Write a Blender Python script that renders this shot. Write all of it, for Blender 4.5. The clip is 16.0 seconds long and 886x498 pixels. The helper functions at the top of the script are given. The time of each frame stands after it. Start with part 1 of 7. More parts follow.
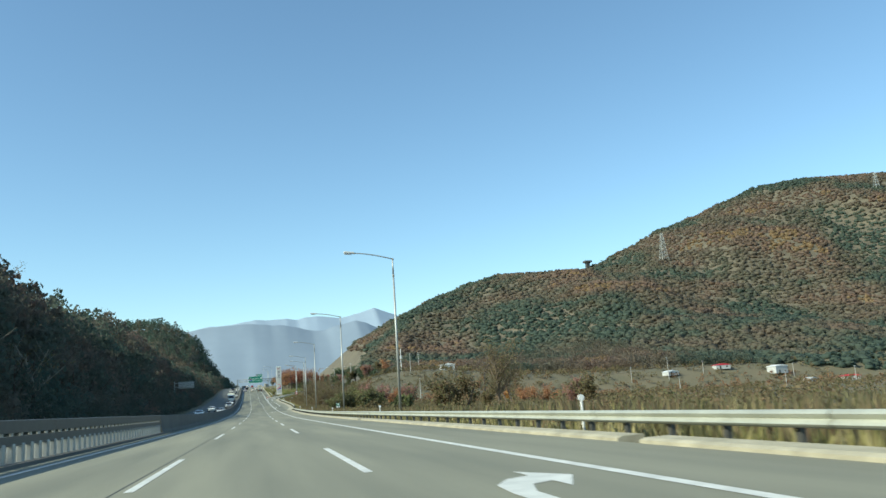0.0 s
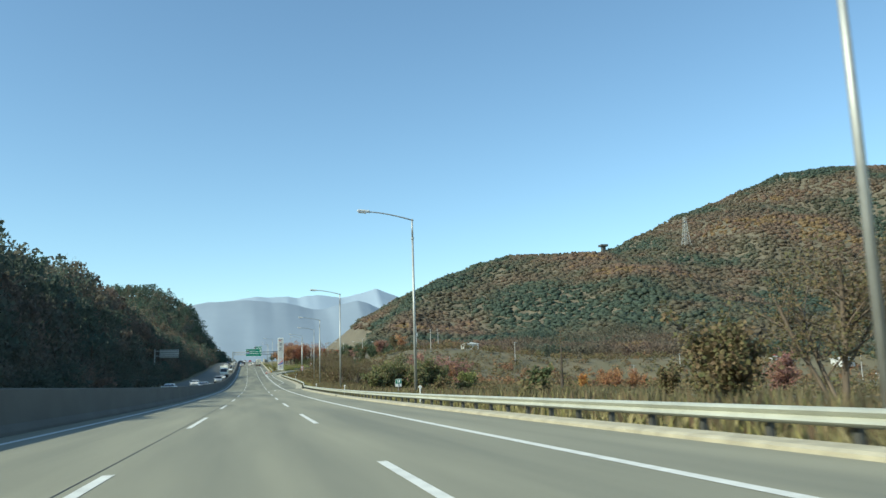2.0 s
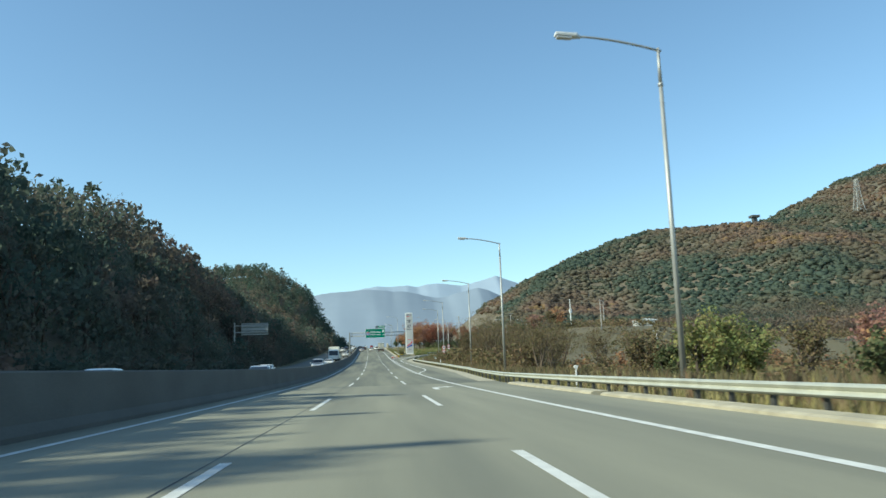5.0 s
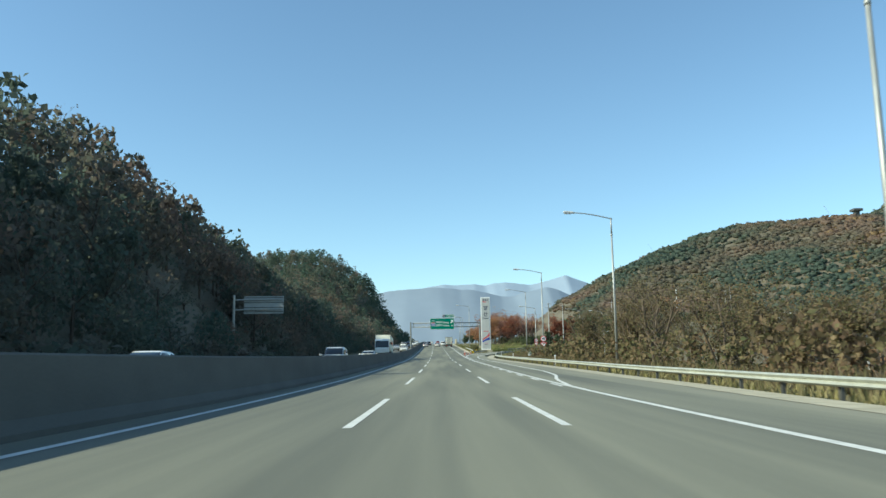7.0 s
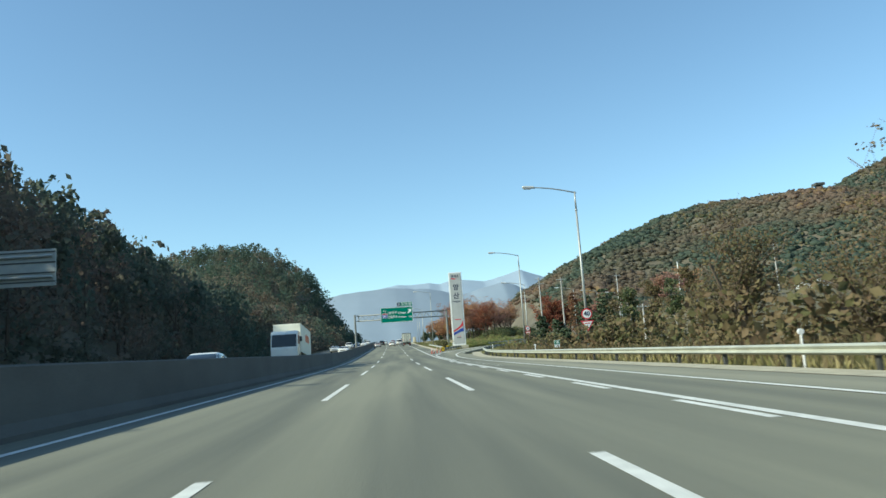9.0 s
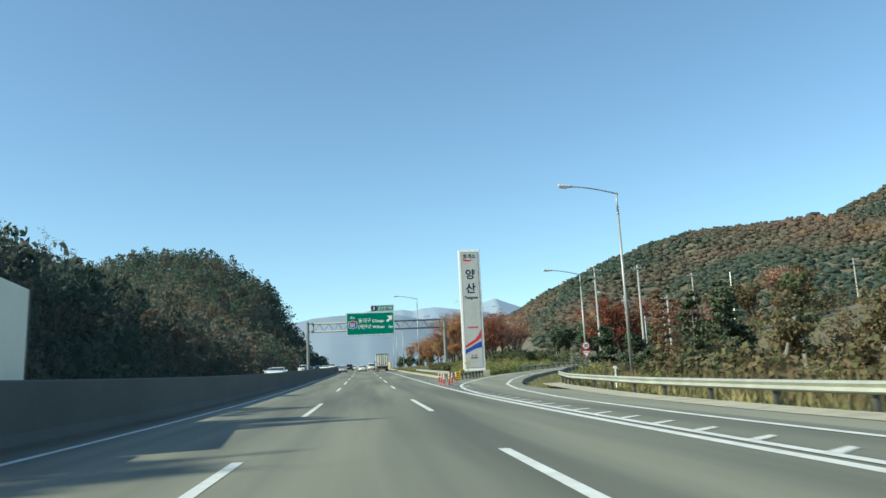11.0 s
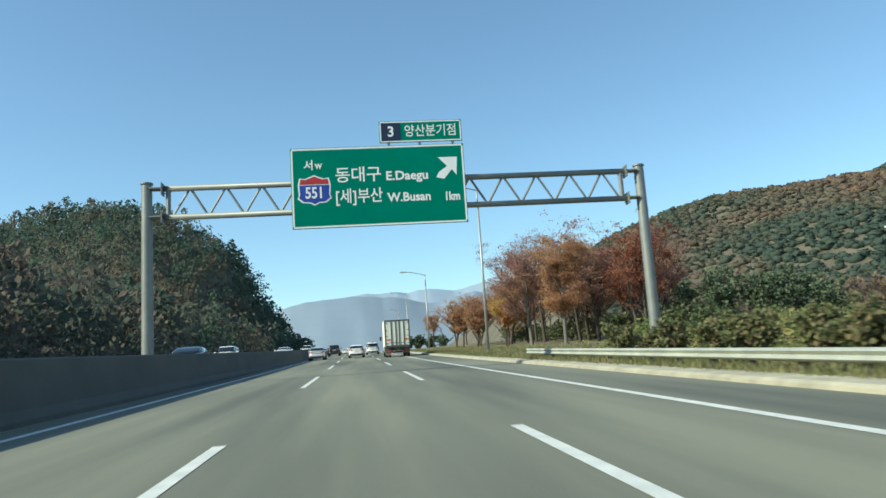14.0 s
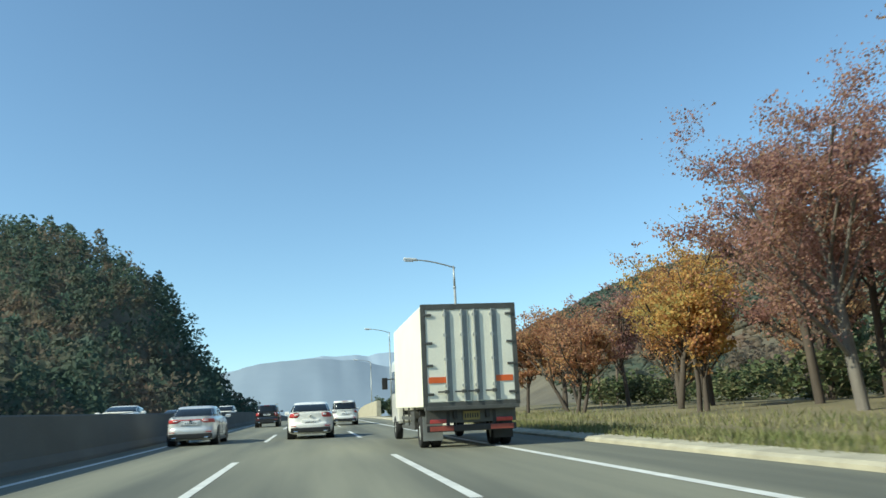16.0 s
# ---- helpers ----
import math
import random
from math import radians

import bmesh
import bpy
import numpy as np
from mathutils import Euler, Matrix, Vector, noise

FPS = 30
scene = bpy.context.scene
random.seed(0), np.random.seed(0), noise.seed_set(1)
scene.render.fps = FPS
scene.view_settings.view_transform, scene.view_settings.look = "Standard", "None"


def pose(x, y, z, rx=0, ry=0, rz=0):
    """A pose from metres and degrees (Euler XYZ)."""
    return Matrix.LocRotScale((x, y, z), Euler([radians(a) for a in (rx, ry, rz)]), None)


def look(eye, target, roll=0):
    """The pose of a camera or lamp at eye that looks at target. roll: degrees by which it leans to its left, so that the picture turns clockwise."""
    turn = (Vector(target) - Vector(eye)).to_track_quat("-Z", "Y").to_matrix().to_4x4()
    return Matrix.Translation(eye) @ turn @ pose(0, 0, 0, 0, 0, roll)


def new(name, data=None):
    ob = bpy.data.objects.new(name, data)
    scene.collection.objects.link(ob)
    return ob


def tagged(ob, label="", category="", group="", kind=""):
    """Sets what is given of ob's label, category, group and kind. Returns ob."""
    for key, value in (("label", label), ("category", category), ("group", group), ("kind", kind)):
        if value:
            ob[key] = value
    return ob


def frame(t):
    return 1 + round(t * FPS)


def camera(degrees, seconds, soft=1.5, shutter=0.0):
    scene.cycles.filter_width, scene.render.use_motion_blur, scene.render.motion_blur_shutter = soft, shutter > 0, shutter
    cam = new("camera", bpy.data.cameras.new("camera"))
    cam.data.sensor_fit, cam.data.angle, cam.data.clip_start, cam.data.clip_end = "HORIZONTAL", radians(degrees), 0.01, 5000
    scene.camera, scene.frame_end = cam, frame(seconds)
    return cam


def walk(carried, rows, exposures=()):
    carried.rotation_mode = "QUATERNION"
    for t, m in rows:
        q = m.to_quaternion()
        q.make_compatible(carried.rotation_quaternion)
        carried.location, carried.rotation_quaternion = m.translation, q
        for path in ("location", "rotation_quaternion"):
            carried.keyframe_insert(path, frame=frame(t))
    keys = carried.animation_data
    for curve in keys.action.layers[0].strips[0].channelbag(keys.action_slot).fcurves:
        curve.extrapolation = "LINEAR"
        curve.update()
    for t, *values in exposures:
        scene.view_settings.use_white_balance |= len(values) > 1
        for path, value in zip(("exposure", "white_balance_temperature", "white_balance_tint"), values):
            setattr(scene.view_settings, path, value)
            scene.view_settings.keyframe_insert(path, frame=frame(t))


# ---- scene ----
cam = camera(57.5, 16.0, shutter=0.14)
PATH = [
    (0.0, -0.429, 0.0, 1.159, -13.17, 10.48, 3.67),
    (0.5, -0.254, 14.26, 1.132, -13.02, 11.57, 3.03),
    (1.0, -0.174, 28.5, 1.105, -12.74, 9.67, 2.19),
    (1.5, -0.005, 42.78, 1.079, -12.38, 8.75, 1.93),
    (2.0, 0.097, 57.11, 1.054, -13.37, 9.38, 1.66),
    (2.5, 0.244, 71.52, 1.033, -14.26, 9.95, 1.71),
    (3.0, 0.266, 86.04, 1.023, -13.44, 10.11, 3.03),
    (3.5, 0.507, 100.67, 1.03, -11.3, 9.14, 3.85),
    (4.0, 0.64, 115.4, 1.063, -9.37, 8.05, 3.57),
    (4.5, 0.803, 130.21, 1.127, -8.79, 7.77, 2.82),
    (5.0, 0.903, 145.06, 1.222, -4.96, 8.86, 1.99),
    (7.5, 1.19, 219.41, 2.122, 0.14, 8.92, 1.1),
    (8.0, 1.455, 234.3, 2.438, -0.32, 7.87, 2.7),
    (10.5, 1.548, 308.9, 4.652, -5.91, 10.85, 3.06),
    (11.0, 1.428, 323.85, 5.133, -5.34, 10.75, 2.65),
    (11.5, 1.384, 338.73, 5.647, -6.95, 10.52, 2.36),
    (12.0, 1.389, 353.64, 6.217, -6.31, 9.39, 2.01),
    (12.5, 1.323, 368.52, 6.856, -5.28, 8.0, 1.82),
    (13.0, 1.287, 383.55, 7.575, -5.43, 8.45, 2.54),
    (13.5, 1.277, 398.68, 8.295, -5.51, 8.01, 3.03),
    (14.0, 1.292, 413.89, 9.051, -5.65, 9.52, 3.75),
    (14.5, 1.318, 428.78, 9.787, -3.73, 12.56, 3.89),
    (15.0, 1.259, 443.67, 10.521, -2.95, 13.57, 3.4),
    (15.5, 1.124, 458.56, 11.259, -3.81, 13.66, 3.07),
    (16.0, 1.083, 473.46, 12.007, -8.64, 13.92, 2.93),
]
walk(cam, [(t, pose(x, y, z, 90 + pitch, roll, yaw)) for t, x, y, z, yaw, pitch, roll in PATH], [(0.0, 0.55, 6550, -8), (16.0, 0.55, 6550, -8)])

# ---- light ----
SUN_EL, SUN_AZ = radians(34.2), radians(-107)
world = bpy.data.worlds.new("world")
scene.world = world
world.use_nodes = True
wn = world.node_tree.nodes
sky = wn.new("ShaderNodeTexSky")
sky.sky_type, sky.sun_disc = "NISHITA", False
sky.sun_elevation, sky.sun_rotation = SUN_EL, SUN_AZ
sky.altitude, sky.air_density, sky.dust_density, sky.ozone_density = 100, 1.0, 0.3, 3.4
wn["Background"].inputs["Strength"].default_value = 0.138
world.node_tree.links.new(sky.outputs["Color"], wn["Background"].inputs["Color"])
sun_data = bpy.data.lights.new("sun", "SUN")
sun_data.energy, sun_data.angle, sun_data.color = 4.2, radians(0.53), (1.0, 0.93, 0.82)
sun_ob = new("sun", sun_data)
sun_dir = Vector((math.sin(SUN_AZ) * math.cos(SUN_EL), math.cos(SUN_AZ) * math.cos(SUN_EL), math.sin(SUN_EL)))
sun_ob.matrix_world = look(sun_dir * 100, (0, 0, 0))

# ---- materials ----
def make_mat(name, base, rough=0.6, metal=0.0, var=0.25, scale=3.0, fine=40.0, bump=0.15, other=None, random_mix=0.0, island=False, coat=0.0, spec=0.5, stretch=(1, 1, 1), bump_dist=0.02):
    """Principled surface with stains (coarse noise), grain (fine noise) and relief."""
    m = bpy.data.materials.new(name)
    m.use_nodes = True
    nt = m.node_tree
    n, l = nt.nodes, nt.links
    bsdf = n["Principled BSDF"]
    co = n.new("ShaderNodeTexCoord")
    mp = n.new("ShaderNodeMapping")
    mp.inputs["Scale"].default_value = stretch
    l.new(co.outputs["Object"], mp.inputs["Vector"])
    big, small = n.new("ShaderNodeTexNoise"), n.new("ShaderNodeTexNoise")
    big.inputs["Scale"].default_value, big.inputs["Detail"].default_value = scale, 4
    small.inputs["Scale"].default_value, small.inputs["Detail"].default_value = fine, 3
    l.new(mp.outputs["Vector"], big.inputs["Vector"])
    l.new(co.outputs["Object"], small.inputs["Vector"])
    ramp = n.new("ShaderNodeValToRGB")
    dark = other or tuple(c * (1 - var) for c in base)
    ramp.color_ramp.elements[0].position, ramp.color_ramp.elements[1].position = 0.32, 0.68
    ramp.color_ramp.elements[0].color, ramp.color_ramp.elements[1].color = (*dark, 1), (*base, 1)
    l.new(big.outputs["Fac"], ramp.inputs["Fac"])
    grain = n.new("ShaderNodeMapRange")
    grain.inputs["To Min"].default_value, grain.inputs["To Max"].default_value = 1 - var * 0.8, 1 + var * 0.6
    l.new(small.outputs["Fac"], grain.inputs["Value"])
    mul = n.new("ShaderNodeVectorMath")
    mul.operation = "SCALE"
    l.new(ramp.outputs["Color"], mul.inputs[0])
    l.new(grain.outputs["Result"], mul.inputs["Scale"])
    out = mul.outputs["Vector"]
    if random_mix:
        hsv = n.new("ShaderNodeHueSaturation")
        src = n.new("ShaderNodeNewGeometry").outputs["Random Per Island"] if island else n.new("ShaderNodeObjectInfo").outputs["Random"]
        mr = n.new("ShaderNodeMapRange")
        mr.inputs["To Min"].default_value, mr.inputs["To Max"].default_value = 1 - random_mix, 1 + random_mix
        l.new(src, mr.inputs["Value"])
        l.new(mr.outputs["Result"], hsv.inputs["Value"])
        l.new(out, hsv.inputs["Color"])
        out = hsv.outputs["Color"]
    l.new(out, bsdf.inputs["Base Color"])
    bsdf.inputs["Metallic"].default_value = metal
    bsdf.inputs["Specular IOR Level"].default_value = spec
    rr = n.new("ShaderNodeMapRange")
    rr.inputs["To Min"].default_value, rr.inputs["To Max"].default_value = max(rough - 0.1, 0.02), min(rough + 0.1, 1)
    l.new(big.outputs["Fac"], rr.inputs["Value"])
    l.new(rr.outputs["Result"], bsdf.inputs["Roughness"])
    bsdf.inputs["Coat Weight"].default_value = coat
    if bump:
        b = n.new("ShaderNodeBump")
        b.inputs["Strength"].default_value, b.inputs["Distance"].default_value = bump, bump_dist
        l.new(small.outputs["Fac"], b.inputs["Height"])
        l.new(b.outputs["Normal"], bsdf.inputs["Normal"])
    return m


def leaf_mat(name, colours, zone=0.02, zone_amount=0.5, rough=0.75, translucent=0.25, tree_size=0.0, fleck=0.45, slant=None):
    """Foliage: each island takes a colour from the ramp, drifting by zones of the wood."""
    m = bpy.data.materials.new(name)
    m.use_nodes = True
    nt = m.node_tree
    n, l = nt.nodes, nt.links
    bsdf = n["Principled BSDF"]
    geo = n.new("ShaderNodeNewGeometry")
    co = n.new("ShaderNodeTexCoord")
    big = n.new("ShaderNodeTexNoise")
    big.inputs["Scale"].default_value, big.inputs["Detail"].default_value = zone, 3
    if slant:
        mp = n.new("ShaderNodeMapping")
        mp.inputs["Rotation"].default_value, mp.inputs["Scale"].default_value = slant
        l.new(co.outputs["Object"], mp.inputs["Vector"])
        l.new(mp.outputs["Vector"], big.inputs["Vector"])
    else:
        l.new(co.outputs["Object"], big.inputs["Vector"])
    stretch_zone = n.new("ShaderNodeMapRange")
    stretch_zone.inputs["From Min"].default_value, stretch_zone.inputs["From Max"].default_value = (0.36, 0.64) if slant else (0.3, 0.7)
    l.new(big.outputs["Fac"], stretch_zone.inputs["Value"])
    mix = n.new("ShaderNodeMix")
    mix.inputs["Factor"].default_value = zone_amount
    single = geo.outputs["Random Per Island"]
    if tree_size:
        mid = n.new("ShaderNodeTexNoise")
        mid.inputs["Scale"].default_value, mid.inputs["Detail"].default_value = tree_size, 1
        l.new(co.outputs["Object"], mid.inputs["Vector"])
        wide = n.new("ShaderNodeMapRange")
        wide.inputs["From Min"].default_value, wide.inputs["From Max"].default_value = 0.28, 0.72
        l.new(mid.outputs["Fac"], wide.inputs["Value"])
        pick = n.new("ShaderNodeMix")
        pick.inputs["Factor"].default_value = 0.95
        l.new(single, pick.inputs["A"])
        l.new(wide.outputs["Result"], pick.inputs["B"])
        single = pick.outputs["Result"]
    l.new(single, mix.inputs["A"])
    l.new(stretch_zone.outputs["Result"], mix.inputs["B"])
    ramp = n.new("ShaderNodeValToRGB")
    els = ramp.color_ramp.elements
    for i, c in enumerate(colours):
        e = els[i] if i < 2 else els.new(0.5)
        e.position = 0.12 + 0.76 * i / (len(colours) - 1)
        e.color = (*c, 1)
    l.new(mix.outputs["Result"], ramp.inputs["Fac"])
    fine = n.new("ShaderNodeTexNoise")
    fine.inputs["Scale"].default_value, fine.inputs["Detail"].default_value = 1.7, 3
    l.new(co.outputs["Object"], fine.inputs["Vector"])
    mr = n.new("ShaderNodeMapRange")
    mr.inputs["To Min"].default_value, mr.inputs["To Max"].default_value = 1 - fleck, 1 + fleck
    l.new(fine.outputs["Fac"], mr.inputs["Value"])
    sc = n.new("ShaderNodeVectorMath")
    sc.operation = "SCALE"
    l.new(ramp.outputs["Color"], sc.inputs[0])
    l.new(mr.outputs["Result"], sc.inputs["Scale"])
    l.new(sc.outputs["Vector"], bsdf.inputs["Base Color"])
    bsdf.inputs["Roughness"].default_value = rough
    bsdf.inputs["Specular IOR Level"].default_value = 0.2
    if translucent:
        tr = n.new("ShaderNodeBsdfTranslucent")
        l.new(sc.outputs["Vector"], tr.inputs["Color"])
        ms = n.new("ShaderNodeMixShader")
        ms.inputs["Fac"].default_value = translucent
        l.new(bsdf.outputs["BSDF"], ms.inputs[1])
        l.new(tr.outputs["BSDF"], ms.inputs[2])
        l.new(ms.outputs["Shader"], n["Material Output"].inputs["Surface"])
    return m


ASPHALT = make_mat("asphalt", (0.215, 0.212, 0.158), 0.85, var=0.2, scale=0.75, fine=45, bump=0.3, stretch=(1, 0.02, 1), other=(0.1, 0.103, 0.082))
CONCRETE_ROAD = make_mat("concrete_road", (0.265, 0.256, 0.19), 0.85, var=0.2, scale=0.7, fine=45, bump=0.25, stretch=(1, 0.06, 1), other=(0.175, 0.173, 0.132))
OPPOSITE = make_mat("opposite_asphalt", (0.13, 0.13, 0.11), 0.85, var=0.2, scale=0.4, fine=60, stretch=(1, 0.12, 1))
PAINT = make_mat("road_paint", (0.7, 0.7, 0.66), 0.7, var=0.22, scale=2.5, fine=30, bump=0.1)
PAINT_OLD = make_mat("worn_road_paint", (0.62, 0.62, 0.57), 0.75, var=0.35, scale=3.5, fine=35, bump=0.1)
SEAL = make_mat("joint_sealant", (0.02, 0.02, 0.02), 0.6, var=0.2)
KERB = make_mat("kerb_concrete", (0.47, 0.43, 0.32), 0.9, var=0.3, scale=1.5, fine=25, bump=0.3)
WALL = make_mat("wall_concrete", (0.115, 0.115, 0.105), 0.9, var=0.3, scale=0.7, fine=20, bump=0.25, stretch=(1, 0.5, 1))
STEEL = make_mat("galvanised_steel", (0.42, 0.43, 0.41), 0.5, 0.45, var=0.15, scale=2, fine=30, bump=0.05)
RAIL = make_mat("rail_steel", (0.52, 0.53, 0.45), 0.5, 0.3, var=0.2, scale=1.2, fine=20, bump=0.05)
LAMP_GREY = make_mat("lamp_enamel", (0.68, 0.69, 0.68), 0.4, var=0.12, scale=4, fine=30, bump=0.03)
DARK_STEEL = make_mat("weathered_steel", (0.12, 0.12, 0.11), 0.6, 0.4, var=0.3, scale=3, fine=30)
WHITE_METAL = make_mat("white_enamel", (0.82, 0.82, 0.8), 0.4, var=0.08, scale=2, fine=20, bump=0.03)
GREEN_SIGN = make_mat("green_sign", (0.0, 0.2, 0.13), 0.5, spec=0.2, var=0.12, scale=1.5, fine=15, bump=0.02)
BLUE_SIGN = make_mat("blue_sign", (0.02, 0.06, 0.35), 0.45, var=0.1)
RED_SIGN = make_mat("red_sign", (0.6, 0.03, 0.05), 0.45, var=0.1)
SHIELD_RED = make_mat("shield_red", (0.45, 0.03, 0.03), 0.45, var=0.1)
SIGN_WHITE = make_mat("sign_white", (0.85, 0.85, 0.83), 0.45, var=0.05, bump=0.02)
SIGN_GREY = make_mat("sign_grey_panel", (0.5, 0.5, 0.48), 0.5, var=0.12, scale=1.0)
NAVY = make_mat("navy_sign", (0.01, 0.02, 0.06), 0.45, var=0.1)
YELLOW = make_mat("hazard_yellow", (0.75, 0.5, 0.02), 0.5, var=0.2)
BLACK = make_mat("black_paint", (0.015, 0.015, 0.015), 0.5, var=0.2)
ORANGE = make_mat("cone_orange", (0.75, 0.1, 0.03), 0.5, var=0.2)
GRASS_SOIL = make_mat("dry_verge", (0.22, 0.185, 0.1), 0.95, var=0.4, scale=0.25, fine=8, bump=0.6, other=(0.11, 0.1, 0.05), bump_dist=0.1)
FOREST_SOIL = make_mat("forest_soil", (0.15, 0.128, 0.088), 0.95, var=0.4, scale=0.05, fine=2, bump=0.6, bump_dist=0.3)
FIELD_SOIL = make_mat("field_soil", (0.16, 0.132, 0.082), 0.95, var=0.4, scale=0.05, fine=1.5, bump=0.6, other=(0.12, 0.11, 0.065), bump_dist=0.2)
BARK = make_mat("bark", (0.1, 0.078, 0.06), 0.9, var=0.4, scale=3, fine=25, bump=0.6, stretch=(1, 1, 0.2))
GREY_BARK = make_mat("grey_bark", (0.21, 0.185, 0.155), 0.9, var=0.35, scale=3, fine=25, bump=0.5, stretch=(1, 1, 0.2))
TWIG_BARK = make_mat("twig_bark", (0.17, 0.13, 0.095), 0.9, var=0.35, scale=3, fine=25, bump=0.4, stretch=(1, 1, 0.2))
PALE_BARK = make_mat("pale_bark", (0.3, 0.27, 0.22), 0.9, var=0.35, scale=3, fine=25, bump=0.5, stretch=(1, 1, 0.2))
POLE = make_mat("concrete_pole", (0.45, 0.43, 0.4), 0.85, var=0.2, scale=1, fine=20)
TYRE = make_mat("tyre_rubber", (0.02, 0.02, 0.02), 0.85, var=0.3, scale=8, fine=60)
RIM = make_mat("alloy_rim", (0.5, 0.5, 0.5), 0.3, 0.8, var=0.15)
GLASS = make_mat("tinted_glass", (0.012, 0.014, 0.014), 0.06, var=0.1, bump=0, spec=0.7)
TAIL = make_mat("tail_lamp_red", (0.5, 0.06, 0.06), 0.15, var=0.15, bump=0, coat=0.5)
CLEAR = make_mat("clear_lens", (0.7, 0.7, 0.7), 0.1, var=0.1, bump=0)
TRIM = make_mat("black_trim", (0.02, 0.02, 0.02), 0.5, var=0.2)
CHROME = make_mat("chrome", (0.75, 0.75, 0.75), 0.15, 1.0, var=0.05, bump=0)
CAR_WHITE = make_mat("white_car_paint", (0.88, 0.86, 0.8), 0.3, var=0.04, scale=2, bump=0, coat=0.7)
CAR_SILVER = make_mat("silver_car_paint", (0.66, 0.66, 0.65), 0.32, 0.3, var=0.05, bump=0, coat=0.7)
CAR_BLACK = make_mat("black_car_paint", (0.012, 0.012, 0.014), 0.25, var=0.1, bump=0, coat=0.9)
CAR_RED = make_mat("red_car_paint", (0.35, 0.03, 0.03), 0.3, var=0.05, bump=0, coat=0.7)
BOX_WHITE = make_mat("cream_box_panel", (0.87, 0.84, 0.7), 0.5, var=0.1, scale=0.8, fine=20, bump=0.03)
DULL_RED = make_mat("dull_red_strip", (0.34, 0.075, 0.05), 0.6, var=0.3, scale=5, fine=30)
ORANGE_MARK = make_mat("orange_marker", (0.75, 0.14, 0.03), 0.5, var=0.15)
PINE = leaf_mat("mixed_wood_leaves", [(0.085, 0.125, 0.1), (0.1, 0.13, 0.1), (0.125, 0.135, 0.105), (0.165, 0.145, 0.115), (0.235, 0.165, 0.13)], 0.02, 0.4, translucent=0.5, tree_size=0.14, fleck=0.12)
KNOLL = leaf_mat("knoll_wood_leaves", [(0.08, 0.13, 0.1), (0.09, 0.135, 0.1), (0.11, 0.14, 0.105), (0.145, 0.14, 0.11), (0.23, 0.16, 0.12)], 0.02, 0.4, translucent=0.5, tree_size=0.12, fleck=0.1)
MOUNTAIN = leaf_mat("mountain_wood_leaves", [(0.095, 0.128, 0.1), (0.105, 0.132, 0.1), (0.15, 0.145, 0.105), (0.215, 0.175, 0.122), (0.29, 0.205, 0.115), (0.24, 0.165, 0.125)], 0.0085, 0.8, translucent=0.5, tree_size=0.05, fleck=0.1, slant=((0.0, 0.5, 0.5), (1.0, 0.7, 0.8)))
SCRUB = leaf_mat("dry_scrub_leaves", [(0.1, 0.11, 0.05), (0.16, 0.145, 0.07), (0.21, 0.165, 0.09), (0.26, 0.195, 0.11), (0.18, 0.115, 0.075)], 0.08, 0.4, translucent=0.35)
BUSH = leaf_mat("bush_leaves", [(0.065, 0.095, 0.045), (0.1, 0.13, 0.06), (0.15, 0.165, 0.08), (0.2, 0.185, 0.1)], 0.3, 0.3, translucent=0.35)
LAWN = leaf_mat("lawn_blades", [(0.13, 0.155, 0.055), (0.19, 0.2, 0.08), (0.26, 0.245, 0.115), (0.34, 0.29, 0.16)], 0.35, 0.5, translucent=0.3)
REED = leaf_mat("dry_reeds", [(0.12, 0.125, 0.06), (0.17, 0.155, 0.085), (0.22, 0.185, 0.115), (0.18, 0.14, 0.09)], 0.05, 0.6, translucent=0.35)
HEDGE_RUST = leaf_mat("rust_hedge_leaves", [(0.2, 0.11, 0.075), (0.27, 0.15, 0.09), (0.2, 0.16, 0.09), (0.3, 0.19, 0.1)], 0.03, 0.5, translucent=0.4)
THICKET = leaf_mat("thicket_leaves", [(0.09, 0.12, 0.05), (0.15, 0.17, 0.075), (0.22, 0.23, 0.11), (0.3, 0.29, 0.16), (0.3, 0.2, 0.13)], 0.12, 0.35, translucent=0.4)
DARK_NEEDLE = leaf_mat("dark_needles", [(0.065, 0.095, 0.06), (0.085, 0.12, 0.07), (0.115, 0.15, 0.085), (0.15, 0.17, 0.1)], 0.3, 0.3, translucent=0.2)
RUST_NEEDLE = leaf_mat("rust_needles", [(0.2, 0.11, 0.07), (0.27, 0.15, 0.09), (0.33, 0.2, 0.11)], 0.3, 0.3, translucent=0.35)
AUTUMN = leaf_mat("autumn_leaves", [(0.3, 0.17, 0.12), (0.44, 0.22, 0.13), (0.56, 0.29, 0.15), (0.6, 0.4, 0.19)], 0.25, 0.4, translucent=0.5)
GOLD = leaf_mat("golden_leaves", [(0.36, 0.17, 0.1), (0.5, 0.25, 0.11), (0.6, 0.36, 0.12), (0.64, 0.5, 0.15), (0.42, 0.38, 0.14)], 0.4, 0.55, translucent=0.5)
MAROON = leaf_mat("maroon_leaves", [(0.28, 0.16, 0.15), (0.4, 0.22, 0.19), (0.46, 0.27, 0.18), (0.36, 0.23, 0.13)], 0.3, 0.4, translucent=0.5)
REDLEAF = leaf_mat("red_leaves", [(0.17, 0.065, 0.05), (0.28, 0.09, 0.06), (0.34, 0.15, 0.07)], 0.3, 0.3, translucent=0.35)
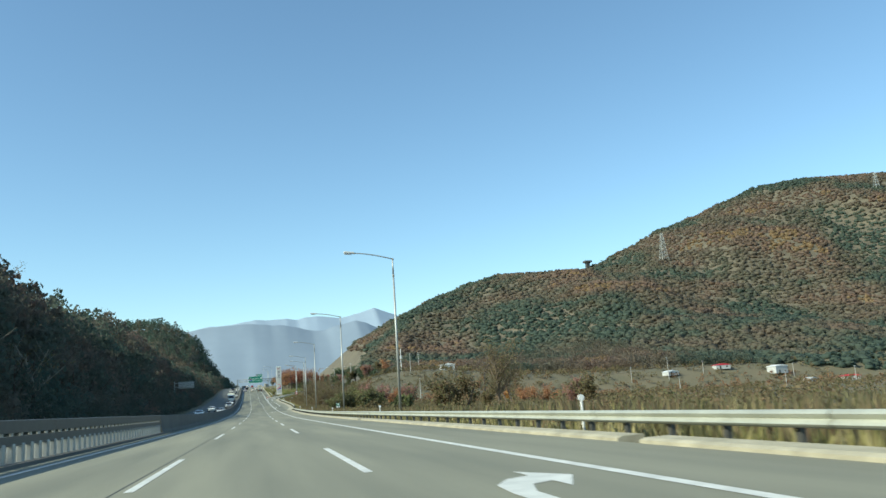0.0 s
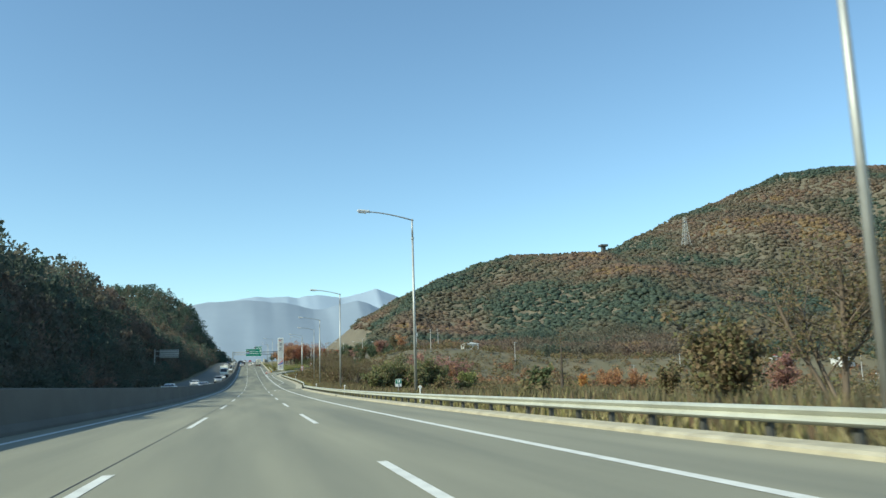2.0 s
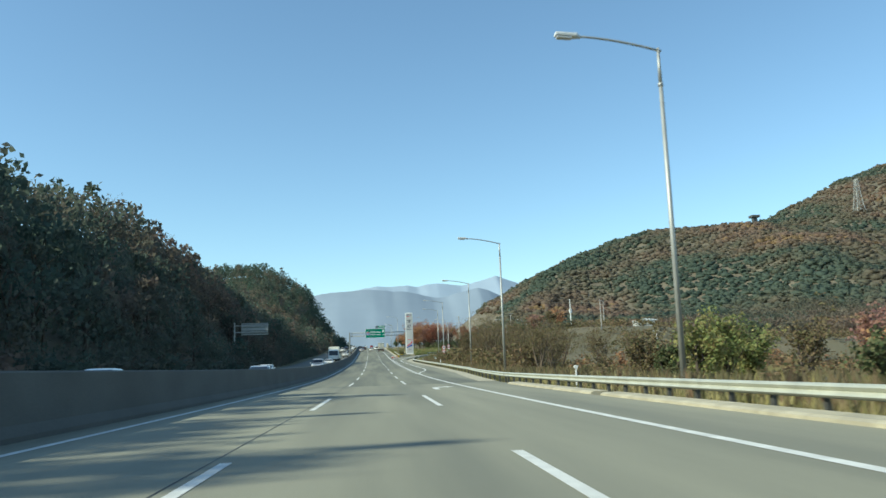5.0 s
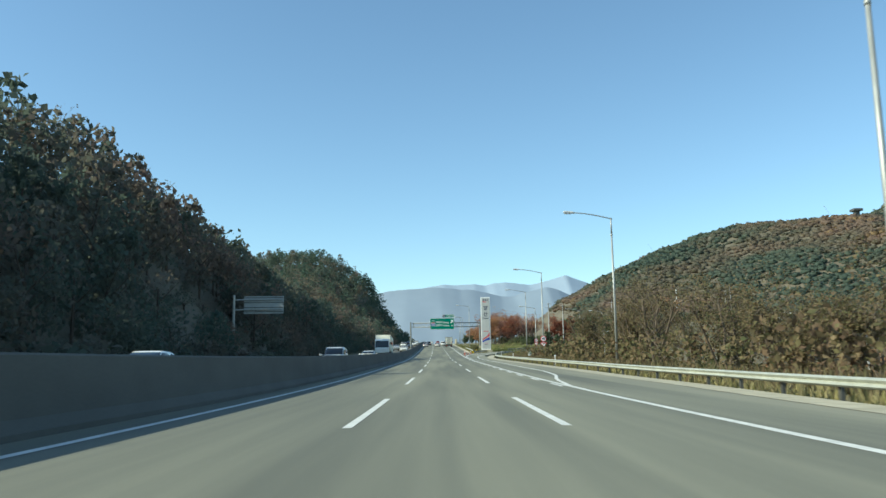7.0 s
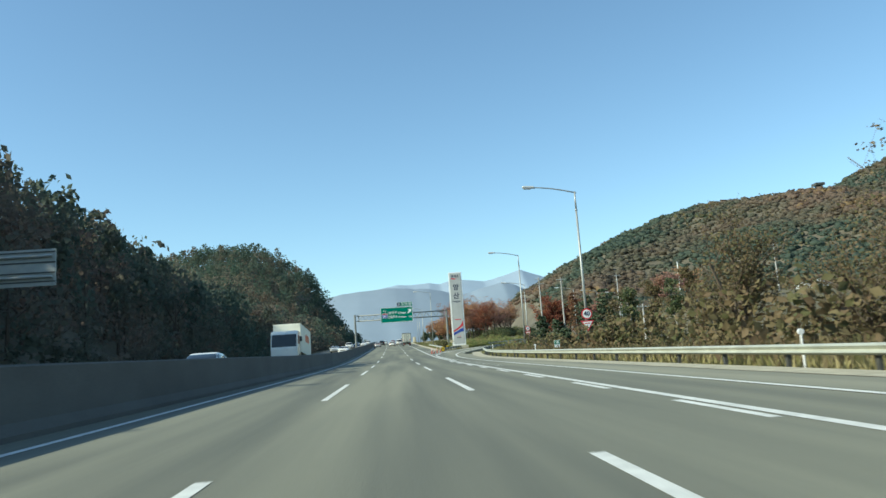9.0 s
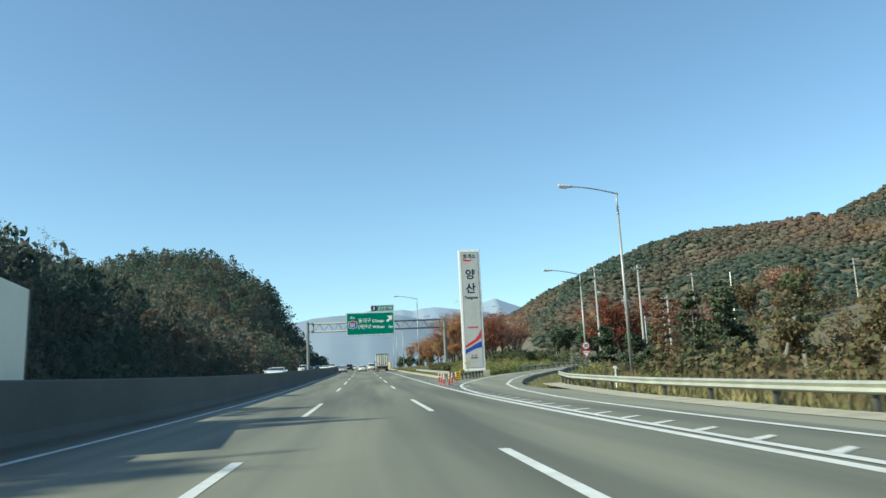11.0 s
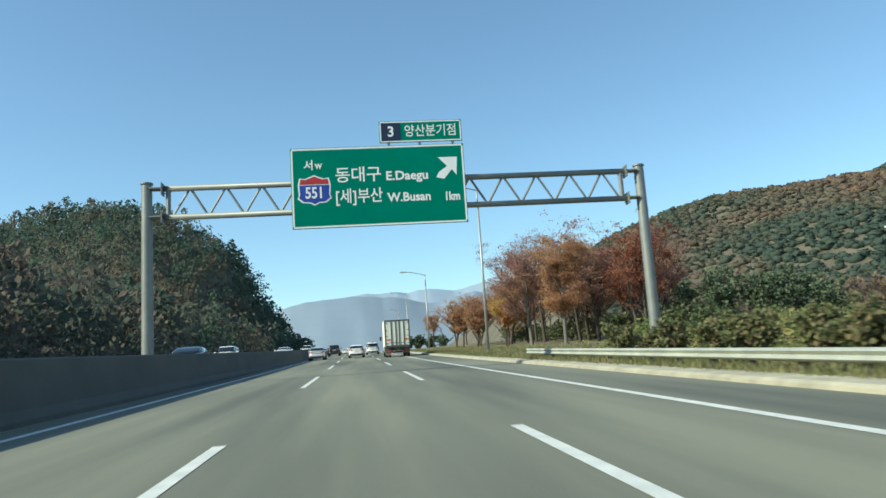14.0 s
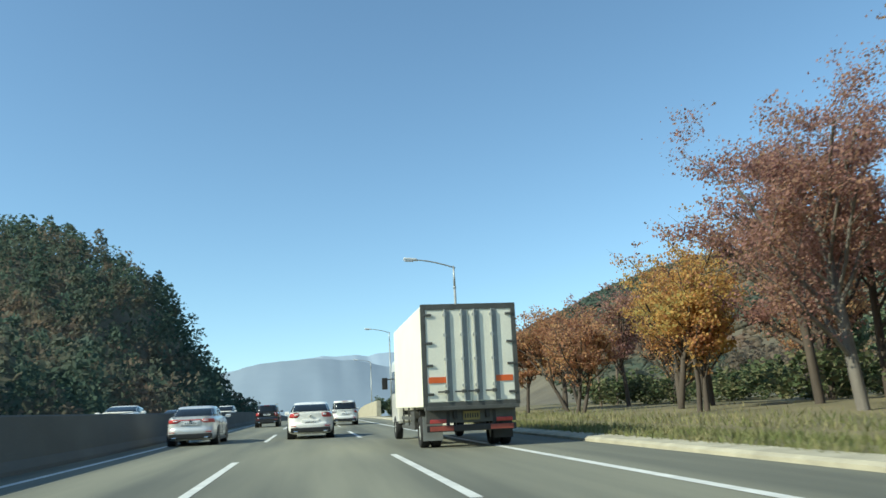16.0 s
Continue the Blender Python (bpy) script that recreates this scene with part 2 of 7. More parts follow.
OLIVE = leaf_mat("olive_bush_leaves", [(0.14, 0.19, 0.07), (0.21, 0.25, 0.09), (0.3, 0.31, 0.12), (0.4, 0.34, 0.16), (0.38, 0.26, 0.14)], 0.2, 0.55, translucent=0.45)
GRASS = leaf_mat("verge_grass", [(0.19, 0.19, 0.065), (0.28, 0.25, 0.1), (0.37, 0.31, 0.15), (0.42, 0.35, 0.19)], 0.25, 0.45, translucent=0.3)
# far ranges: distance haze is painted into these two blue base colours
FAR_MID = make_mat("haze_tinted_mountain", (0.225, 0.275, 0.335), 1.0, var=0.06, scale=0.003, fine=0.02, bump=0, spec=0)
FAR_FAR = make_mat("pale_haze_tinted_mountain", (0.28, 0.345, 0.425), 1.0, var=0.05, scale=0.003, fine=0.02, bump=0, spec=0)

# ---- geometry helpers ----
STEP = 60.0
Y_FIRST = -7.05
C_KNOTS = [-0.64, 0.0, 0.54, 1.07, 1.48, 1.6, 1.45, 1.43, 1.22, 0.77, 0.4, 1.2, 4.0, 9.0, 16.0, 26.0, 38.0, 52.0]
Z_KNOTS = [0.12, 0.0, -0.09, 0.35, 1.16, 3.12, 4.93, 7.97, 10.88, 14.04, 17.2, 19.4, 20.4, 20.4, 19.6, 18.4, 17.0, 15.5]


def bspline(v, y):
    y = min(max(y, Y_FIRST - 60), Y_FIRST + STEP * (len(v) - 1) - 1e-3)
    u = (y - Y_FIRST) / STEP
    i = math.floor(u)
    s = u - i
    if i < 0:
        return v[0] + (v[1] - v[0]) * u
    g = lambda k: 2 * v[0] - v[1] if k < 0 else (2 * v[-1] - v[-2] if k >= len(v) else v[k])
    return ((1 - s) ** 3 * g(i - 1) + (3 * s ** 3 - 6 * s * s + 4) * g(i) + (-3 * s ** 3 + 3 * s * s + 3 * s + 1) * g(i + 1) + s ** 3 * g(i + 2)) / 6


def rc(y):
    return bspline(C_KNOTS, y)


def rz(y):
    return bspline(Z_KNOTS, y)


def at(x, y, up=0.0):
    """A place by its offset from the middle lane, its distance along the road and its height over the road."""
    return Vector((rc(y) + x, y, rz(y) + up))


def link(name, bm, mat, parent=None, label="", smooth=False, loc=None):
    me = bpy.data.meshes.new(name)
    bm.to_mesh(me)
    bm.free()
    for q in (mat if isinstance(mat, (list, tuple)) else [mat]):
        me.materials.append(q)
    if smooth:
        me.shade_smooth()
    ob = new(name, me)
    if loc is not None:
        ob.location = loc
    if parent is not None:
        ob.parent = parent
    if label:
        ob["label"] = label
    return ob


def part(name, bm, mat, parent, label="", smooth=False):
    return link(name, bm, mat, parent, label, smooth)


def empty(name, label, category, m=None, group="", kind=""):
    ob = new(name)
    ob.empty_display_size = 0.2
    if m is not None:
        ob.matrix_basis = m
    return tagged(ob, label, category, group, kind)


def raw(name, verts, faces, mat, parent=None, smooth=False):
    me = bpy.data.meshes.new(name)
    me.from_pydata(verts, [], faces)
    for q in (mat if isinstance(mat, (list, tuple)) else [mat]):
        me.materials.append(q)
    if smooth:
        me.shade_smooth()
    ob = new(name, me)
    if parent is not None:
        ob.parent = parent
    return ob


def tri_mesh(name, verts, tris, mat, parent=None, smooth=False):
    """A large mesh of triangles from arrays."""
    me = bpy.data.meshes.new(name)
    me.vertices.add(len(verts))
    me.vertices.foreach_set("co", np.asarray(verts, np.float32).ravel())
    me.loops.add(len(tris) * 3)
    me.loops.foreach_set("vertex_index", np.asarray(tris, np.int32).ravel())
    me.polygons.add(len(tris))
    me.polygons.foreach_set("loop_start", np.arange(0, len(tris) * 3, 3, dtype=np.int32))
    me.update(calc_edges=True)
    me.materials.append(mat)
    if smooth:
        me.shade_smooth()
    ob = new(name, me)
    if parent is not None:
        ob.parent = parent
    return ob


def box(bm, centre, size, bevel=0.0, m=None, mat=0):
    r = bmesh.ops.create_cube(bm, size=1.0, matrix=(m or Matrix()) @ Matrix.Translation(centre) @ Matrix.Diagonal((*size, 1)))
    vs = r["verts"]
    if bevel:
        es = list({e for q in vs for e in q.link_edges})
        r2 = bmesh.ops.bevel(bm, geom=es, offset=bevel, segments=2, affect="EDGES", profile=0.6)
        if mat:
            for f in r2["faces"]:
                f.material_index = mat
    if mat:
        for f in {f for q in vs if q.is_valid for f in q.link_faces}:
            f.material_index = mat
    return bm


def tube(bm, a, b, r0, r1=None, seg=10, caps=True):
    a, b = Vector(a), Vector(b)
    d = b - a
    if d.length < 1e-6:
        return bm
    turn = d.to_track_quat("Z", "Y").to_matrix().to_4x4()
    bmesh.ops.create_cone(bm, cap_ends=caps, segments=seg, radius1=r0, radius2=r0 if r1 is None else r1, depth=d.length, matrix=Matrix.Translation((a + b) / 2) @ turn)
    return bm


def pipe(bm, pts, r, seg=8):
    """One smooth pipe through the points, r a radius at each."""
    pts = [Vector(p) for p in pts]
    rows = []
    for i, p in enumerate(pts):
        d = (pts[min(i + 1, len(pts) - 1)] - pts[max(i - 1, 0)]).normalized()
        u = d.cross(Vector((0, 1, 0.01))).normalized()
        w = d.cross(u)
        k = r[i] if isinstance(r, (list, tuple)) else r
        rows.append([bm.verts.new(p + (u * math.cos(a) + w * math.sin(a)) * k) for a in (j * 2 * math.pi / seg for j in range(seg))])
    for a, b in zip(rows, rows[1:]):
        for i in range(seg):
            bm.faces.new((a[i], a[(i + 1) % seg], b[(i + 1) % seg], b[i]))
    bm.faces.new(rows[0])
    bm.faces.new(rows[-1])
    bmesh.ops.recalc_face_normals(bm, faces=bm.faces[:])
    return bm


def sweep(bm, section, ys, place, closed=False):
    """A section of (x, z) points carried along the road."""
    rings = [[bm.verts.new(place(x, y, z)) for x, z in section] for y in ys]
    n = len(section)
    for a, b in zip(rings, rings[1:]):
        for i in range(n if closed else n - 1):
            j = (i + 1) % n
            bm.faces.new((a[i], b[i], b[j], a[j]))
    if closed:
        bm.faces.new(rings[0])
        bm.faces.new(rings[-1][::-1])
    bmesh.ops.recalc_face_normals(bm, faces=bm.faces[:])
    return bm


def span(a, b, step):
    n = max(1, round((b - a) / step))
    return [a + (b - a) * i / n for i in range(n + 1)]


def prism(bm, pts, depth, m=None):
    """A flat outline in x and z, given thickness along y."""
    m = m or Matrix()
    f = [bm.verts.new(m @ Vector((x, 0, z))) for x, z in pts]
    k = [bm.verts.new(m @ Vector((x, depth, z))) for x, z in pts]
    n = len(pts)
    bm.faces.new(f)
    bm.faces.new(k[::-1])
    for i in range(n):
        bm.faces.new((f[i], k[i], k[(i + 1) % n], f[(i + 1) % n]))
    bmesh.ops.recalc_face_normals(bm, faces=bm.faces[:])
    return bm


def lettering(text, size, mat, parent, m, name="lettering", bold=0.0, squeeze=1.0):
    """Raised letters on a sign; m places their middle, in a plane facing -y."""
    cu = bpy.data.curves.new("text", "FONT")
    cu.body, cu.size, cu.align_x, cu.align_y = text, size, "CENTER", "CENTER"
    cu.extrude, cu.offset = 0.004, bold
    cu.resolution_u = 3
    tmp = new("text", cu)
    bpy.context.view_layer.update()
    me = bpy.data.meshes.new_from_object(tmp.evaluated_get(bpy.context.evaluated_depsgraph_get()))
    bpy.data.objects.remove(tmp)
    bpy.data.curves.remove(cu)
    me.transform(m @ pose(0, 0, 0, 90, 0, 0) @ Matrix.Diagonal((squeeze, 1, 1, 1)))
    me.materials.clear()
    me.materials.append(mat)
    ob = new(name, me)
    ob.parent = parent
    return ob

# ---- the land ----
def lerp_table(table, v):
    if v <= table[0][0]:
        return table[0][1]
    for (a, p), (b, q) in zip(table, table[1:]):
        if v <= b:
            s = (v - a) / (b - a)
            s = s * s * (3 - 2 * s) * 0.5 + s * 0.5
            return p + (q - p) * s
    return table[-1][1]


LEFT_RIDGE = [(-200, 22), (60, 24), (120, 30), (158, 31), (188, 25), (290, 26), (318, 29), (338, 27.5), (380, 23), (430, 17), (470, 14), (508, 11), (545, 10), (600, 10), (700, 8), (790, 4), (860, 0)]
RIDGE = [(20, 30), (70, 50), (133, 80), (161, 95), (226, 128), (295, 159), (350, 180), (400, 192), (475, 190), (514, 187), (572, 204), (635, 233), (700, 264), (764, 285), (832, 313), (902, 341), (972, 352), (1186, 367), (1700, 335)]
SLIP_RIGHT = [(225, 4.7), (236, 4.7), (244, 5.3), (252, 6.4), (262, 6.95), (340, 6.6), (352, 6.8), (364, 7.5), (374, 8.7), (385, 11.0), (398, 14.5), (416, 20.8), (440, 32), (480, 54), (520, 78)]
SLIP_LEFT = [(330, 4.98), (360, 5.02), (367, 5.25), (372, 5.6), (377, 6.2), (382, 7.2), (389, 8.9), (397, 11.0), (413, 16.8), (442, 29.6), (480, 47), (520, 70)]
RAIL_LINE = [(-60, 8.0), (196, 8.0), (236, 10.2), (262, 10.5), (340, 9.6), (352, 10.0), (370, 11.6), (381, 13.7), (398, 18.6), (416, 25.0), (440, 36.5), (480, 58.5), (520, 82.5)]


def plain(table, v):
    return float(np.interp(v, [a for a, _ in table], [b for _, b in table]))


def smooth(a, b, v):
    s = min(max((v - a) / (b - a), 0), 1)
    return s * s * (3 - 2 * s)


def ramp_mid(y):
    """Offset of the middle of the slip road that leaves for the rest area."""
    return (plain(SLIP_LEFT, y) + plain(SLIP_RIGHT, y)) / 2


def land(x, y):
    """Height of the ground at an offset x from the middle lane."""
    base = rz(y)
    h = base - 0.25
    if x < -20.5:
        d = -20.5 - x
        ridge = lerp_table(LEFT_RIDGE, y)
        cut = ridge * smooth(0, 38, d) * (1 - 0.35 * smooth(60, 300, d))
        k = x + max(rc(y) - 4.6, 0)
        knoll = 54.5 * math.exp(-(((k + 87) / (63 if k > -87 else 120)) ** 2)) * math.exp(-(((y - 722) / (90 if y < 722 else 66)) ** 2)) * smooth(0, 29, -21.5 - k)
        h = base - 0.6 * smooth(0, 3, d) + max(cut, knoll) + 1.6 * noise.noise((x * 0.05, y * 0.05, 0)) * smooth(0, 20, d)
        if y > 820:
            h -= 14 * smooth(820, 940, y) * smooth(0, 60, d)
    elif 7.4 < x <= 9.2:
        h += 0.35 * smooth(399, 403, y) * (1 - smooth(640, 660, y))
    elif x > 9.2:
        d = x - 9.2
        field = -1.2 + 0.55 * base - 6 * smooth(40, 150, x) * (1 - smooth(430, 560, y))
        bank = smooth(400, 440, y) if x > 12 else 0
        low = field * (1 - bank) + (base + 0.6) * bank
        start = base - 0.25 + 0.35 * smooth(399, 403, y)
        h = start + (low - start) * smooth(0, 22, d)
        # the slip road runs on the level of the main road at first
        near_ramp = math.exp(-(max(abs(x - ramp_mid(y)) - 7, 0) / 6) ** 2) * smooth(190, 230, y)
        h += (base - 0.3 - h) * near_ramp
        # hillside beyond the slip road
        h += 7 * smooth(335, 400, y) * (1 - smooth(480, 600, y)) * smooth(ramp_mid(y) + 8, ramp_mid(y) + 45, x) * (1 - smooth(95, 170, x))
        # the mountain
        foot = 560 - 90 * smooth(60, 500, x)
        ridge_h = lerp_table(RIDGE, x + rc(y))
        t = (y - foot) / (1250 - foot)
        if t > 0:
            if t < 1:
                up = 0.45 * t + 0.55 * t * t * (3 - 2 * t)
                gully = noise.noise((x * 0.006, y * 0.0022, 3.0)) * 34 + noise.noise((x * 0.017, y * 0.006, 5.0)) * 14
                rise = (ridge_h - h) * up + gully * math.sin(math.pi * min(t * 1.02, 1)) * smooth(40, 200, x)
            else:
                rise = (ridge_h - h) * (1 - 0.25 * min(t - 1, 1.5))
            h += max(rise, 0) * smooth(20, 110, x)
        h += 0.5 * noise.noise((x * 0.08, y * 0.08, 1)) * smooth(4, 20, d)
    return h


xs = [-1400, -1000, -700, -500, -380, -300, -240, -200, -165, -140, -120, -105, -92, -82, -74, -66, -58, -52, -46, -41, -36, -32, -28, -25, -22.5, -20.5, -18, -10, 0, 7.25, 7.6, 8.3, 9.2, 11, 13, 15, 17, 20, 23, 26, 30, 35, 40, 47, 55, 65, 75, 88]
xs += list(range(105, 1000, 20)) + list(range(1000, 1800, 60))
ys = list(range(-160, 660, 8)) + list(range(660, 1400, 16)) + list(range(1400, 2300, 60))
verts, faces = [], []
for y in ys:
    off = rc(y)
    for x in xs:
        verts.append((x + off, y, land(x, y)))
nx = len(xs)
for j in range(len(ys) - 1):
    for i in range(nx - 1):
        faces.append((j * nx + i, j * nx + i + 1, (j + 1) * nx + i + 1, (j + 1) * nx + i))
ground = raw("ground", verts, faces, GRASS_SOIL, smooth=True)
ground.data.materials.append(FOREST_SOIL)
ground.data.materials.append(FIELD_SOIL)
for f in ground.data.polygons:
    c = f.center
    if c.x < -24 or (c.y > 560 and c.x > 60):
        f.material_index = 1
    elif c.x - rc(c.y) > plain(RAIL_LINE, c.y) + 22:
        f.material_index = 2
tagged(ground, "dry grassy ground rising into wooded hillsides", "ground", kind="structure")
# the sheet goes on flat to the horizon
apron = bmesh.new()
for x0, x1, y0, y1 in ((-4500, -1398, -1500, 4900), (1730, 4500, -1500, 4900), (-1398, 1730, -1500, -158), (-1398, 1730, 2230, 4900)):
    box(apron, ((x0 + x1) / 2, (y0 + y1) / 2, -6), (x1 - x0, y1 - y0, 2))
tagged(link("ground_far", apron, FOREST_SOIL), "wooded land far off", "ground", kind="structure")

# main carriageway: concrete at first, asphalt after
JOIN = 196.0


def road_strip(name, x0, x1, y0, y1, mat, label, up=0.0, crown=0.0, step=6, xw=None):
    bm = bmesh.new()
    cuts = [(x0, up - 0.3)] + [(x0 + (x1 - x0) * k / 6, up) for k in range(7)] + [(x1, up - 0.3)]
    sweep(bm, cuts, span(y0, y1, step), at)
    return tagged(link(name, bm, mat, smooth=False), label, "road", kind="structure")


road_1 = road_strip("road_1", -6.4, 7.2, -60, JOIN, CONCRETE_ROAD, "worn pale concrete carriageway with sealed joints")
road_2 = road_strip("road_2", -6.4, 7.2, JOIN, 900, ASPHALT, "dark grey asphalt carriageway with dry tyre tracks")
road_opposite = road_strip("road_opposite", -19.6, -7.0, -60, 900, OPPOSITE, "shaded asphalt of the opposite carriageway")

# slip road to the rest area, with its paved verge
bm = bmesh.new()
rings = []
for y in span(190, 520, 4):
    left = 7.2 if y < 399 else plain(SLIP_LEFT, y) - 1.2
    k = smooth(352, 368, y)
    right = (plain(RAIL_LINE, y) - 0.45) * (1 - k) + (plain(SLIP_RIGHT, y) + 0.9) * k
    row = [bm.verts.new(at(left + (right - left) * k / 5, y, 0.004 if k else -0.002)) for k in range(6)]
    rings.append(row + [bm.verts.new(at(right + 0.05, y, -0.4))])
for a, b in zip(rings, rings[1:]):
    for i in range(6):
        bm.faces.new((a[i], a[i + 1], b[i + 1], b[i]))
slip_road = tagged(link("road_slip", bm, CONCRETE_ROAD), "pale slip road curving away to the rest area", "road", kind="structure")


# kerbs on the verge side
def strip(name, section, y0, y1, mat, label, cat, step=6, place=at, kind="structure"):
    bm = bmesh.new()
    sweep(bm, section, span(y0, y1, step), place, closed=True)
    return tagged(link(name, bm, mat), label, cat, kind=kind)


KERB_SECTION = [(7.2, -0.2), (7.2, 0.06), (7.3, 0.1), (7.8, 0.11), (7.85, -0.2)]
for k, (a, b) in enumerate(((-60, 14.6), (15.6, 59.5), (61, 132), (133.2, 171), (172.2, 190))):
    strip("kerb_%d" % (k + 1), KERB_SECTION, a, b, KERB, "cream concrete kerb along the verge", "kerb")
strip("kerb_far_1", [(7.0, -0.2), (7.0, 0.07), (7.1, 0.12), (7.75, 0.14), (7.8, -0.2)], 402, 640, KERB, "cream concrete kerb along the verge", "kerb")

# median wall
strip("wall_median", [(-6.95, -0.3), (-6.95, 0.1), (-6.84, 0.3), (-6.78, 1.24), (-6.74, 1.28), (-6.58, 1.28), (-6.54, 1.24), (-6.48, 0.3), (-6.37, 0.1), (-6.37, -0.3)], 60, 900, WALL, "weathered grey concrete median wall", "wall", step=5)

# ---- road paint ----
def paint(bm, x0, x1, y0, y1, up=0.006, place=at, step=5):
    ys = span(y0, y1, step)
    rows = [[bm.verts.new(place(x, y, up)) for x in (x0, x1)] for y in ys]
    for a, b in zip(rows, rows[1:]):
        bm.faces.new((a[0], a[1], b[1], b[0]))
    return bm


def line(name, x0, x1, y0, y1, mat, parent, up=0.006):
    bm = bmesh.new()
    paint(bm, x0, x1, y0, y1, up)
    return part(name, bm, mat, parent)


for road, a, b in ((road_1, -60, JOIN), (road_2, JOIN, 880)):
    line("edge_line", -5.55, -5.37, a, b, PAINT, road)
line("edge_line", 4.56, 4.76, -60, JOIN, PAINT, road_1)
line("edge_line", 4.56, 4.76, JOIN, 880, PAINT, road_2)
OLD_MARKS = [-31, -9, 13.2, 37.8, 59.9, 81.6, 103.4, 125.2, 146.6, 168.2]
NEW_MARKS = [197.5, 218.0, 240.4, 261.8, 284.0, 306.1, 325.3, 347.1, 375.1, 393.3, 414.8, 438.6, 461.6, 483.1] + [505.5 + 22.5 * k for k in range(15)]
UNEVEN = {375.1: 7.4, 393.3: 12.2, 414.8: 9.2}
for side in (-1.8, 1.8):
    for y in OLD_MARKS:
        line("lane_mark", side - 0.075, side + 0.075, y, y + 8.8, PAINT, road_1)
    for y in NEW_MARKS:
        line("lane_mark", side - 0.08, side + 0.08, y, y + UNEVEN.get(y, 9.9), PAINT, road_2)
# sealed joint beside the left lane marks, on the concrete
line("sealed_joint", -2.02, -1.998, -60, JOIN, SEAL, road_1, 0.004)


def table_line(name, table, dx0, dx1, y0, y1, mat, parent, up=0.012, step=3):
    bm = bmesh.new()
    rows = [[bm.verts.new(at(plain(table, y) + d, y, up)) for d in (dx0, dx1)] for y in span(y0, y1, step)]
    for a, b in zip(rows, rows[1:]):
        bm.faces.new((a[0], a[1], b[1], b[0]))
    return part(name, bm, mat, parent)


table_line("edge_line", SLIP_RIGHT, -0.09, 0.09, 233, 518, PAINT, slip_road)
table_line("edge_line", SLIP_LEFT, -0.09, 0.09, 331, 518, PAINT, slip_road)
# short block marks beside the edge line where the slip road opens, and ticks that narrow it
for y in span(236, 326, 7.5):
    line("block_mark", 4.3, 4.46, y, y + 3.4, PAINT, road_2)
for y in span(306, 376, 1.9):
    bm = bmesh.new()
    x = plain(SLIP_LEFT, y)
    vs = [bm.verts.new(at(*q)) for q in ((x + 0.1, y, 0.012), (x + 0.62, y + 0.5, 0.012), (x + 0.62, y + 0.72, 0.012), (x + 0.1, y + 0.3, 0.012))]
    bm.faces.new(vs)
    part("tick_mark", bm, PAINT, slip_road)
# dusty strip along the foot of the rail
table_line("dirt_strip", RAIL_LINE, -1.5, -0.35, 198, 372, KERB, slip_road, 0.016)
# hatching of the gore
for y in span(354, 400, 1.62):
    x1 = min(plain(SLIP_LEFT, y) - 0.15, 9.0)
    if x1 - 4.8 > 0.4:
        bm = bmesh.new()
        skew = (x1 - 4.8) * 0.45
        vs = [bm.verts.new(at(*q)) for q in ((4.8, y, 0.01), (x1, y - skew, 0.012), (x1, y - skew + 0.26, 0.012), (4.8, y + 0.26, 0.01))]
        bm.faces.new(vs)
        part("hatch_mark", bm, PAINT_OLD, slip_road)
# arrows in the verge-side lane: an exit arrow near the start and one before the slip road


def arrow_mark(y, x=3.2, scale=1.0):
    bm = bmesh.new()
    pts = [(-0.5, -4.0), (-0.2, -4.0), (-0.15, -1.2), (0.1, -0.4), (0.5, -0.15), (0.5, -0.9), (1.05, 0.35), (0.45, 1.5), (0.45, 0.75), (0.0, 0.5), (-0.4, -0.2), (-0.5, -1.2)]
    bm.faces.new([bm.verts.new(at(x + px * scale * 0.8, y + py * 0.9, 0.008)) for px, py in pts])
    part("arrow_mark", bm, PAINT, road_1 if y < JOIN else road_2)


arrow_mark(9.8)
arrow_mark(188.0, 3.2)

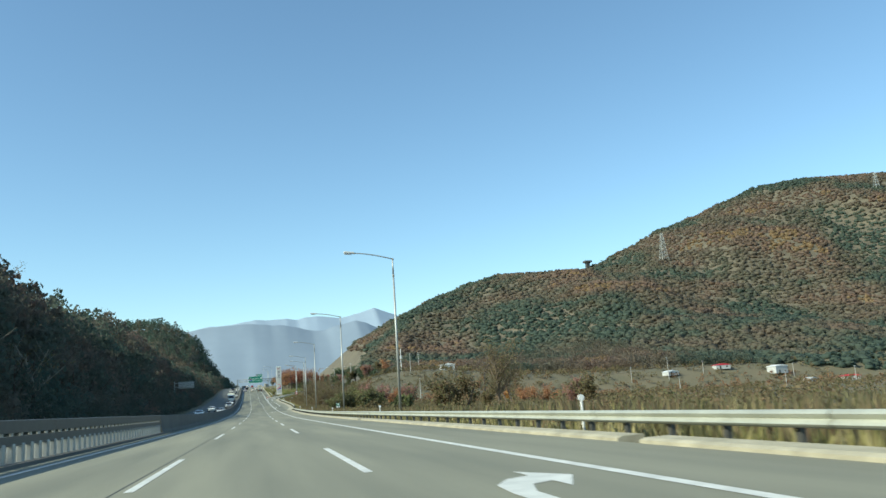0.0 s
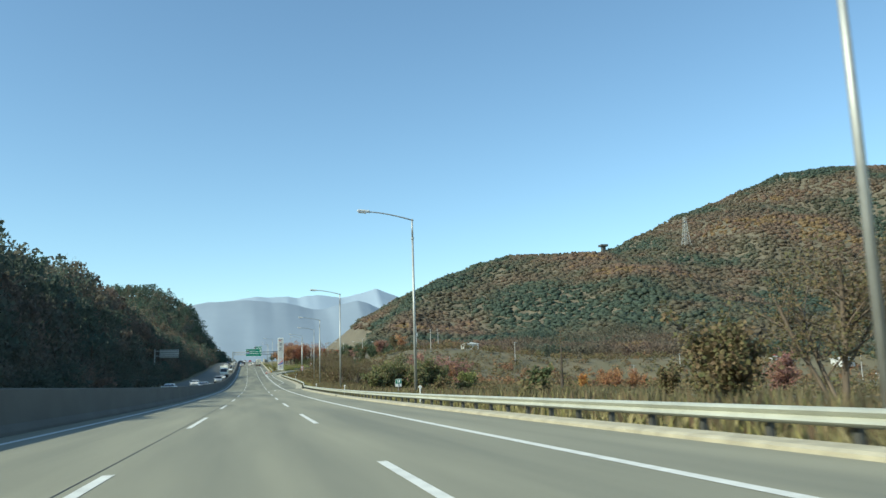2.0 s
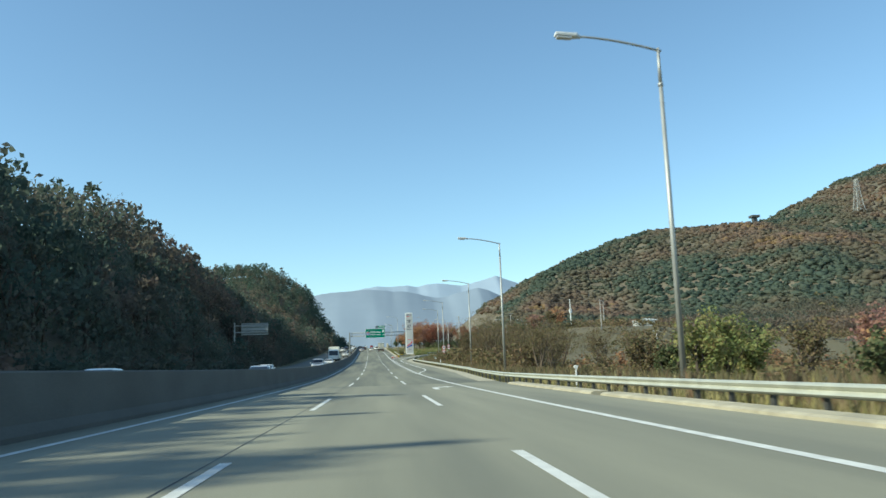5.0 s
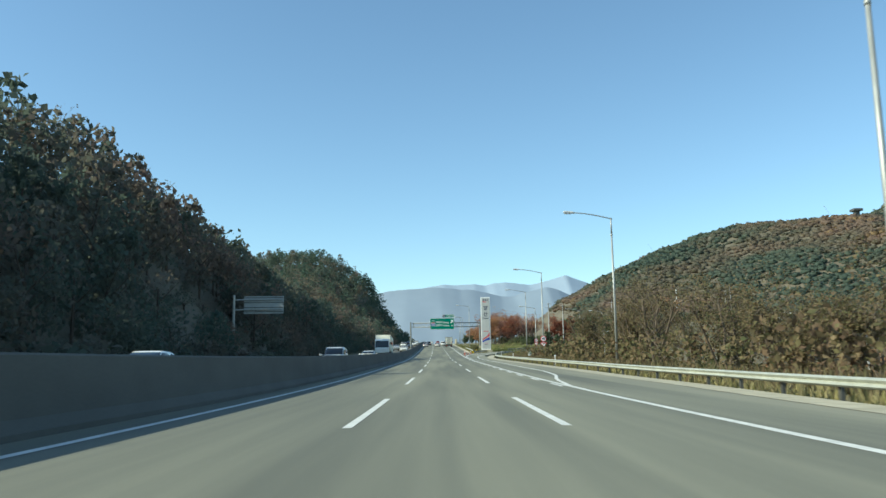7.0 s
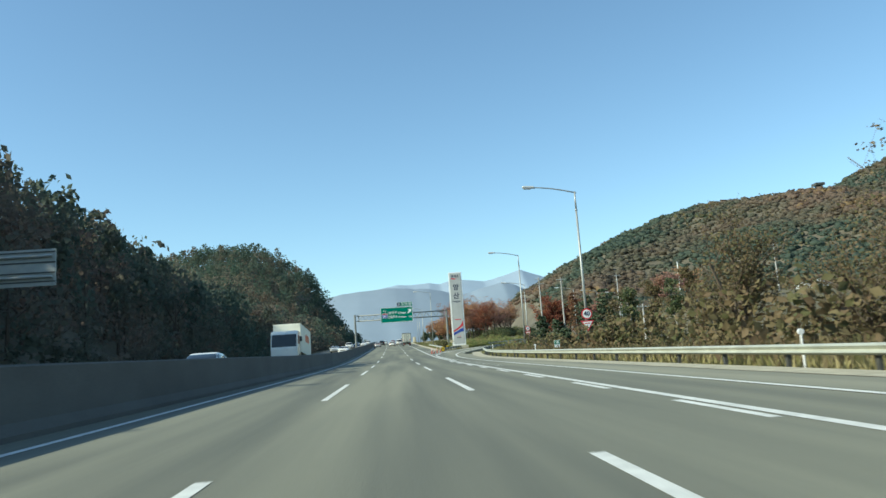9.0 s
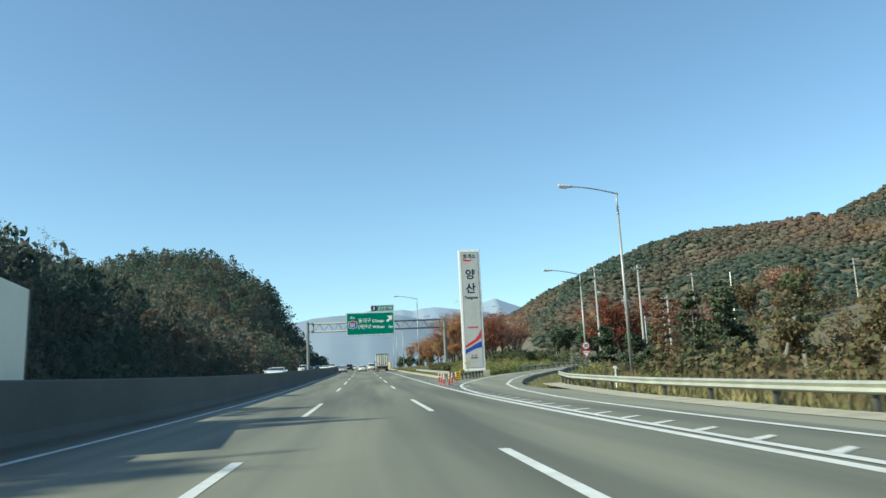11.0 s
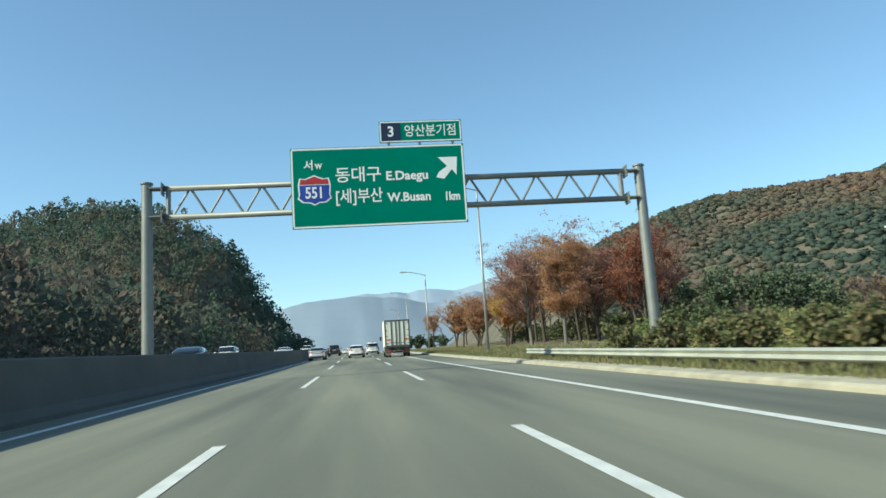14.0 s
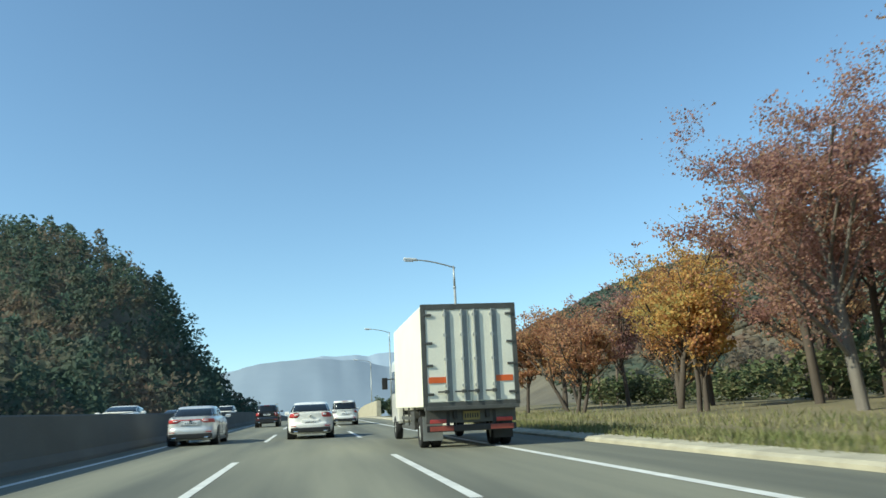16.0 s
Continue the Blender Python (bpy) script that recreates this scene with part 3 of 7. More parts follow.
# ---- road furniture ----
def street_lamp(x, y, tall=13.2, arm=3.8, rise=0.6, turn=0.0, up=0.0):
    root = empty("street_lamp", "tall galvanised street lamp with a long curved arm", "street lamp", Matrix.Translation(at(x, y, up)) @ pose(0, 0, 0, 0, 0, turn), "lamps along the road")
    bm = bmesh.new()
    box(bm, (0, 0, 0.03), (0.5, 0.5, 0.06), 0.01)
    for a in range(4):
        tube(bm, (0.2 * math.cos(a * 1.571 + 0.785), 0.2 * math.sin(a * 1.571 + 0.785), 0.06), (0.2 * math.cos(a * 1.571 + 0.785), 0.2 * math.sin(a * 1.571 + 0.785), 0.14), 0.02, seg=6)
    part("base_plate", bm, STEEL, root)
    bm = bmesh.new()
    tube(bm, (0, 0, 0.05), (0, 0, tall - 1.6), 0.125, 0.085, 12)
    tube(bm, (0, 0, tall - 1.6), (0, 0, tall), 0.08, 0.06, 12)
    tube(bm, (0, 0, tall - 1.68), (0, 0, tall - 1.52), 0.105, 0.105, 12)
    part("pole", bm, STEEL, root, smooth=True)
    bm = bmesh.new()
    pts = [Vector((0.12, 0, tall - 0.14))] + [Vector((-arm * k / 8, 0, tall - 0.1 + rise * (1 - (1 - k / 8) ** 1.6))) for k in range(1, 9)]
    pipe(bm, pts, [0.055 - 0.001 * k for k in range(9)])
    prev = pts[-1]
    part("arm", bm, STEEL, root, smooth=True)
    bm = bmesh.new()
    m = Matrix.Translation(prev) @ pose(0, 0, 0, 0, 4, 0)
    box(bm, (-0.4, 0, 0.03), (0.95, 0.36, 0.17), 0.06, m)
    box(bm, (0.06, 0, 0.0), (0.3, 0.18, 0.13), 0.03, m)
    head = part("lamp_head", bm, LAMP_GREY, root, "pale grey cast lamp head")
    bm = bmesh.new()
    box(bm, (-0.48, 0, -0.09), (0.64, 0.29, 0.09), 0.04, m)
    part("lens", bm, CLEAR, head, "clear lamp lens")
    return root


for x, y, h in ((12.1, 70.7, 13.9), (12.1, 119.2, 14.0), (12.05, 176.3, 14.0), (13.1, 228.0, 13.5), (15.6, 277.6, 13.5), (15.8, 329.5, 13.4), (18.9, 380.5, 13.5)):
    street_lamp(x, y, h, 3.5)
street_lamp(25.1, 414.5, 11.2, 3.4, up=-0.2)
for x, y in ((44, 456), (56, 480), (70, 506)):
    street_lamp(x, y, 12, 3.6, up=-0.5)
for x, y, h in ((10.7, 480.5, 13.9), (10.4, 530.5, 11.0), (11.5, 594.0, 12.3), (11.5, 650.0, 12.0)):
    street_lamp(x, y, h, 2.8 if y > 500 else 3.6, up=0.1)


# guard rail: W-beam lengths on steel posts
def w_section(z0, k=0.85):
    outer = [(0.0, 0.0), (-0.05, 0.03), (-0.085, 0.07), (-0.05, 0.12), (-0.01, 0.16), (-0.05, 0.2), (-0.085, 0.25), (-0.05, 0.29), (0.0, 0.32)]
    inner = [(0.006, 0.32), (-0.044, 0.285), (-0.075, 0.25), (-0.044, 0.2), (0.0, 0.16), (-0.044, 0.12), (-0.075, 0.07), (-0.044, 0.035), (0.006, 0.0)]
    return [(x, z0 + z * k) for x, z in outer + inner]


def guard_rail(line_of, y0, y1, z0=0.3, length=8.0, label="galvanised steel guard rail on short posts"):
    root = empty("guard_rail", label, "guard rail", Matrix.Translation(at(line_of(y0), y0)))
    inv = root.matrix_basis.inverted()
    for a in span(y0, y1, length)[:-1]:
        b = min(a + (y1 - y0) / max(1, round((y1 - y0) / length)) + 0.12, y1)
        bm = bmesh.new()
        sweep(bm, w_section(z0), span(a, b, 2.0), lambda x, y, z: inv @ at(line_of(y) + x, y, z), closed=True)
        part("rail_beam", bm, RAIL, root)
    for y in span(y0 + 0.6, y1 - 0.6, 2.0 if y1 < 200 or y1 - y0 < 60 else 4.0):
        bm = bmesh.new()
        m = inv @ Matrix.Translation(at(line_of(y) + 0.14, y))
        box(bm, (0, 0, z0 / 2), (0.1, 0.14, z0 + 0.5), 0.0, m)
        box(bm, (-0.08, 0, z0 + 0.14), (0.09, 0.1, 0.18), 0.0, m)
        part("post", bm, DARK_STEEL, root)
    return root


guard_rail(lambda y: plain(RAIL_LINE, y), -40, 60)
guard_rail(lambda y: plain(RAIL_LINE, y), 60.2, 196)
guard_rail(lambda y: plain(RAIL_LINE, y), 196.2, 330)
guard_rail(lambda y: plain(RAIL_LINE, y), 330.2, 505)
guard_rail(lambda y: 8.35, 404, 454, 0.3)
guard_rail(lambda y: 7.75 + (y - 391.4) * 0.3, 391.6, 404, 0.3)
guard_rail(lambda y: plain(SLIP_LEFT, y) - 1.6, 420, 500, 0.3)

# delineator posts and the rail along the median at the start
def delineator(x, y, tall=0.95):
    root = empty("delineator", "white roadside delineator post with a round reflector", "marker post", Matrix.Translation(at(x, y, -0.3)), "delineators")
    bm = bmesh.new()
    tube(bm, (0, 0, 0), (0, 0, tall + 0.2), 0.04, 0.035, 8)
    part("post", bm, WHITE_METAL, root)
    bm = bmesh.new()
    tube(bm, (0, -0.03, tall + 0.22), (0, 0.03, tall + 0.22), 0.09, 0.09, 12)
    part("reflector", bm, SIGN_WHITE, root)


for y in (21.5, 61.0, 101.5, 141.0, 181.0):
    delineator(8.9, y)
for y in (286.0, 326.0, 362.0):
    delineator(plain(RAIL_LINE, y) + 1.0, y)

rail_root = empty("median_railing", "dark steel median railing over rows of short pale posts", "railing", Matrix.Translation(at(-6.6, 0)))
inv = rail_root.matrix_basis.inverted()
for z0, z1 in ((0.56, 0.82), (0.92, 1.26)):
    for a in span(-40, 60, 10)[:-1]:
        bm = bmesh.new()
        sweep(bm, [(-0.06, z0), (-0.06, z1), (0.0, z1 + 0.02), (0.06, z1), (0.06, z0)], span(a, a + 9.96, 5), lambda x, y, z: inv @ at(-6.6 + x, y, z), closed=True)
        part("rail_panel", bm, DARK_STEEL, rail_root)
for y in span(-12, 59.4, 0.95):
    bm = bmesh.new()
    m = inv @ Matrix.Translation(at(-6.6, y))
    box(bm, (0, 0, 0.33), (0.2, 0.26, 0.6), 0.05, m)
    box(bm, (0, 0, 0.87), (0.08, 0.16, 0.12), 0.02, m)
    part("post", bm, STEEL, rail_root)
strip("kerb_median", [(-7.1, -0.2), (-7.1, 0.1), (-6.2, 0.1), (-6.15, -0.2)], -60, 60, WALL, "grey concrete plinth under the median railing", "kerb")

# ---- overhead sign gantry ----
GANTRY_STEEL = make_mat("gantry_steel", (0.27, 0.28, 0.265), 0.55, 0.4, var=0.2, scale=1.5, fine=25, bump=0.05)
GY = 446.8
gantry = empty("sign_gantry", "galvanised steel sign gantry spanning the carriageway", "gantry", Matrix.Translation(at(0, GY)))
for x in (-8.3, 12.35):
    bm = bmesh.new()
    tube(bm, (x, 0, -0.4), (x, 0, 8.2), 0.24, 0.21, 20)
    tube(bm, (x, 0, 8.2), (x, 0, 8.26), 0.25, 0.25, 20)
    post = part("post", bm, GANTRY_STEEL, gantry, smooth=False)
    bm = bmesh.new()
    box(bm, (x, 0, -0.3), (0.75, 0.75, 0.3), 0.02)
    part("base_plate", bm, WALL, post)
    s = 1 if x < 0 else -1
    for z in (6.82, 8.0):
        bm = bmesh.new()
        box(bm, (x + s * 0.4, 0, z), (0.5, 0.5, 0.06), 0.01)
        box(bm, (x + s * 0.62, 0, z - 0.02), (0.05, 0.5, 0.5), 0.01)
        for k in (-0.18, 0.18):
            for q in (-0.15, 0.15):
                tube(bm, (x + s * 0.64, k, z + q), (x + s * 0.69, k, z + q), 0.03, seg=6)
        part("flange", bm, GANTRY_STEEL, post)
for z in (6.8, 8.0):
    bm = bmesh.new()
    tube(bm, (-7.65, 0, z), (11.7, 0, z), 0.125, seg=14)
    part("chord", bm, GANTRY_STEEL, gantry, smooth=True)
n = 26
for k in range(n):
    xa, xb = -7.3 + 18.7 * k / n, -7.3 + 18.7 * (k + 1) / n
    bm = bmesh.new()
    tube(bm, (xa, 0, 8.0 if k % 2 else 6.8), (xb, 0, 6.8 if k % 2 else 8.0), 0.05, seg=8)
    part("diagonal", bm, GANTRY_STEEL, gantry)
for x in (-7.45, 11.5):
    bm = bmesh.new()
    tube(bm, (x, 0, 6.8), (x, 0, 8.0), 0.1, seg=10)
    part("end_frame", bm, GANTRY_STEEL, gantry)


def panel(name, x0, x1, z0, z1, y, mat, parent, label="", border=0.07, gap=0.06):
    bm = bmesh.new()
    box(bm, ((x0 + x1) / 2, y, (z0 + z1) / 2), (x1 - x0, 0.05, z1 - z0), 0.015)
    ob = part(name, bm, mat, parent, label)
    if border:
        bm = bmesh.new()
        a, b, c, d = x0 + gap, x1 - gap, z0 + gap, z1 - gap
        for cx, cz, sx, sz in (((a + b) / 2, c, b - a, border), ((a + b) / 2, d, b - a, border), (a, (c + d) / 2, border, d - c - border), (b, (c + d) / 2, border, d - c - border)):
            box(bm, (cx, y - 0.028, cz), (sx, 0.008, sz))
        part("border", bm, SIGN_WHITE, ob, "white border line")
    return ob


sign = empty("direction_sign", "large green overhead direction sign with white lettering", "road sign", Matrix.Translation(at(0, GY)))
SY = -0.26
board = panel("board", -2.5, 4.72, 6.02, 9.42, SY, GREEN_SIGN, sign)
FY = SY - 0.032


def put_text(t, size, x, z, mat=None, bold=0.012, squeeze=1.0):
    return lettering(t, size, mat or SIGN_WHITE, sign, Matrix.Translation((x, FY, z)), bold=bold, squeeze=squeeze)


put_text("서", 0.46, -1.76, 8.66, bold=0.008)
put_text("W", 0.3, -1.36, 8.62, bold=0.014, squeeze=0.85)
put_text("동대구", 0.7, 0.26, 8.18, bold=0.008)
put_text("E.Daegu", 0.53, 2.28, 8.1, bold=0.014, squeeze=1.02)
put_text("[세]부산", 0.67, 0.25, 7.28, bold=0.008, squeeze=0.86)
put_text("W.Busan", 0.52, 2.33, 7.18, bold=0.014, squeeze=0.95)
put_text("1km", 0.5, 4.12, 7.14, bold=0.018, squeeze=0.76)
bm = bmesh.new()
prism(bm, [(3.62, 8.2), (3.98, 8.45), (3.62, 8.84), (4.42, 8.84), (4.36, 8.05), (4.18, 8.3), (3.82, 7.9), (3.5, 7.98)][::-1], 0.008, Matrix.Translation((0, FY - 0.004, 0)))
part("arrow", bm, SIGN_WHITE, sign, "white slanting arrow")


def shield(scale, mat, y, z_cut=None, name="shield"):
    pts = [(-0.62, 0.5), (-0.4, 0.46), (0, 0.62), (0.4, 0.46), (0.62, 0.5), (0.7, 0.2), (0.66, -0.25), (0.72, -0.4), (0.5, -0.58), (0.2, -0.6), (0, -0.7), (-0.2, -0.6), (-0.5, -0.58), (-0.72, -0.4), (-0.66, -0.25), (-0.7, 0.2)]
    if z_cut == "top":
        pts = [(-0.62, 0.5), (-0.4, 0.46), (0, 0.62), (0.4, 0.46), (0.62, 0.5), (0.68, 0.24), (-0.68, 0.24)]
    if z_cut == "low":
        pts = [(-0.69, 0.2), (0.69, 0.2), (0.66, -0.25), (0.72, -0.4), (0.5, -0.58), (0.2, -0.6), (0, -0.7), (-0.2, -0.6), (-0.5, -0.58), (-0.72, -0.4), (-0.66, -0.25)]
    bm = bmesh.new()
    prism(bm, [(x * scale, z * scale) for x, z in pts], 0.006, Matrix.Translation((-1.56, y, 7.66)))
    return part(name, bm, mat, sign)


shield(0.97, SIGN_WHITE, FY - 0.004)
shield(0.885, SHIELD_RED, FY - 0.012, "top", "shield_band")
shield(0.885, BLUE_SIGN, FY - 0.012, "low", "shield_field")
lettering("551", 0.66, SIGN_WHITE, sign, Matrix.Translation((-1.56, FY - 0.02, 7.49)), bold=0.016, squeeze=0.78)
small = empty("junction_sign", "narrow green junction name sign with a dark number panel", "road sign", Matrix.Translation(at(0, GY)))
panel("board", 1.22, 4.7, 9.54, 10.48, SY, GREEN_SIGN, small, border=0.05, gap=0.05)
bm = bmesh.new()
box(bm, (1.7, FY, 10.01), (0.8, 0.012, 0.78))
part("number_panel", bm, NAVY, small, "dark number panel")
lettering("3", 0.62, SIGN_WHITE, small, Matrix.Translation((1.7, FY - 0.012, 10.0)), bold=0.012)
lettering("양산분기점", 0.56, SIGN_WHITE, small, Matrix.Translation((3.38, FY, 10.0)), bold=0.004, squeeze=0.87)
bm = bmesh.new()
for x in (1.6, 2.9, 4.3):
    box(bm, (x, -0.2, 9.5), (0.08, 0.06, 0.3))
    box(bm, (x, -0.17, 8.0), (0.1, 0.06, 3.2))
part("bracket", bm, STEEL, small)
bm = bmesh.new()
for x in (-1.9, -0.2, 1.4, 3.0, 4.2):
    box(bm, (x, -0.18, 7.6), (0.1, 0.08, 3.1))
part("bracket", bm, STEEL, sign)

# ---- rest area tower sign ----
tower = empty("tower_sign", "tall white tower sign for the rest area", "sign", Matrix.Translation(at(12.05, 412.9)) @ pose(0, 0, 0, 0, 0, -2))
bm = bmesh.new()
box(bm, (0, 0.35, 0.1), (3.2, 1.6, 0.7), 0.04)
part("plinth", bm, KERB, tower)
bm = bmesh.new()
box(bm, (0, 0.35, 7.2), (2.42, 0.7, 13.6), 0.06)
part("casing", bm, WHITE_METAL, tower)
bm = bmesh.new()
box(bm, (0.0, -0.012, 7.25), (1.86, 0.03, 12.9), 0.01)
part("face_panel", bm, SIGN_GREY, tower, "pale grey sign face")
bm = bmesh.new()
for cx, cz, sx, sz in ((-0.95, 7.25, 0.035, 12.96), (0.95, 7.25, 0.035, 12.96), (0, 0.79, 1.93, 0.035), (0, 13.71, 1.93, 0.035)):
    box(bm, (cx, -0.02, cz), (sx, 0.04, sz))
part("trim", bm, STEEL, tower)


def tower_text(t, size, z, mat=NAVY, x=0, bold=0.01, squeeze=1.0):
    return lettering(t, size, mat, tower, Matrix.Translation((x, -0.034, z)), bold=bold, squeeze=squeeze)


tower_text("휴게소", 0.52, 13.2, bold=0.012)
tower_text("양", 1.22, 11.1, bold=0.03)
tower_text("산", 1.22, 9.5, bold=0.03)
tower_text("Yangsan", 0.46, 8.55, bold=0.012)
for z, w in ((5.2, 1.2), (2.1, 0.8)):
    bm = bmesh.new()
    for k in range(4 if z > 3 else 2):
        box(bm, (-w / 2 + w * (k + 0.5) / (4 if z > 3 else 2), -0.034, z), (w / 5, 0.012, 0.2 if k % 2 else 0.14), 0.003)
    part("mark", bm, RED_SIGN, tower, "small red mark")
bm = bmesh.new()
box(bm, (0.0, -0.034, 1.85), (0.75, 0.012, 0.1))
part("mark", bm, NAVY, tower)


def swoosh(pts, mat, y):
    bm = bmesh.new()
    prism(bm, pts, 0.01, Matrix.Translation((0, y, 0)))
    part("swoosh", bm, mat, tower, "curved coloured band")


swoosh([(-0.92, 2.95), (-0.3, 3.25), (0.3, 3.6), (0.92, 4.05)][::1] + [(0.92, 5.0), (0.6, 4.35), (0.2, 3.9), (-0.3, 3.6), (-0.92, 3.2)], RED_SIGN, -0.036)
swoosh([(-0.92, 2.3), (-0.4, 2.6), (0.2, 2.85), (0.92, 3.0), (0.92, 3.65), (0.3, 3.4), (-0.3, 3.05), (-0.92, 2.75)], BLUE_SIGN, -0.04)
swoosh([(-0.75, 12.75), (-0.2, 12.62), (0.4, 12.8), (-0.1, 12.82), (-0.75, 12.95)], RED_SIGN, -0.036)


# ---- cones and barriers of the gore ----
def flexible_post(x, y):
    root = empty("flexible_post", "orange flexible marker post with white reflective bands", "marker post", Matrix.Translation(at(x, y)), "gore marker posts")
    bm = bmesh.new()
    tube(bm, (0, 0, 0), (0, 0, 0.04), 0.13, 0.11, 14)
    part("base", bm, ORANGE, root)
    bm = bmesh.new()
    tube(bm, (0, 0, 0.03), (0, 0, 0.75), 0.047, 0.04, 14)
    part("post", bm, ORANGE, root, smooth=True)
    for z in (0.45, 0.6, 0.7):
        bm = bmesh.new()
        tube(bm, (0, 0, z - 0.035), (0, 0, z + 0.035), 0.048, 0.047, 14)
        part("band", bm, SIGN_WHITE, root)
    bm = bmesh.new()
    tube(bm, (0, 0, 0.75), (0, 0, 0.78), 0.04, 0.025, 14)
    part("cap", bm, ORANGE, root)


for x, y in ((5.65, 387.0), (5.5, 383.2), (6.9, 386.2), (6.2, 382.5), (5.25, 378.8), (5.62, 379.0)):
    flexible_post(x, y)


def chevron_drum(x, y, w, h):
    root = empty("chevron_barrier", "black and yellow chevron crash cushion", "crash barrier", Matrix.Translation(at(x, y)))
    bm = bmesh.new()
    pts = [(-w / 2, 0.0), (w / 2, 0.0), (w / 2, h * 0.8)] + [(w / 2 * math.cos(a), h * 0.8 + h * 0.22 * math.sin(a)) for a in (0.5, 1.05, 1.57, 2.1, 2.64)] + [(-w / 2, h * 0.8)]
    prism(bm, pts, 0.5)
    part("body", bm, BLACK, root)
    for k in range(4):
        z = 0.06 + k * h * 0.25
        for s in (-1, 1):
            bm = bmesh.new()
            z1 = min(z + h * 0.12, h * 0.95)
            prism(bm, [(0, z + h * 0.1), (s * w * 0.48, z - 0.03 if z > 0.1 else 0.02), (s * w * 0.48, z + h * 0.09), (0, z1 + h * 0.1)], 0.006, Matrix.Translation((0, -0.009, 0)))
            part("chevron", bm, YELLOW, root)


chevron_drum(7.6, 391.0, 0.52, 0.68)
hz = empty("hazard_board", "yellow and black striped hazard board on the barrier end", "road sign", Matrix.Translation(at(9.0, 399.6)))
bm = bmesh.new()
box(bm, (0, 0, 0.5), (0.5, 0.04, 0.5), 0.01)
box(bm, (0, 0.06, 0.25), (0.08, 0.06, 0.6))
part("board", bm, YELLOW, hz)
for k in range(4):
    bm = bmesh.new()
    a = -0.42 + k * 0.22
    pts = [(max(-0.24, min(0.24, a)), 0.27), (max(-0.24, min(0.24, a + 0.11)), 0.27), (max(-0.24, min(0.24, a + 0.45)), 0.73), (max(-0.24, min(0.24, a + 0.34)), 0.73)]
    if abs(pts[0][0] - pts[1][0]) + abs(pts[2][0] - pts[3][0]) > 0.05:
        prism(bm, pts, 0.006, Matrix.Translation((0, -0.03, 0)))
        part("stripe", bm, BLACK, hz)
    else:
        bm.free()
dia = empty("warning_sign", "small checkered diamond warning sign on a post", "road sign", Matrix.Translation(at(9.9, 402.0)))
bm = bmesh.new()
box(bm, (0, 0, 0), (0.5, 0.03, 0.5), 0.01, pose(0, 0, 1.35, 0, 45, 0))
part("board", bm, SIGN_GREY, dia)
bm = bmesh.new()
for i in range(3):
    for j in range(3):
        if (i + j) % 2:
            box(bm, ((i - 1) * 0.15, -0.02, (j - 1) * 0.15), (0.13, 0.008, 0.13), 0, pose(0, 0, 1.35, 0, 45, 0))
part("check", bm, YELLOW, dia)
bm = bmesh.new()
tube(bm, (0, 0.04, 0), (0, 0.04, 1.6), 0.03)
part("post", bm, STEEL, dia)


def speed_sign(x, y, text, z=2.5, size=0.62):
    root = empty("speed_sign", "round speed limit sign above a triangular yield board", "road sign", Matrix.Translation(at(x, y - 0.2)))
    for r, m, d in ((size / 2, RED_SIGN, 0.0), (size / 2 * 0.78, SIGN_WHITE, 0.012)):
        bm = bmesh.new()
        tube(bm, (0, -d, z), (0, -d - 0.02, z), r, seg=28)
        part("disc", bm, m, root)
    lettering(text, size * 0.56, NAVY, root, Matrix.Translation((0, -0.04, z)), bold=0.012)
    w = size * 0.62
    for k, m, d in ((1.0, RED_SIGN, 0.0), (0.72, SIGN_WHITE, 0.01)):
        bm = bmesh.new()
        zc = z - size * 0.95
        prism(bm, [(-w * k, zc + w * 0.55 * k), (w * k, zc + w * 0.55 * k), (0, zc - w * 1.05 * k)], 0.02, Matrix.Translation((0, -d - 0.01, 0)))
        part("triangle", bm, m, root)
    bm = bmesh.new()
    box(bm, (0, -0.025, z - size * 0.86), (w * 0.8, 0.008, 0.06))
    part("text_bar", bm, RED_SIGN, root)
    bm = bmesh.new()
    for q in (z, z - size * 0.8):
        box(bm, (0, 0.08, q), (0.3, 0.14, 0.05))
    part("bracket", bm, STEEL, root)


speed_sign(15.8, 329.5, "40", 3.1, 0.9)
speed_sign(25.1, 414.5, "30", 2.7, 0.9)


def km_sign(x, y, up, w, h, text_top, text_low):
    root = empty("distance_post", "small green and white distance marker board", "road sign", Matrix.Translation(at(x, y, up)))
    bm = bmesh.new()
    tube(bm, (0, 0.03, -1.2), (0, 0.03, 0.2), 0.03)
    part("post", bm, STEEL, root)
    bm = bmesh.new()
    box(bm, (0, 0, 0.1 + h * 0.5), (w, 0.03, h), 0.01)
    part("board", bm, SIGN_WHITE, root)
    bm = bmesh.new()
    box(bm, (0, -0.02, 0.1 + h * 0.68), (w * 0.92, 0.008, h * 0.55))
    part("field", bm, GREEN_SIGN, root)
    bm = bmesh.new()
    box(bm, (-w * 0.15, -0.03, 0.1 + h * 0.7), (w * 0.1, 0.006, h * 0.36))
    box(bm, (w * 0.15, -0.03, 0.1 + h * 0.7), (w * 0.22, 0.006, h * 0.36))
    part("bars", bm, SIGN_WHITE, root)
    lettering(text_low, h * 0.36, NAVY, root, Matrix.Translation((0.05, -0.024, 0.1 + h * 0.2)), bold=0.01)


km_sign(11.9, 126.0, 0.65, 0.55, 0.66, "", "2")
km_sign(14.2, 334.5, 0.4, 0.5, 0.62, "", "4")

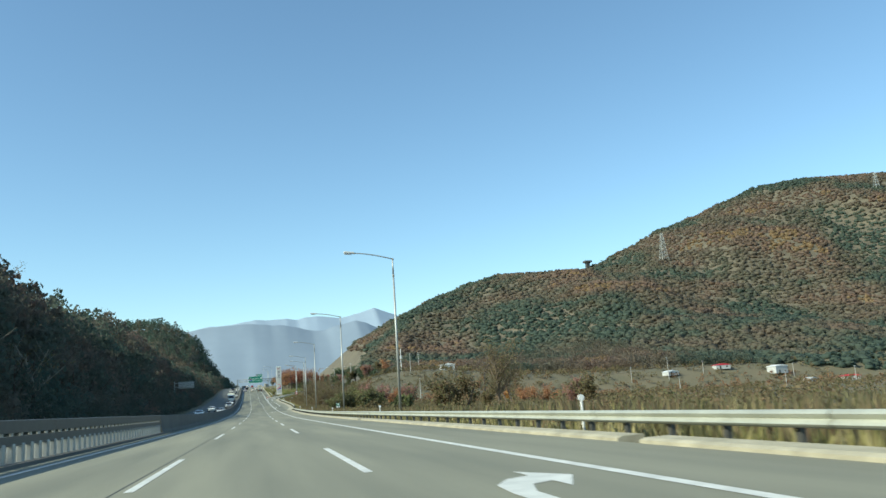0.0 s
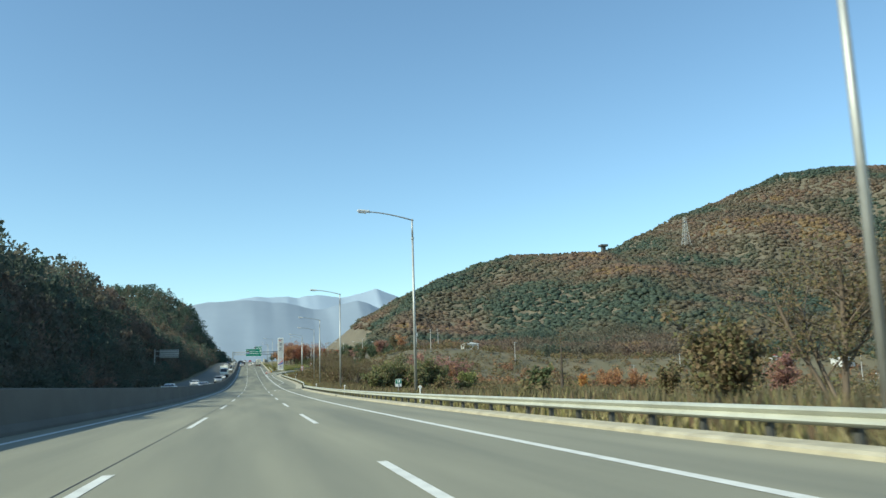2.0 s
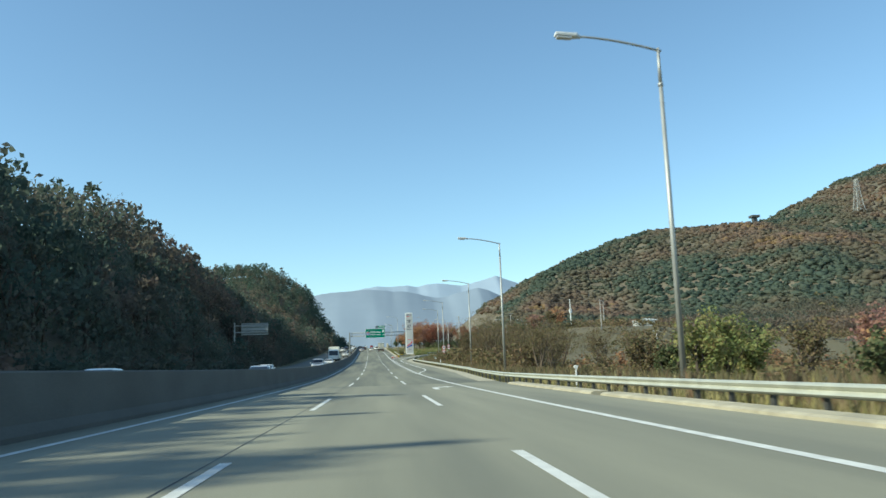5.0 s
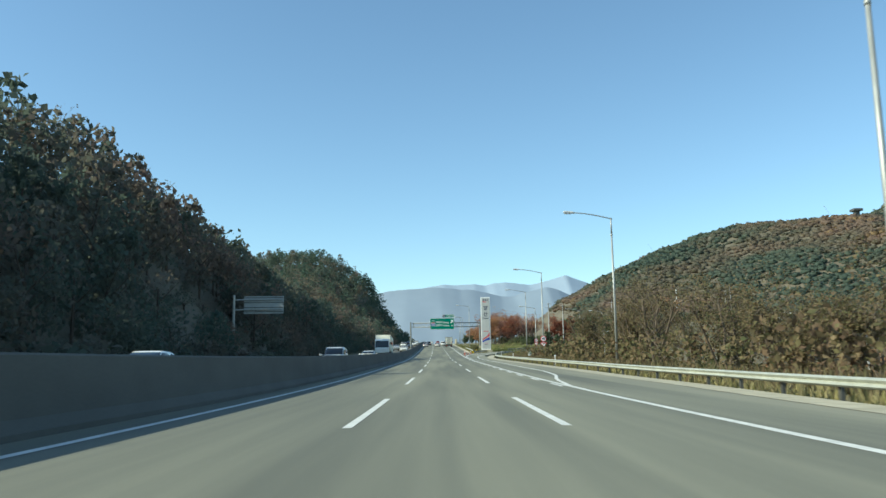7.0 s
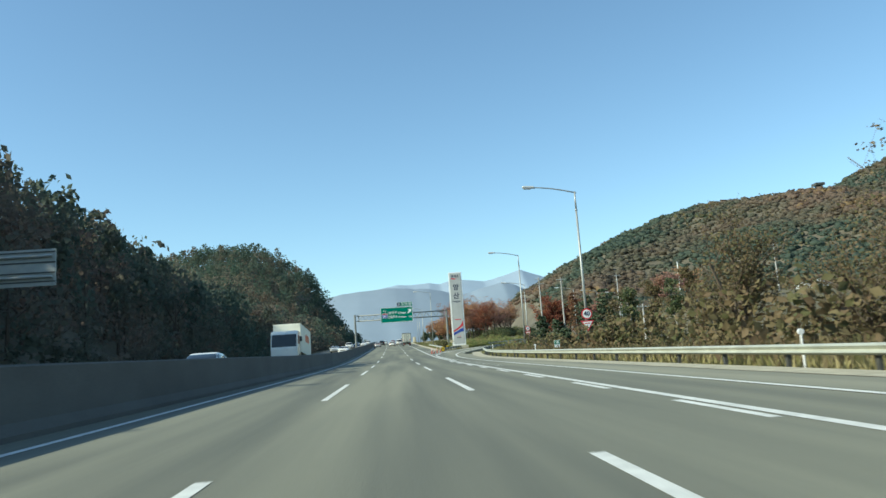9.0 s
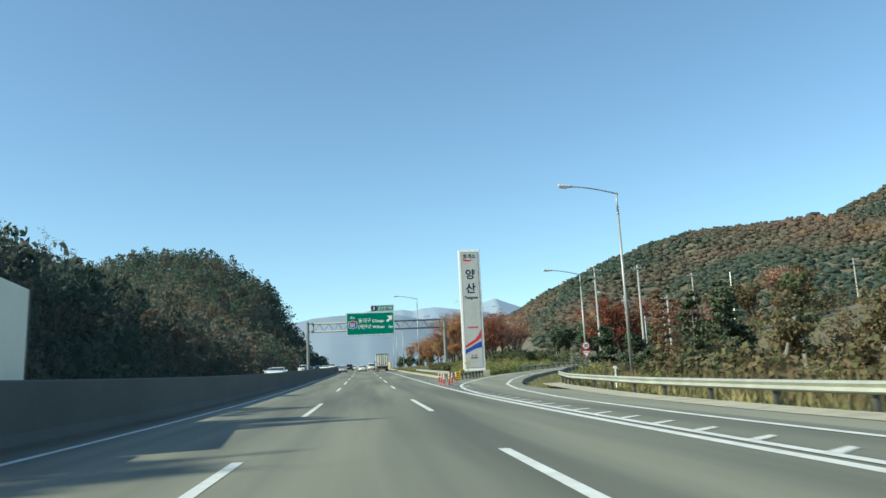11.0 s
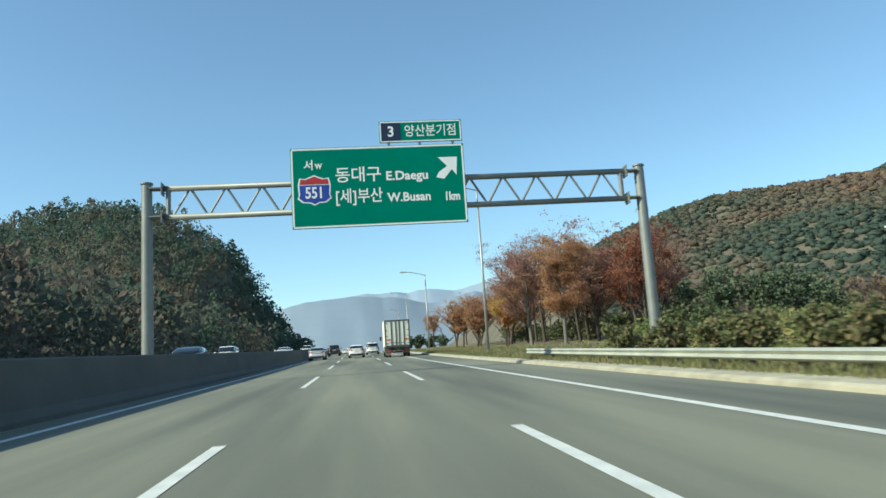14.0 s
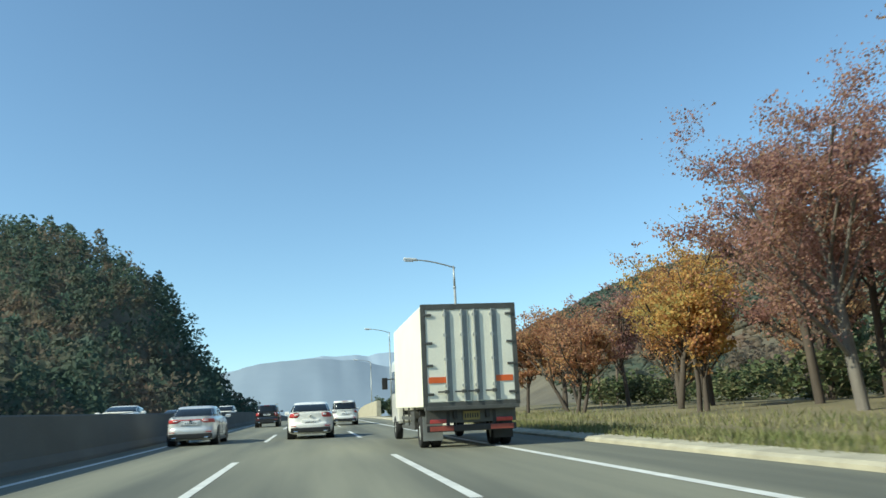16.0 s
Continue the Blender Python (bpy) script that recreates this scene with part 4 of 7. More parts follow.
# direction sign of the opposite carriageway, seen from behind
osign = empty("rear_of_direction_sign", "grey back of a cantilever direction sign on a tall post", "road sign", Matrix.Translation(at(0, 319)))
bm = bmesh.new()
tube(bm, (-29.3, 0, -1), (-29.3, 0, 9.7), 0.2, 0.16, 14)
part("post", bm, STEEL, osign)
for z in (7.6, 9.0):
    bm = bmesh.new()
    tube(bm, (-29.3, 0, z), (-22.5, 0, z), 0.1, seg=10)
    part("arm", bm, STEEL, osign)
bm = bmesh.new()
box(bm, (-25.1, 0.16, 8.25), (5.6, 0.06, 2.5), 0.02)
part("board", bm, STEEL, osign)
bm = bmesh.new()
for z in (7.3, 7.9, 8.6, 9.3):
    box(bm, (-25.1, 0.11, z), (5.5, 0.05, 0.09))
part("stiffener", bm, DARK_STEEL, osign)

# ---- distance ----
def far_range(name, table, y, mat, label, depth, seed):
    rng = np.random.default_rng(seed)
    n = 400
    xs_ = np.linspace(table[0][0], table[-1][0], n)
    base = np.interp(xs_, [a for a, _ in table], [b for _, b in table])
    rough = np.zeros_like(xs_)
    for k, amp in ((40, 0.012), (75, 0.008), (149, 0.004)):
        rough += amp * np.interp(np.linspace(0, k, 400), np.arange(k + 1), rng.uniform(-1, 1, k + 1)) * base
    vs, fs = [], []
    rows = 8
    for j in range(rows + 1):
        s = j / rows
        for i, x in enumerate(xs_):
            ridge = 1 + 0.12 * noise.noise((x * 0.006, s * 2.0, seed)) * math.sin(math.pi * s)
            vs.append((x, y - depth * (1 - s) * ridge, -20 + (base[i] + 20) * s ** 0.8 + rough[i] * s ** 6))
    for j in range(rows):
        for i in range(n - 1):
            fs.append((j * n + i, j * n + i + 1, (j + 1) * n + i + 1, (j + 1) * n + i))
    return tagged(raw(name, vs, fs, mat, smooth=True), label, "mountain", kind="structure")


# the farther range is paler, its haze being part of the paint
far_range("backdrop_far", [(-2300, 300), (-900, 350), (-480, 388), (-290, 418), (-180, 440), (-90, 446), (-30, 460), (40, 462), (115, 456), (190, 464), (250, 455), (290, 466), (345, 470), (400, 462), (470, 454), (520, 462), (560, 474), (600, 484), (655, 506), (690, 492), (735, 474), (780, 456), (860, 430), (1100, 380), (2300, 330)], 4300, FAR_FAR, "mountain range far off, distance haze painted in as pale blue", 700, 3)
far_range("backdrop_near", [(-2000, 240), (-700, 275), (-420, 300), (-330, 312), (-240, 338), (-120, 356), (20, 362), (90, 352), (150, 348), (260, 322), (320, 326), (360, 338), (450, 356), (500, 344), (560, 318), (700, 250), (1000, 210), (2000, 190)], 3500, FAR_MID, "mountain ridge with distance haze painted in as blue", 600, 5)


# ---- foliage from small leaf clumps ----
def clumps(centres, size, rng, flat=0.0, aspect=1.0):
    """One bent leaf clump of two triangles at each place."""
    n = len(centres)
    a = rng.normal(size=(n, 3))
    a /= np.linalg.norm(a, axis=1, keepdims=True)
    b = rng.normal(size=(n, 3))
    b[:, 2] *= 1 - flat
    b -= a * (a * b).sum(1, keepdims=True)
    b /= np.linalg.norm(b, axis=1, keepdims=True) + 1e-9
    s = (np.asarray(size) * rng.uniform(0.6, 1.35, n))[:, None]
    c = np.cross(a, b)
    p0 = centres + a * s * 0.5 * aspect
    p1 = centres + b * s * 0.5 + c * s * 0.12
    p2 = centres - a * s * 0.5 * aspect
    p3 = centres - b * s * 0.5 + c * s * 0.12
    v = np.stack([p0, p1, p2, p3], 1).reshape(-1, 3)
    i = np.arange(n)[:, None] * 4
    t = np.concatenate([i + [0, 1, 2], i + [0, 2, 3]], 1).reshape(-1, 3)
    return v, t


def join(parts):
    vs, ts, o = [], [], 0
    for v, t in parts:
        vs.append(v)
        ts.append(t + o)
        o += len(v)
    return np.concatenate(vs), np.concatenate(ts)


GOLDEN = (1 + 5 ** 0.5) / 2
ICO_V = np.array([(a, b * GOLDEN, 0) for a in (-1, 1) for b in (-1, 1)] + [(0, a, b * GOLDEN) for a in (-1, 1) for b in (-1, 1)] + [(b * GOLDEN, 0, a) for a in (-1, 1) for b in (-1, 1)]) / math.hypot(1, GOLDEN)
ICO_T = np.array([(i, j, k) for i in range(12) for j in range(i + 1, 12) for k in range(j + 1, 12) if max(np.linalg.norm(ICO_V[p] - ICO_V[q]) for p, q in ((i, j), (j, k), (i, k))) < 1.1])
for row in ICO_T:
    p, q, s = ICO_V[row]
    if np.dot(np.cross(q - p, s - p), p) < 0:
        row[1], row[2] = row[2], row[1]


def lump(centre, radius, rng, tall=1.0):
    """A dense knot of leaves: an uneven solid with twenty faces."""
    v = ICO_V * rng.uniform(0.72, 1.18, (12, 1)) * radius * np.array([1, 1, tall])
    a = rng.uniform(0, 6.283)
    c, s = math.cos(a), math.sin(a)
    return np.stack([v[:, 0] * c - v[:, 1] * s, v[:, 0] * s + v[:, 1] * c, v[:, 2]], 1) + centre, ICO_T


def crown_template(rng, kind, n, size, slim=1.0):
    """A crown one unit high and about one unit wide, standing on z = 0."""
    if kind == "pine":
        tiers = rng.integers(5, 8)
        pts = []
        for k in range(tiers):
            z = 0.3 + 0.68 * k / tiers
            r = 0.42 * (1 - (k / tiers) ** 1.3) + 0.05
            m = max(4, int(n / tiers))
            a = rng.uniform(0, 6.283, m)
            q = np.sqrt(rng.uniform(0.05, 1, m)) * r * rng.uniform(0.75, 1.15, m)
            pts.append(np.stack([q * np.cos(a), q * np.sin(a), z + rng.normal(0, 0.03, m) - q * 0.15], 1))
        return clumps(np.concatenate(pts), size, rng, 0.6, slim)
    lobes = rng.integers(6, 11)
    lc = np.stack([rng.normal(0, 0.2, lobes), rng.normal(0, 0.2, lobes), rng.uniform(0.3, 0.8, lobes)], 1)
    lr = rng.uniform(0.16, 0.28, lobes)
    which = rng.integers(0, lobes, n)
    d = rng.normal(size=(n, 3))
    d /= np.linalg.norm(d, axis=1, keepdims=True)
    q = rng.uniform(0.55, 1.05, n)[:, None]
    pts = lc[which] + d * q * lr[which][:, None]
    pts[:, 2] = np.maximum(pts[:, 2], 0.12)
    return clumps(pts, size, rng, aspect=slim)


def trunk_template(rng):
    bm = bmesh.new()
    tube(bm, (0, 0, -0.08), (0.01, 0, 0.7), 0.022, 0.008, 5, caps=False)
    for k in range(4):
        a = rng.uniform(0, 6.28)
        tube(bm, (0, 0, 0.3 + 0.08 * k), (0.2 * math.cos(a), 0.2 * math.sin(a), 0.5 + 0.09 * k), 0.009, 0.003, 4, caps=False)
    bmesh.ops.triangulate(bm, faces=bm.faces[:])
    bm.verts.index_update()
    v = np.array([q.co[:] for q in bm.verts])
    t = np.array([[q.index for q in f.verts] for f in bm.faces])
    bm.free()
    return v, t


def scatter(templates, places, heights, widths, rng):
    out = []
    for (x, y, z), h, w in zip(places, heights, widths):
        v, t = templates[rng.integers(len(templates))]
        a = rng.uniform(0, 6.283)
        c, s = math.cos(a), math.sin(a)
        q = np.empty_like(v)
        q[:, 0] = (v[:, 0] * c - v[:, 1] * s) * w + x
        q[:, 1] = (v[:, 0] * s + v[:, 1] * c) * w + y
        q[:, 2] = v[:, 2] * h + z
        out.append((q, t))
    return join(out)


rng = np.random.default_rng(11)
# wood on the cut slope beside the opposite carriageway
near_leaf = [crown_template(rng, "leaf", 400, 0.045, 1.6) for _ in range(6)]
near_pine = [crown_template(rng, "pine", 400, 0.05, 1.7) for _ in range(5)]
far_leaf = [crown_template(rng, "leaf", 150, 0.068, 1.6) for _ in range(5)]
far_pine = [crown_template(rng, "pine", 150, 0.07, 1.6) for _ in range(5)]
stems = [trunk_template(rng) for _ in range(4)]
slots = {"near_leaf": [], "near_pine": [], "far_leaf": [], "far_pine": [], "bare": []}
y = -50.0
while y < 815:
    x = -23.5
    while x > (-63 if y < 540 else (-118 if y < 600 else -150)):
        px, py = x + rng.uniform(-1.8, 1.8), y + rng.uniform(-2, 2)
        px = min(px, -22.8)
        far = y > 480 or x < -38
        pine = rng.random() < (0.35 + 0.3 * noise.noise((px * 0.03, py * 0.03, 7)) + (0.12 if y > 540 else 0))
        bare = (not far) and rng.random() < 0.07
        slots["bare" if bare else ("far_" if far else "near_") + ("pine" if pine else "leaf")].append((px, py))
        x -= 4.6 if x > -38 else 5.8
    y += 4.8 if y < 480 else 5.6


def stand_in(pts, sunk):
    return [(rc(b) + a, b, land(a, b) - sunk) for a, b in pts]


def stand(pts):
    return stand_in(pts, 0.2)


def cleared(pts, left):
    """The wood is cut back low round the direction sign of the other carriageway."""
    return np.array([left if 290 < b < 321 and a > -34 else 1.0 for a, b in pts])


for wood_name, y_from, y_to, wood_mat, wood_label in (("hillside_wood", -100, 545, PINE, "dark shaded mixed wood of pines and autumn broadleaf trees"), ("knoll_wood", 545, 900, KNOLL, "dark green wood of pines covering a round knoll")):
    groups = []
    for key, tpl, h0, h1, k in (("near_leaf", near_leaf, 6.5, 11, 0.85), ("near_pine", near_pine, 8, 12.5, 0.75), ("far_leaf", far_leaf, 7, 11, 0.95), ("far_pine", far_pine, 8, 13, 0.8)):
        pts = [q for q in slots[key] if y_from <= q[1] < y_to]
        if pts:
            hs = rng.uniform(h0, h1, len(pts)) * np.array([1.0 if a < -27 else 0.6 for a, _ in pts]) * cleared(pts, 0.36)
            groups.append(scatter(tpl, stand(pts), hs, hs * k, rng))
    tagged(tri_mesh(wood_name, *join(groups), wood_mat), wood_label, "wood", kind="stuff")
stem_pts = [q for q in slots["near_leaf"] + slots["near_pine"] if q[0] < -26]
tagged(tri_mesh("wood_stems", *scatter(stems, stand(stem_pts), rng.uniform(8, 11, len(stem_pts)) * cleared(stem_pts, 0.2), rng.uniform(8, 11, len(stem_pts)), rng), BARK), "grey brown stems inside the hillside wood", "wood", kind="stuff")


# bushes along the foot of the slope
pts = [(rng.uniform(-27, -21.5), rng.uniform(-20, 640)) for _ in range(460)]
hs = rng.uniform(1.2, 3.6, len(pts)) * cleared(pts, 0.7)
foot_tpl = [crown_template(rng, "leaf", 70, 0.15) for _ in range(5)]
tagged(tri_mesh("slope_bushes", *scatter(foot_tpl, stand(pts), hs, hs * 1.2, rng), PINE), "shaded bushes along the foot of the slope", "bushes", kind="stuff")


# woods of the mountain
def small_crown(rng):
    n = 6
    d = rng.normal(size=(n, 3))
    d[:, 2] = np.abs(d[:, 2])
    d /= np.linalg.norm(d, axis=1, keepdims=True)
    pts = d * rng.uniform(0.36, 0.52, n)[:, None] + [0, 0, 0.3]
    v, t = lump((0, 0, 0.3), 0.46, rng, 1.0)
    v = v + rng.normal(0, 0.07, v.shape)
    return join([clumps(pts, 0.36, rng), (v, t)])


tpl = [small_crown(rng) for _ in range(14)]
foot_leaf = [crown_template(rng, kind, 75, 0.1, 1.4) for kind in ("leaf", "pine", "leaf", "leaf", "pine")]
pts, front = [], []
y = 400.0
while y < 1275:
    gap = 5.2 + max(y - 470, 0) / 370
    x = 30.0
    while x < 1330:
        a, b = x + rng.uniform(-0.8, 0.8) * gap, y + rng.uniform(-0.8, 0.8) * gap
        foot = 560 - 90 * smooth(60, 500, a)
        field = noise.noise((a * 0.012, b * 0.012, 2.0))
        bald = ((a + rc(b) - 480) / 48) ** 2 + ((b - 1205) / 36) ** 2 < 1
        if rng.random() < 0.95 and b > foot - 75 and a > 70 - (b - 480) * 0.05 and a > plain(RAIL_LINE, b) + 12 and not bald and (b > foot + 10 or field > -0.1) and a / max(b + 8, 1) < 0.95:
            (front if b < 680 and a < 300 else pts).append((a, b))
        x += gap
    y += gap
hs = 4.0 + 3.0 * rng.random(len(pts)) ** 1.6
hf = rng.uniform(6, 10, len(front))
mountain_wood = tri_mesh("mountain_wood", *join([scatter(tpl, stand_in(pts, 0.8), hs, hs * rng.uniform(1.3, 1.8, len(pts)), rng), scatter(foot_leaf, stand_in(front, 0.3), hf, hf * 0.95, rng)]), MOUNTAIN)
tagged(mountain_wood, "autumn wood of green, rust and ochre trees covering the mountain", "wood", kind="stuff")

# ---- scrub and grass along the verge ----
def blades(n, x_of, y0, y1, h0, h1, lean=0.3):
    yy = rng.uniform(y0, y1, n)
    xx = np.array([x_of(v) for v in yy])
    zz = np.array([land(a, b) for a, b in zip(xx, yy)])
    off = np.array([rc(v) for v in yy])
    base = np.stack([xx + off, yy, zz - 0.02], 1)
    h = rng.uniform(h0, h1, n)
    a = rng.uniform(0, 6.283, n)
    w = h * rng.uniform(0.05, 0.12, n)
    tip = base + np.stack([rng.normal(0, lean, n) * h, rng.normal(0, lean, n) * h, h], 1)
    side = np.stack([np.cos(a) * w, np.sin(a) * w, np.zeros(n)], 1)
    v = np.stack([base - side, base + side, tip], 1).reshape(-1, 3)
    return v, np.arange(n * 3).reshape(-1, 3)


tufts = [blades(14000, lambda v: plain(RAIL_LINE, v) + 0.5 + abs(rng.normal(0, 1.6)), -15, 240, 0.15, 0.6),
         blades(9000, lambda v: plain(RAIL_LINE, v) + 0.3 + abs(rng.normal(0, 2.0)), 240, 420, 0.15, 0.6),
         blades(2500, lambda v: 10.0 + abs(rng.normal(0, 8)), -10, 200, 0.4, 1.1, 0.2)]
weeds = [blades(13000, lambda v: 9.6 + abs(rng.normal(0, 8)), -10, 200, 0.4, 1.15, 0.25),
         blades(10000, lambda v: plain(RAIL_LINE, v) + 2 + abs(rng.normal(0, 7)), 200, 420, 0.4, 1.2, 0.25)]
tagged(tri_mesh("field_weeds", *join(weeds), SCRUB), "brown and olive weeds behind the guard rail", "weeds", kind="stuff")
lawn = [blades(52000, lambda v: 7.62 + abs(rng.normal(0, 4.4)), 402, 545, 0.07, 0.3, 0.45),
        blades(5000, lambda v: 7.5 + abs(rng.normal(0, 0.35)), 402, 545, 0.1, 0.26, 0.6),
        blades(11000, lambda v: plain(RAIL_LINE, v) - 0.3 - abs(rng.normal(0, 1.3)), 366, 470, 0.06, 0.24, 0.45),
        blades(26000, lambda v: plain(RAIL_LINE, v) + 0.2 + abs(rng.normal(0, 9)), 366, 480, 0.25, 0.8, 0.3)]
tagged(tri_mesh("lawn_grass", *join(lawn), LAWN), "short green and straw coloured grass on the verge", "grass", kind="stuff")
tagged(tri_mesh("verge_grass", *join(tufts), GRASS), "tall dry yellow grass on the verge", "grass", kind="stuff")

# dry reeds, low scrub and thicket in the fields
reeds = [blades(30000, lambda v: plain(RAIL_LINE, v) + 2.5 + abs(rng.normal(0, 14)), -10, 330, 0.4, 1.05, 0.22),
         blades(22000, lambda v: plain(RAIL_LINE, v) + 10 + rng.uniform(0, 110), 40, 420, 0.6, 1.3, 0.22)]
tagged(tri_mesh("field_reeds", *join(reeds), REED), "tall dry brown grass and reeds in the field", "reeds", kind="stuff")
bush_tpl = [crown_template(rng, "leaf", 110, 0.085) for _ in range(6)]
pts = []
for _ in range(330):
    y = rng.uniform(10, 330)
    pts.append((plain(RAIL_LINE, y) + 5 + abs(rng.normal(0, 26)), y))
hs = rng.uniform(0.7, 2.0, len(pts))
tagged(tri_mesh("field_scrub", *scatter(bush_tpl, stand(pts), hs, hs * 1.5, rng), SCRUB), "brown dry scrub in the field", "scrub", kind="stuff")
pts = [(rng.uniform(60, 420), rng.uniform(250, 520)) for _ in range(600)] + [(plain(RAIL_LINE, v) + 4 + abs(rng.normal(0, 20)), v) for v in rng.uniform(330, 470, 300)]
pts += [(rng.uniform(24, 330), rng.uniform(160, 500)) for _ in range(800)] + [(rng.uniform(36, 210), rng.uniform(180, 460)) for _ in range(700)] + [(rng.uniform(60, 340), rng.uniform(300, 470)) for _ in range(500)]
pts = [q for q in pts if q[0] > plain(RAIL_LINE, q[1]) + 3]
hs = np.array([rng.uniform(1.2, 4.0) if q[0] > 70 else rng.uniform(0.7, 2.2) for q in pts])
bush_tpl = [crown_template(rng, "leaf", 36, 0.17) for _ in range(8)]
tagged(tri_mesh("field_thicket", *scatter(bush_tpl, stand(pts), hs, hs * 1.4, rng), SCRUB), "brown thicket at the foot of the mountain", "scrub", kind="stuff")
# band of rust red shrubs along the back of the field
pts = [(rng.uniform(105, 330), 400 + rng.normal(0, 12)) for _ in range(170)] + [(rng.uniform(40, 120), 300 + rng.normal(0, 26)) for _ in range(70)]
pts = [q for q in pts if q[0] > plain(RAIL_LINE, q[1]) + 3]
hs = rng.uniform(2.0, 4.6, len(pts))
tagged(tri_mesh("field_hedge", *scatter(bush_tpl, stand(pts), hs, hs * 1.2, rng), HEDGE_RUST), "rust red shrubs along the back of the field", "bushes", kind="stuff")


def stick_mesh(segs, seg=5):
    """Tapered sticks with five sides from rows of both ends and radii."""
    q = np.array(segs)
    a, b, r0, r1 = q[:, 0:3], q[:, 3:6], q[:, 6], q[:, 7]
    d = b - a
    d /= np.linalg.norm(d, axis=1, keepdims=True) + 1e-9
    u = np.cross(d, np.where(np.abs(d[:, 2:3]) < 0.9, [[0, 0, 1]], [[1, 0, 0]]))
    u /= np.linalg.norm(u, axis=1, keepdims=True) + 1e-9
    w = np.cross(d, u)
    ang = np.arange(seg) * 2 * math.pi / seg
    ring = u[:, None, :] * np.cos(ang)[None, :, None] + w[:, None, :] * np.sin(ang)[None, :, None]
    v = np.concatenate([a[:, None, :] + ring * r0[:, None, None], b[:, None, :] + ring * r1[:, None, None]], 1).reshape(-1, 3)
    o = np.arange(len(q))[:, None, None] * seg * 2
    i = np.arange(seg)
    j = (i + 1) % seg
    t = np.concatenate([np.stack([i, j, j + seg], 1), np.stack([i, j + seg, i + seg], 1)])[None] + o
    return v, t.reshape(-1, 3)


# ---- single trees: tapered trunk, limbs and a crown of leaf clumps ----
def tree(x, y, height, spread, mat, label, seed, leaves=3500, leaf=0.22, bark=BARK, up=0.0, bare_top=0.0, low=0.3, multi=1, group="", name="tree", limbs=9, fork=0.33, girth=1.0, lean=0.1):
    r = np.random.default_rng(seed)
    root = empty(name, label, "tree", Matrix.Translation((rc(y) + x, y, land(x, y) - 0.1 + up)), group)
    tips, segs = [], []
    deepest = 3 if leaves > 3000 else 2

    def grow(a, d, length, rad, level):
        mid = a
        steps = 3 if level < 2 else 2
        for k in range(steps):
            d2 = (d + Vector(r.normal(0, 0.09 if level or multi > 1 else min(0.09, lean * 0.9), 3)) + Vector((0, 0, 0.05))).normalized()
            nxt = mid + d2 * (length / steps)
            segs.append((*mid, *nxt, rad * (1 - 0.25 * k / steps), rad * (1 - 0.25 * (k + 1) / steps)))
            mid, d = nxt, d2
            if level >= 1:
                tips.append((mid.copy(), level))
        if level < deepest:
            for k in range(int(r.integers(3, 5)) if level else limbs):
                s = r.uniform(0.3, 1.0) if level else r.uniform(fork, 1.0)
                start = a.lerp(mid, s)
                ang = r.uniform(0, 6.283)
                out = Vector((math.cos(ang), math.sin(ang), r.uniform(0.25, 0.9))).normalized()
                nd = (d * 0.45 + out * 0.9).normalized()
                grow(start, nd, length * r.uniform(0.28, 0.68) * (spread if level == 0 else 1), rad * 0.42 * (1.15 - s * 0.5), level + 1)

    for k in range(multi):
        sway = lean if multi == 1 else max(0.18, lean)
        axis = Vector((r.normal(0, sway), r.normal(0, sway), 1)).normalized()
        grow(Vector((r.normal(0, 0.15) if multi > 1 else 0, r.normal(0, 0.15) if multi > 1 else 0, 0)), axis, height * 0.72, (height * 0.018 + 0.03) * girth, 0)
    thick, thin = [q for q in segs if q[6] > 0.035], [q for q in segs if q[6] <= 0.035]
    tri_mesh("trunk", *join([stick_mesh(thick, 6)] + ([stick_mesh(thin, 3)] if thin else [])), bark, root)
    if leaves:
        t = np.array([q[0][:] for q in tips])
        t = t[t[:, 2] > low * height]
        top = t[:, 2].max()
        keep = r.random(len(t)) > bare_top * np.clip((t[:, 2] / top - 0.55) / 0.45, 0, 1)
        t = t[keep] if keep.any() else t
        c = t[r.integers(0, len(t), leaves)] + r.normal(0, (0.24 if height > 5.25 else 0.42) * height / 9, (leaves, 3)) * ([1.25, 1.25, 0.5] if height > 5.25 else [1, 1, 1])
        c[:, 2] = np.maximum(c[:, 2], low * height * 0.8)
        v, f = clumps(c, leaf, r)
        tri_mesh("crown", v, f, mat, root)
    return root


AUT = "autumn trees beside the road"
tree(18.5, 499.0, 10.7, 1.3, MAROON, "tall maroon and brown autumn tree with bare upper twigs", 21, 34000, 0.1, GREY_BARK, bare_top=0.5, group=AUT, limbs=17, low=0.24, lean=0.02, fork=0.24)
tree(18.7, 485.7, 8.6, 0.85, AUTUMN, "orange and rust autumn tree with a straight grey trunk", 25, 26000, 0.1, GREY_BARK, bare_top=0.35, group=AUT, limbs=15, low=0.3, lean=0.02, fork=0.3)
tree(19.3, 515, 8.2, 1.25, GOLD, "golden and rust autumn tree with low boughs", 23, 19000, 0.12, group=AUT, low=0.16, multi=2, limbs=13, fork=0.16)
KINDS = {0: (AUTUMN, "rust orange autumn tree beside the road"), 1: (MAROON, "dusky maroon autumn tree beside the road"), 2: (GOLD, "small golden autumn tree beside the road"), 3: (REDLEAF, "dark red autumn tree beside the road")}
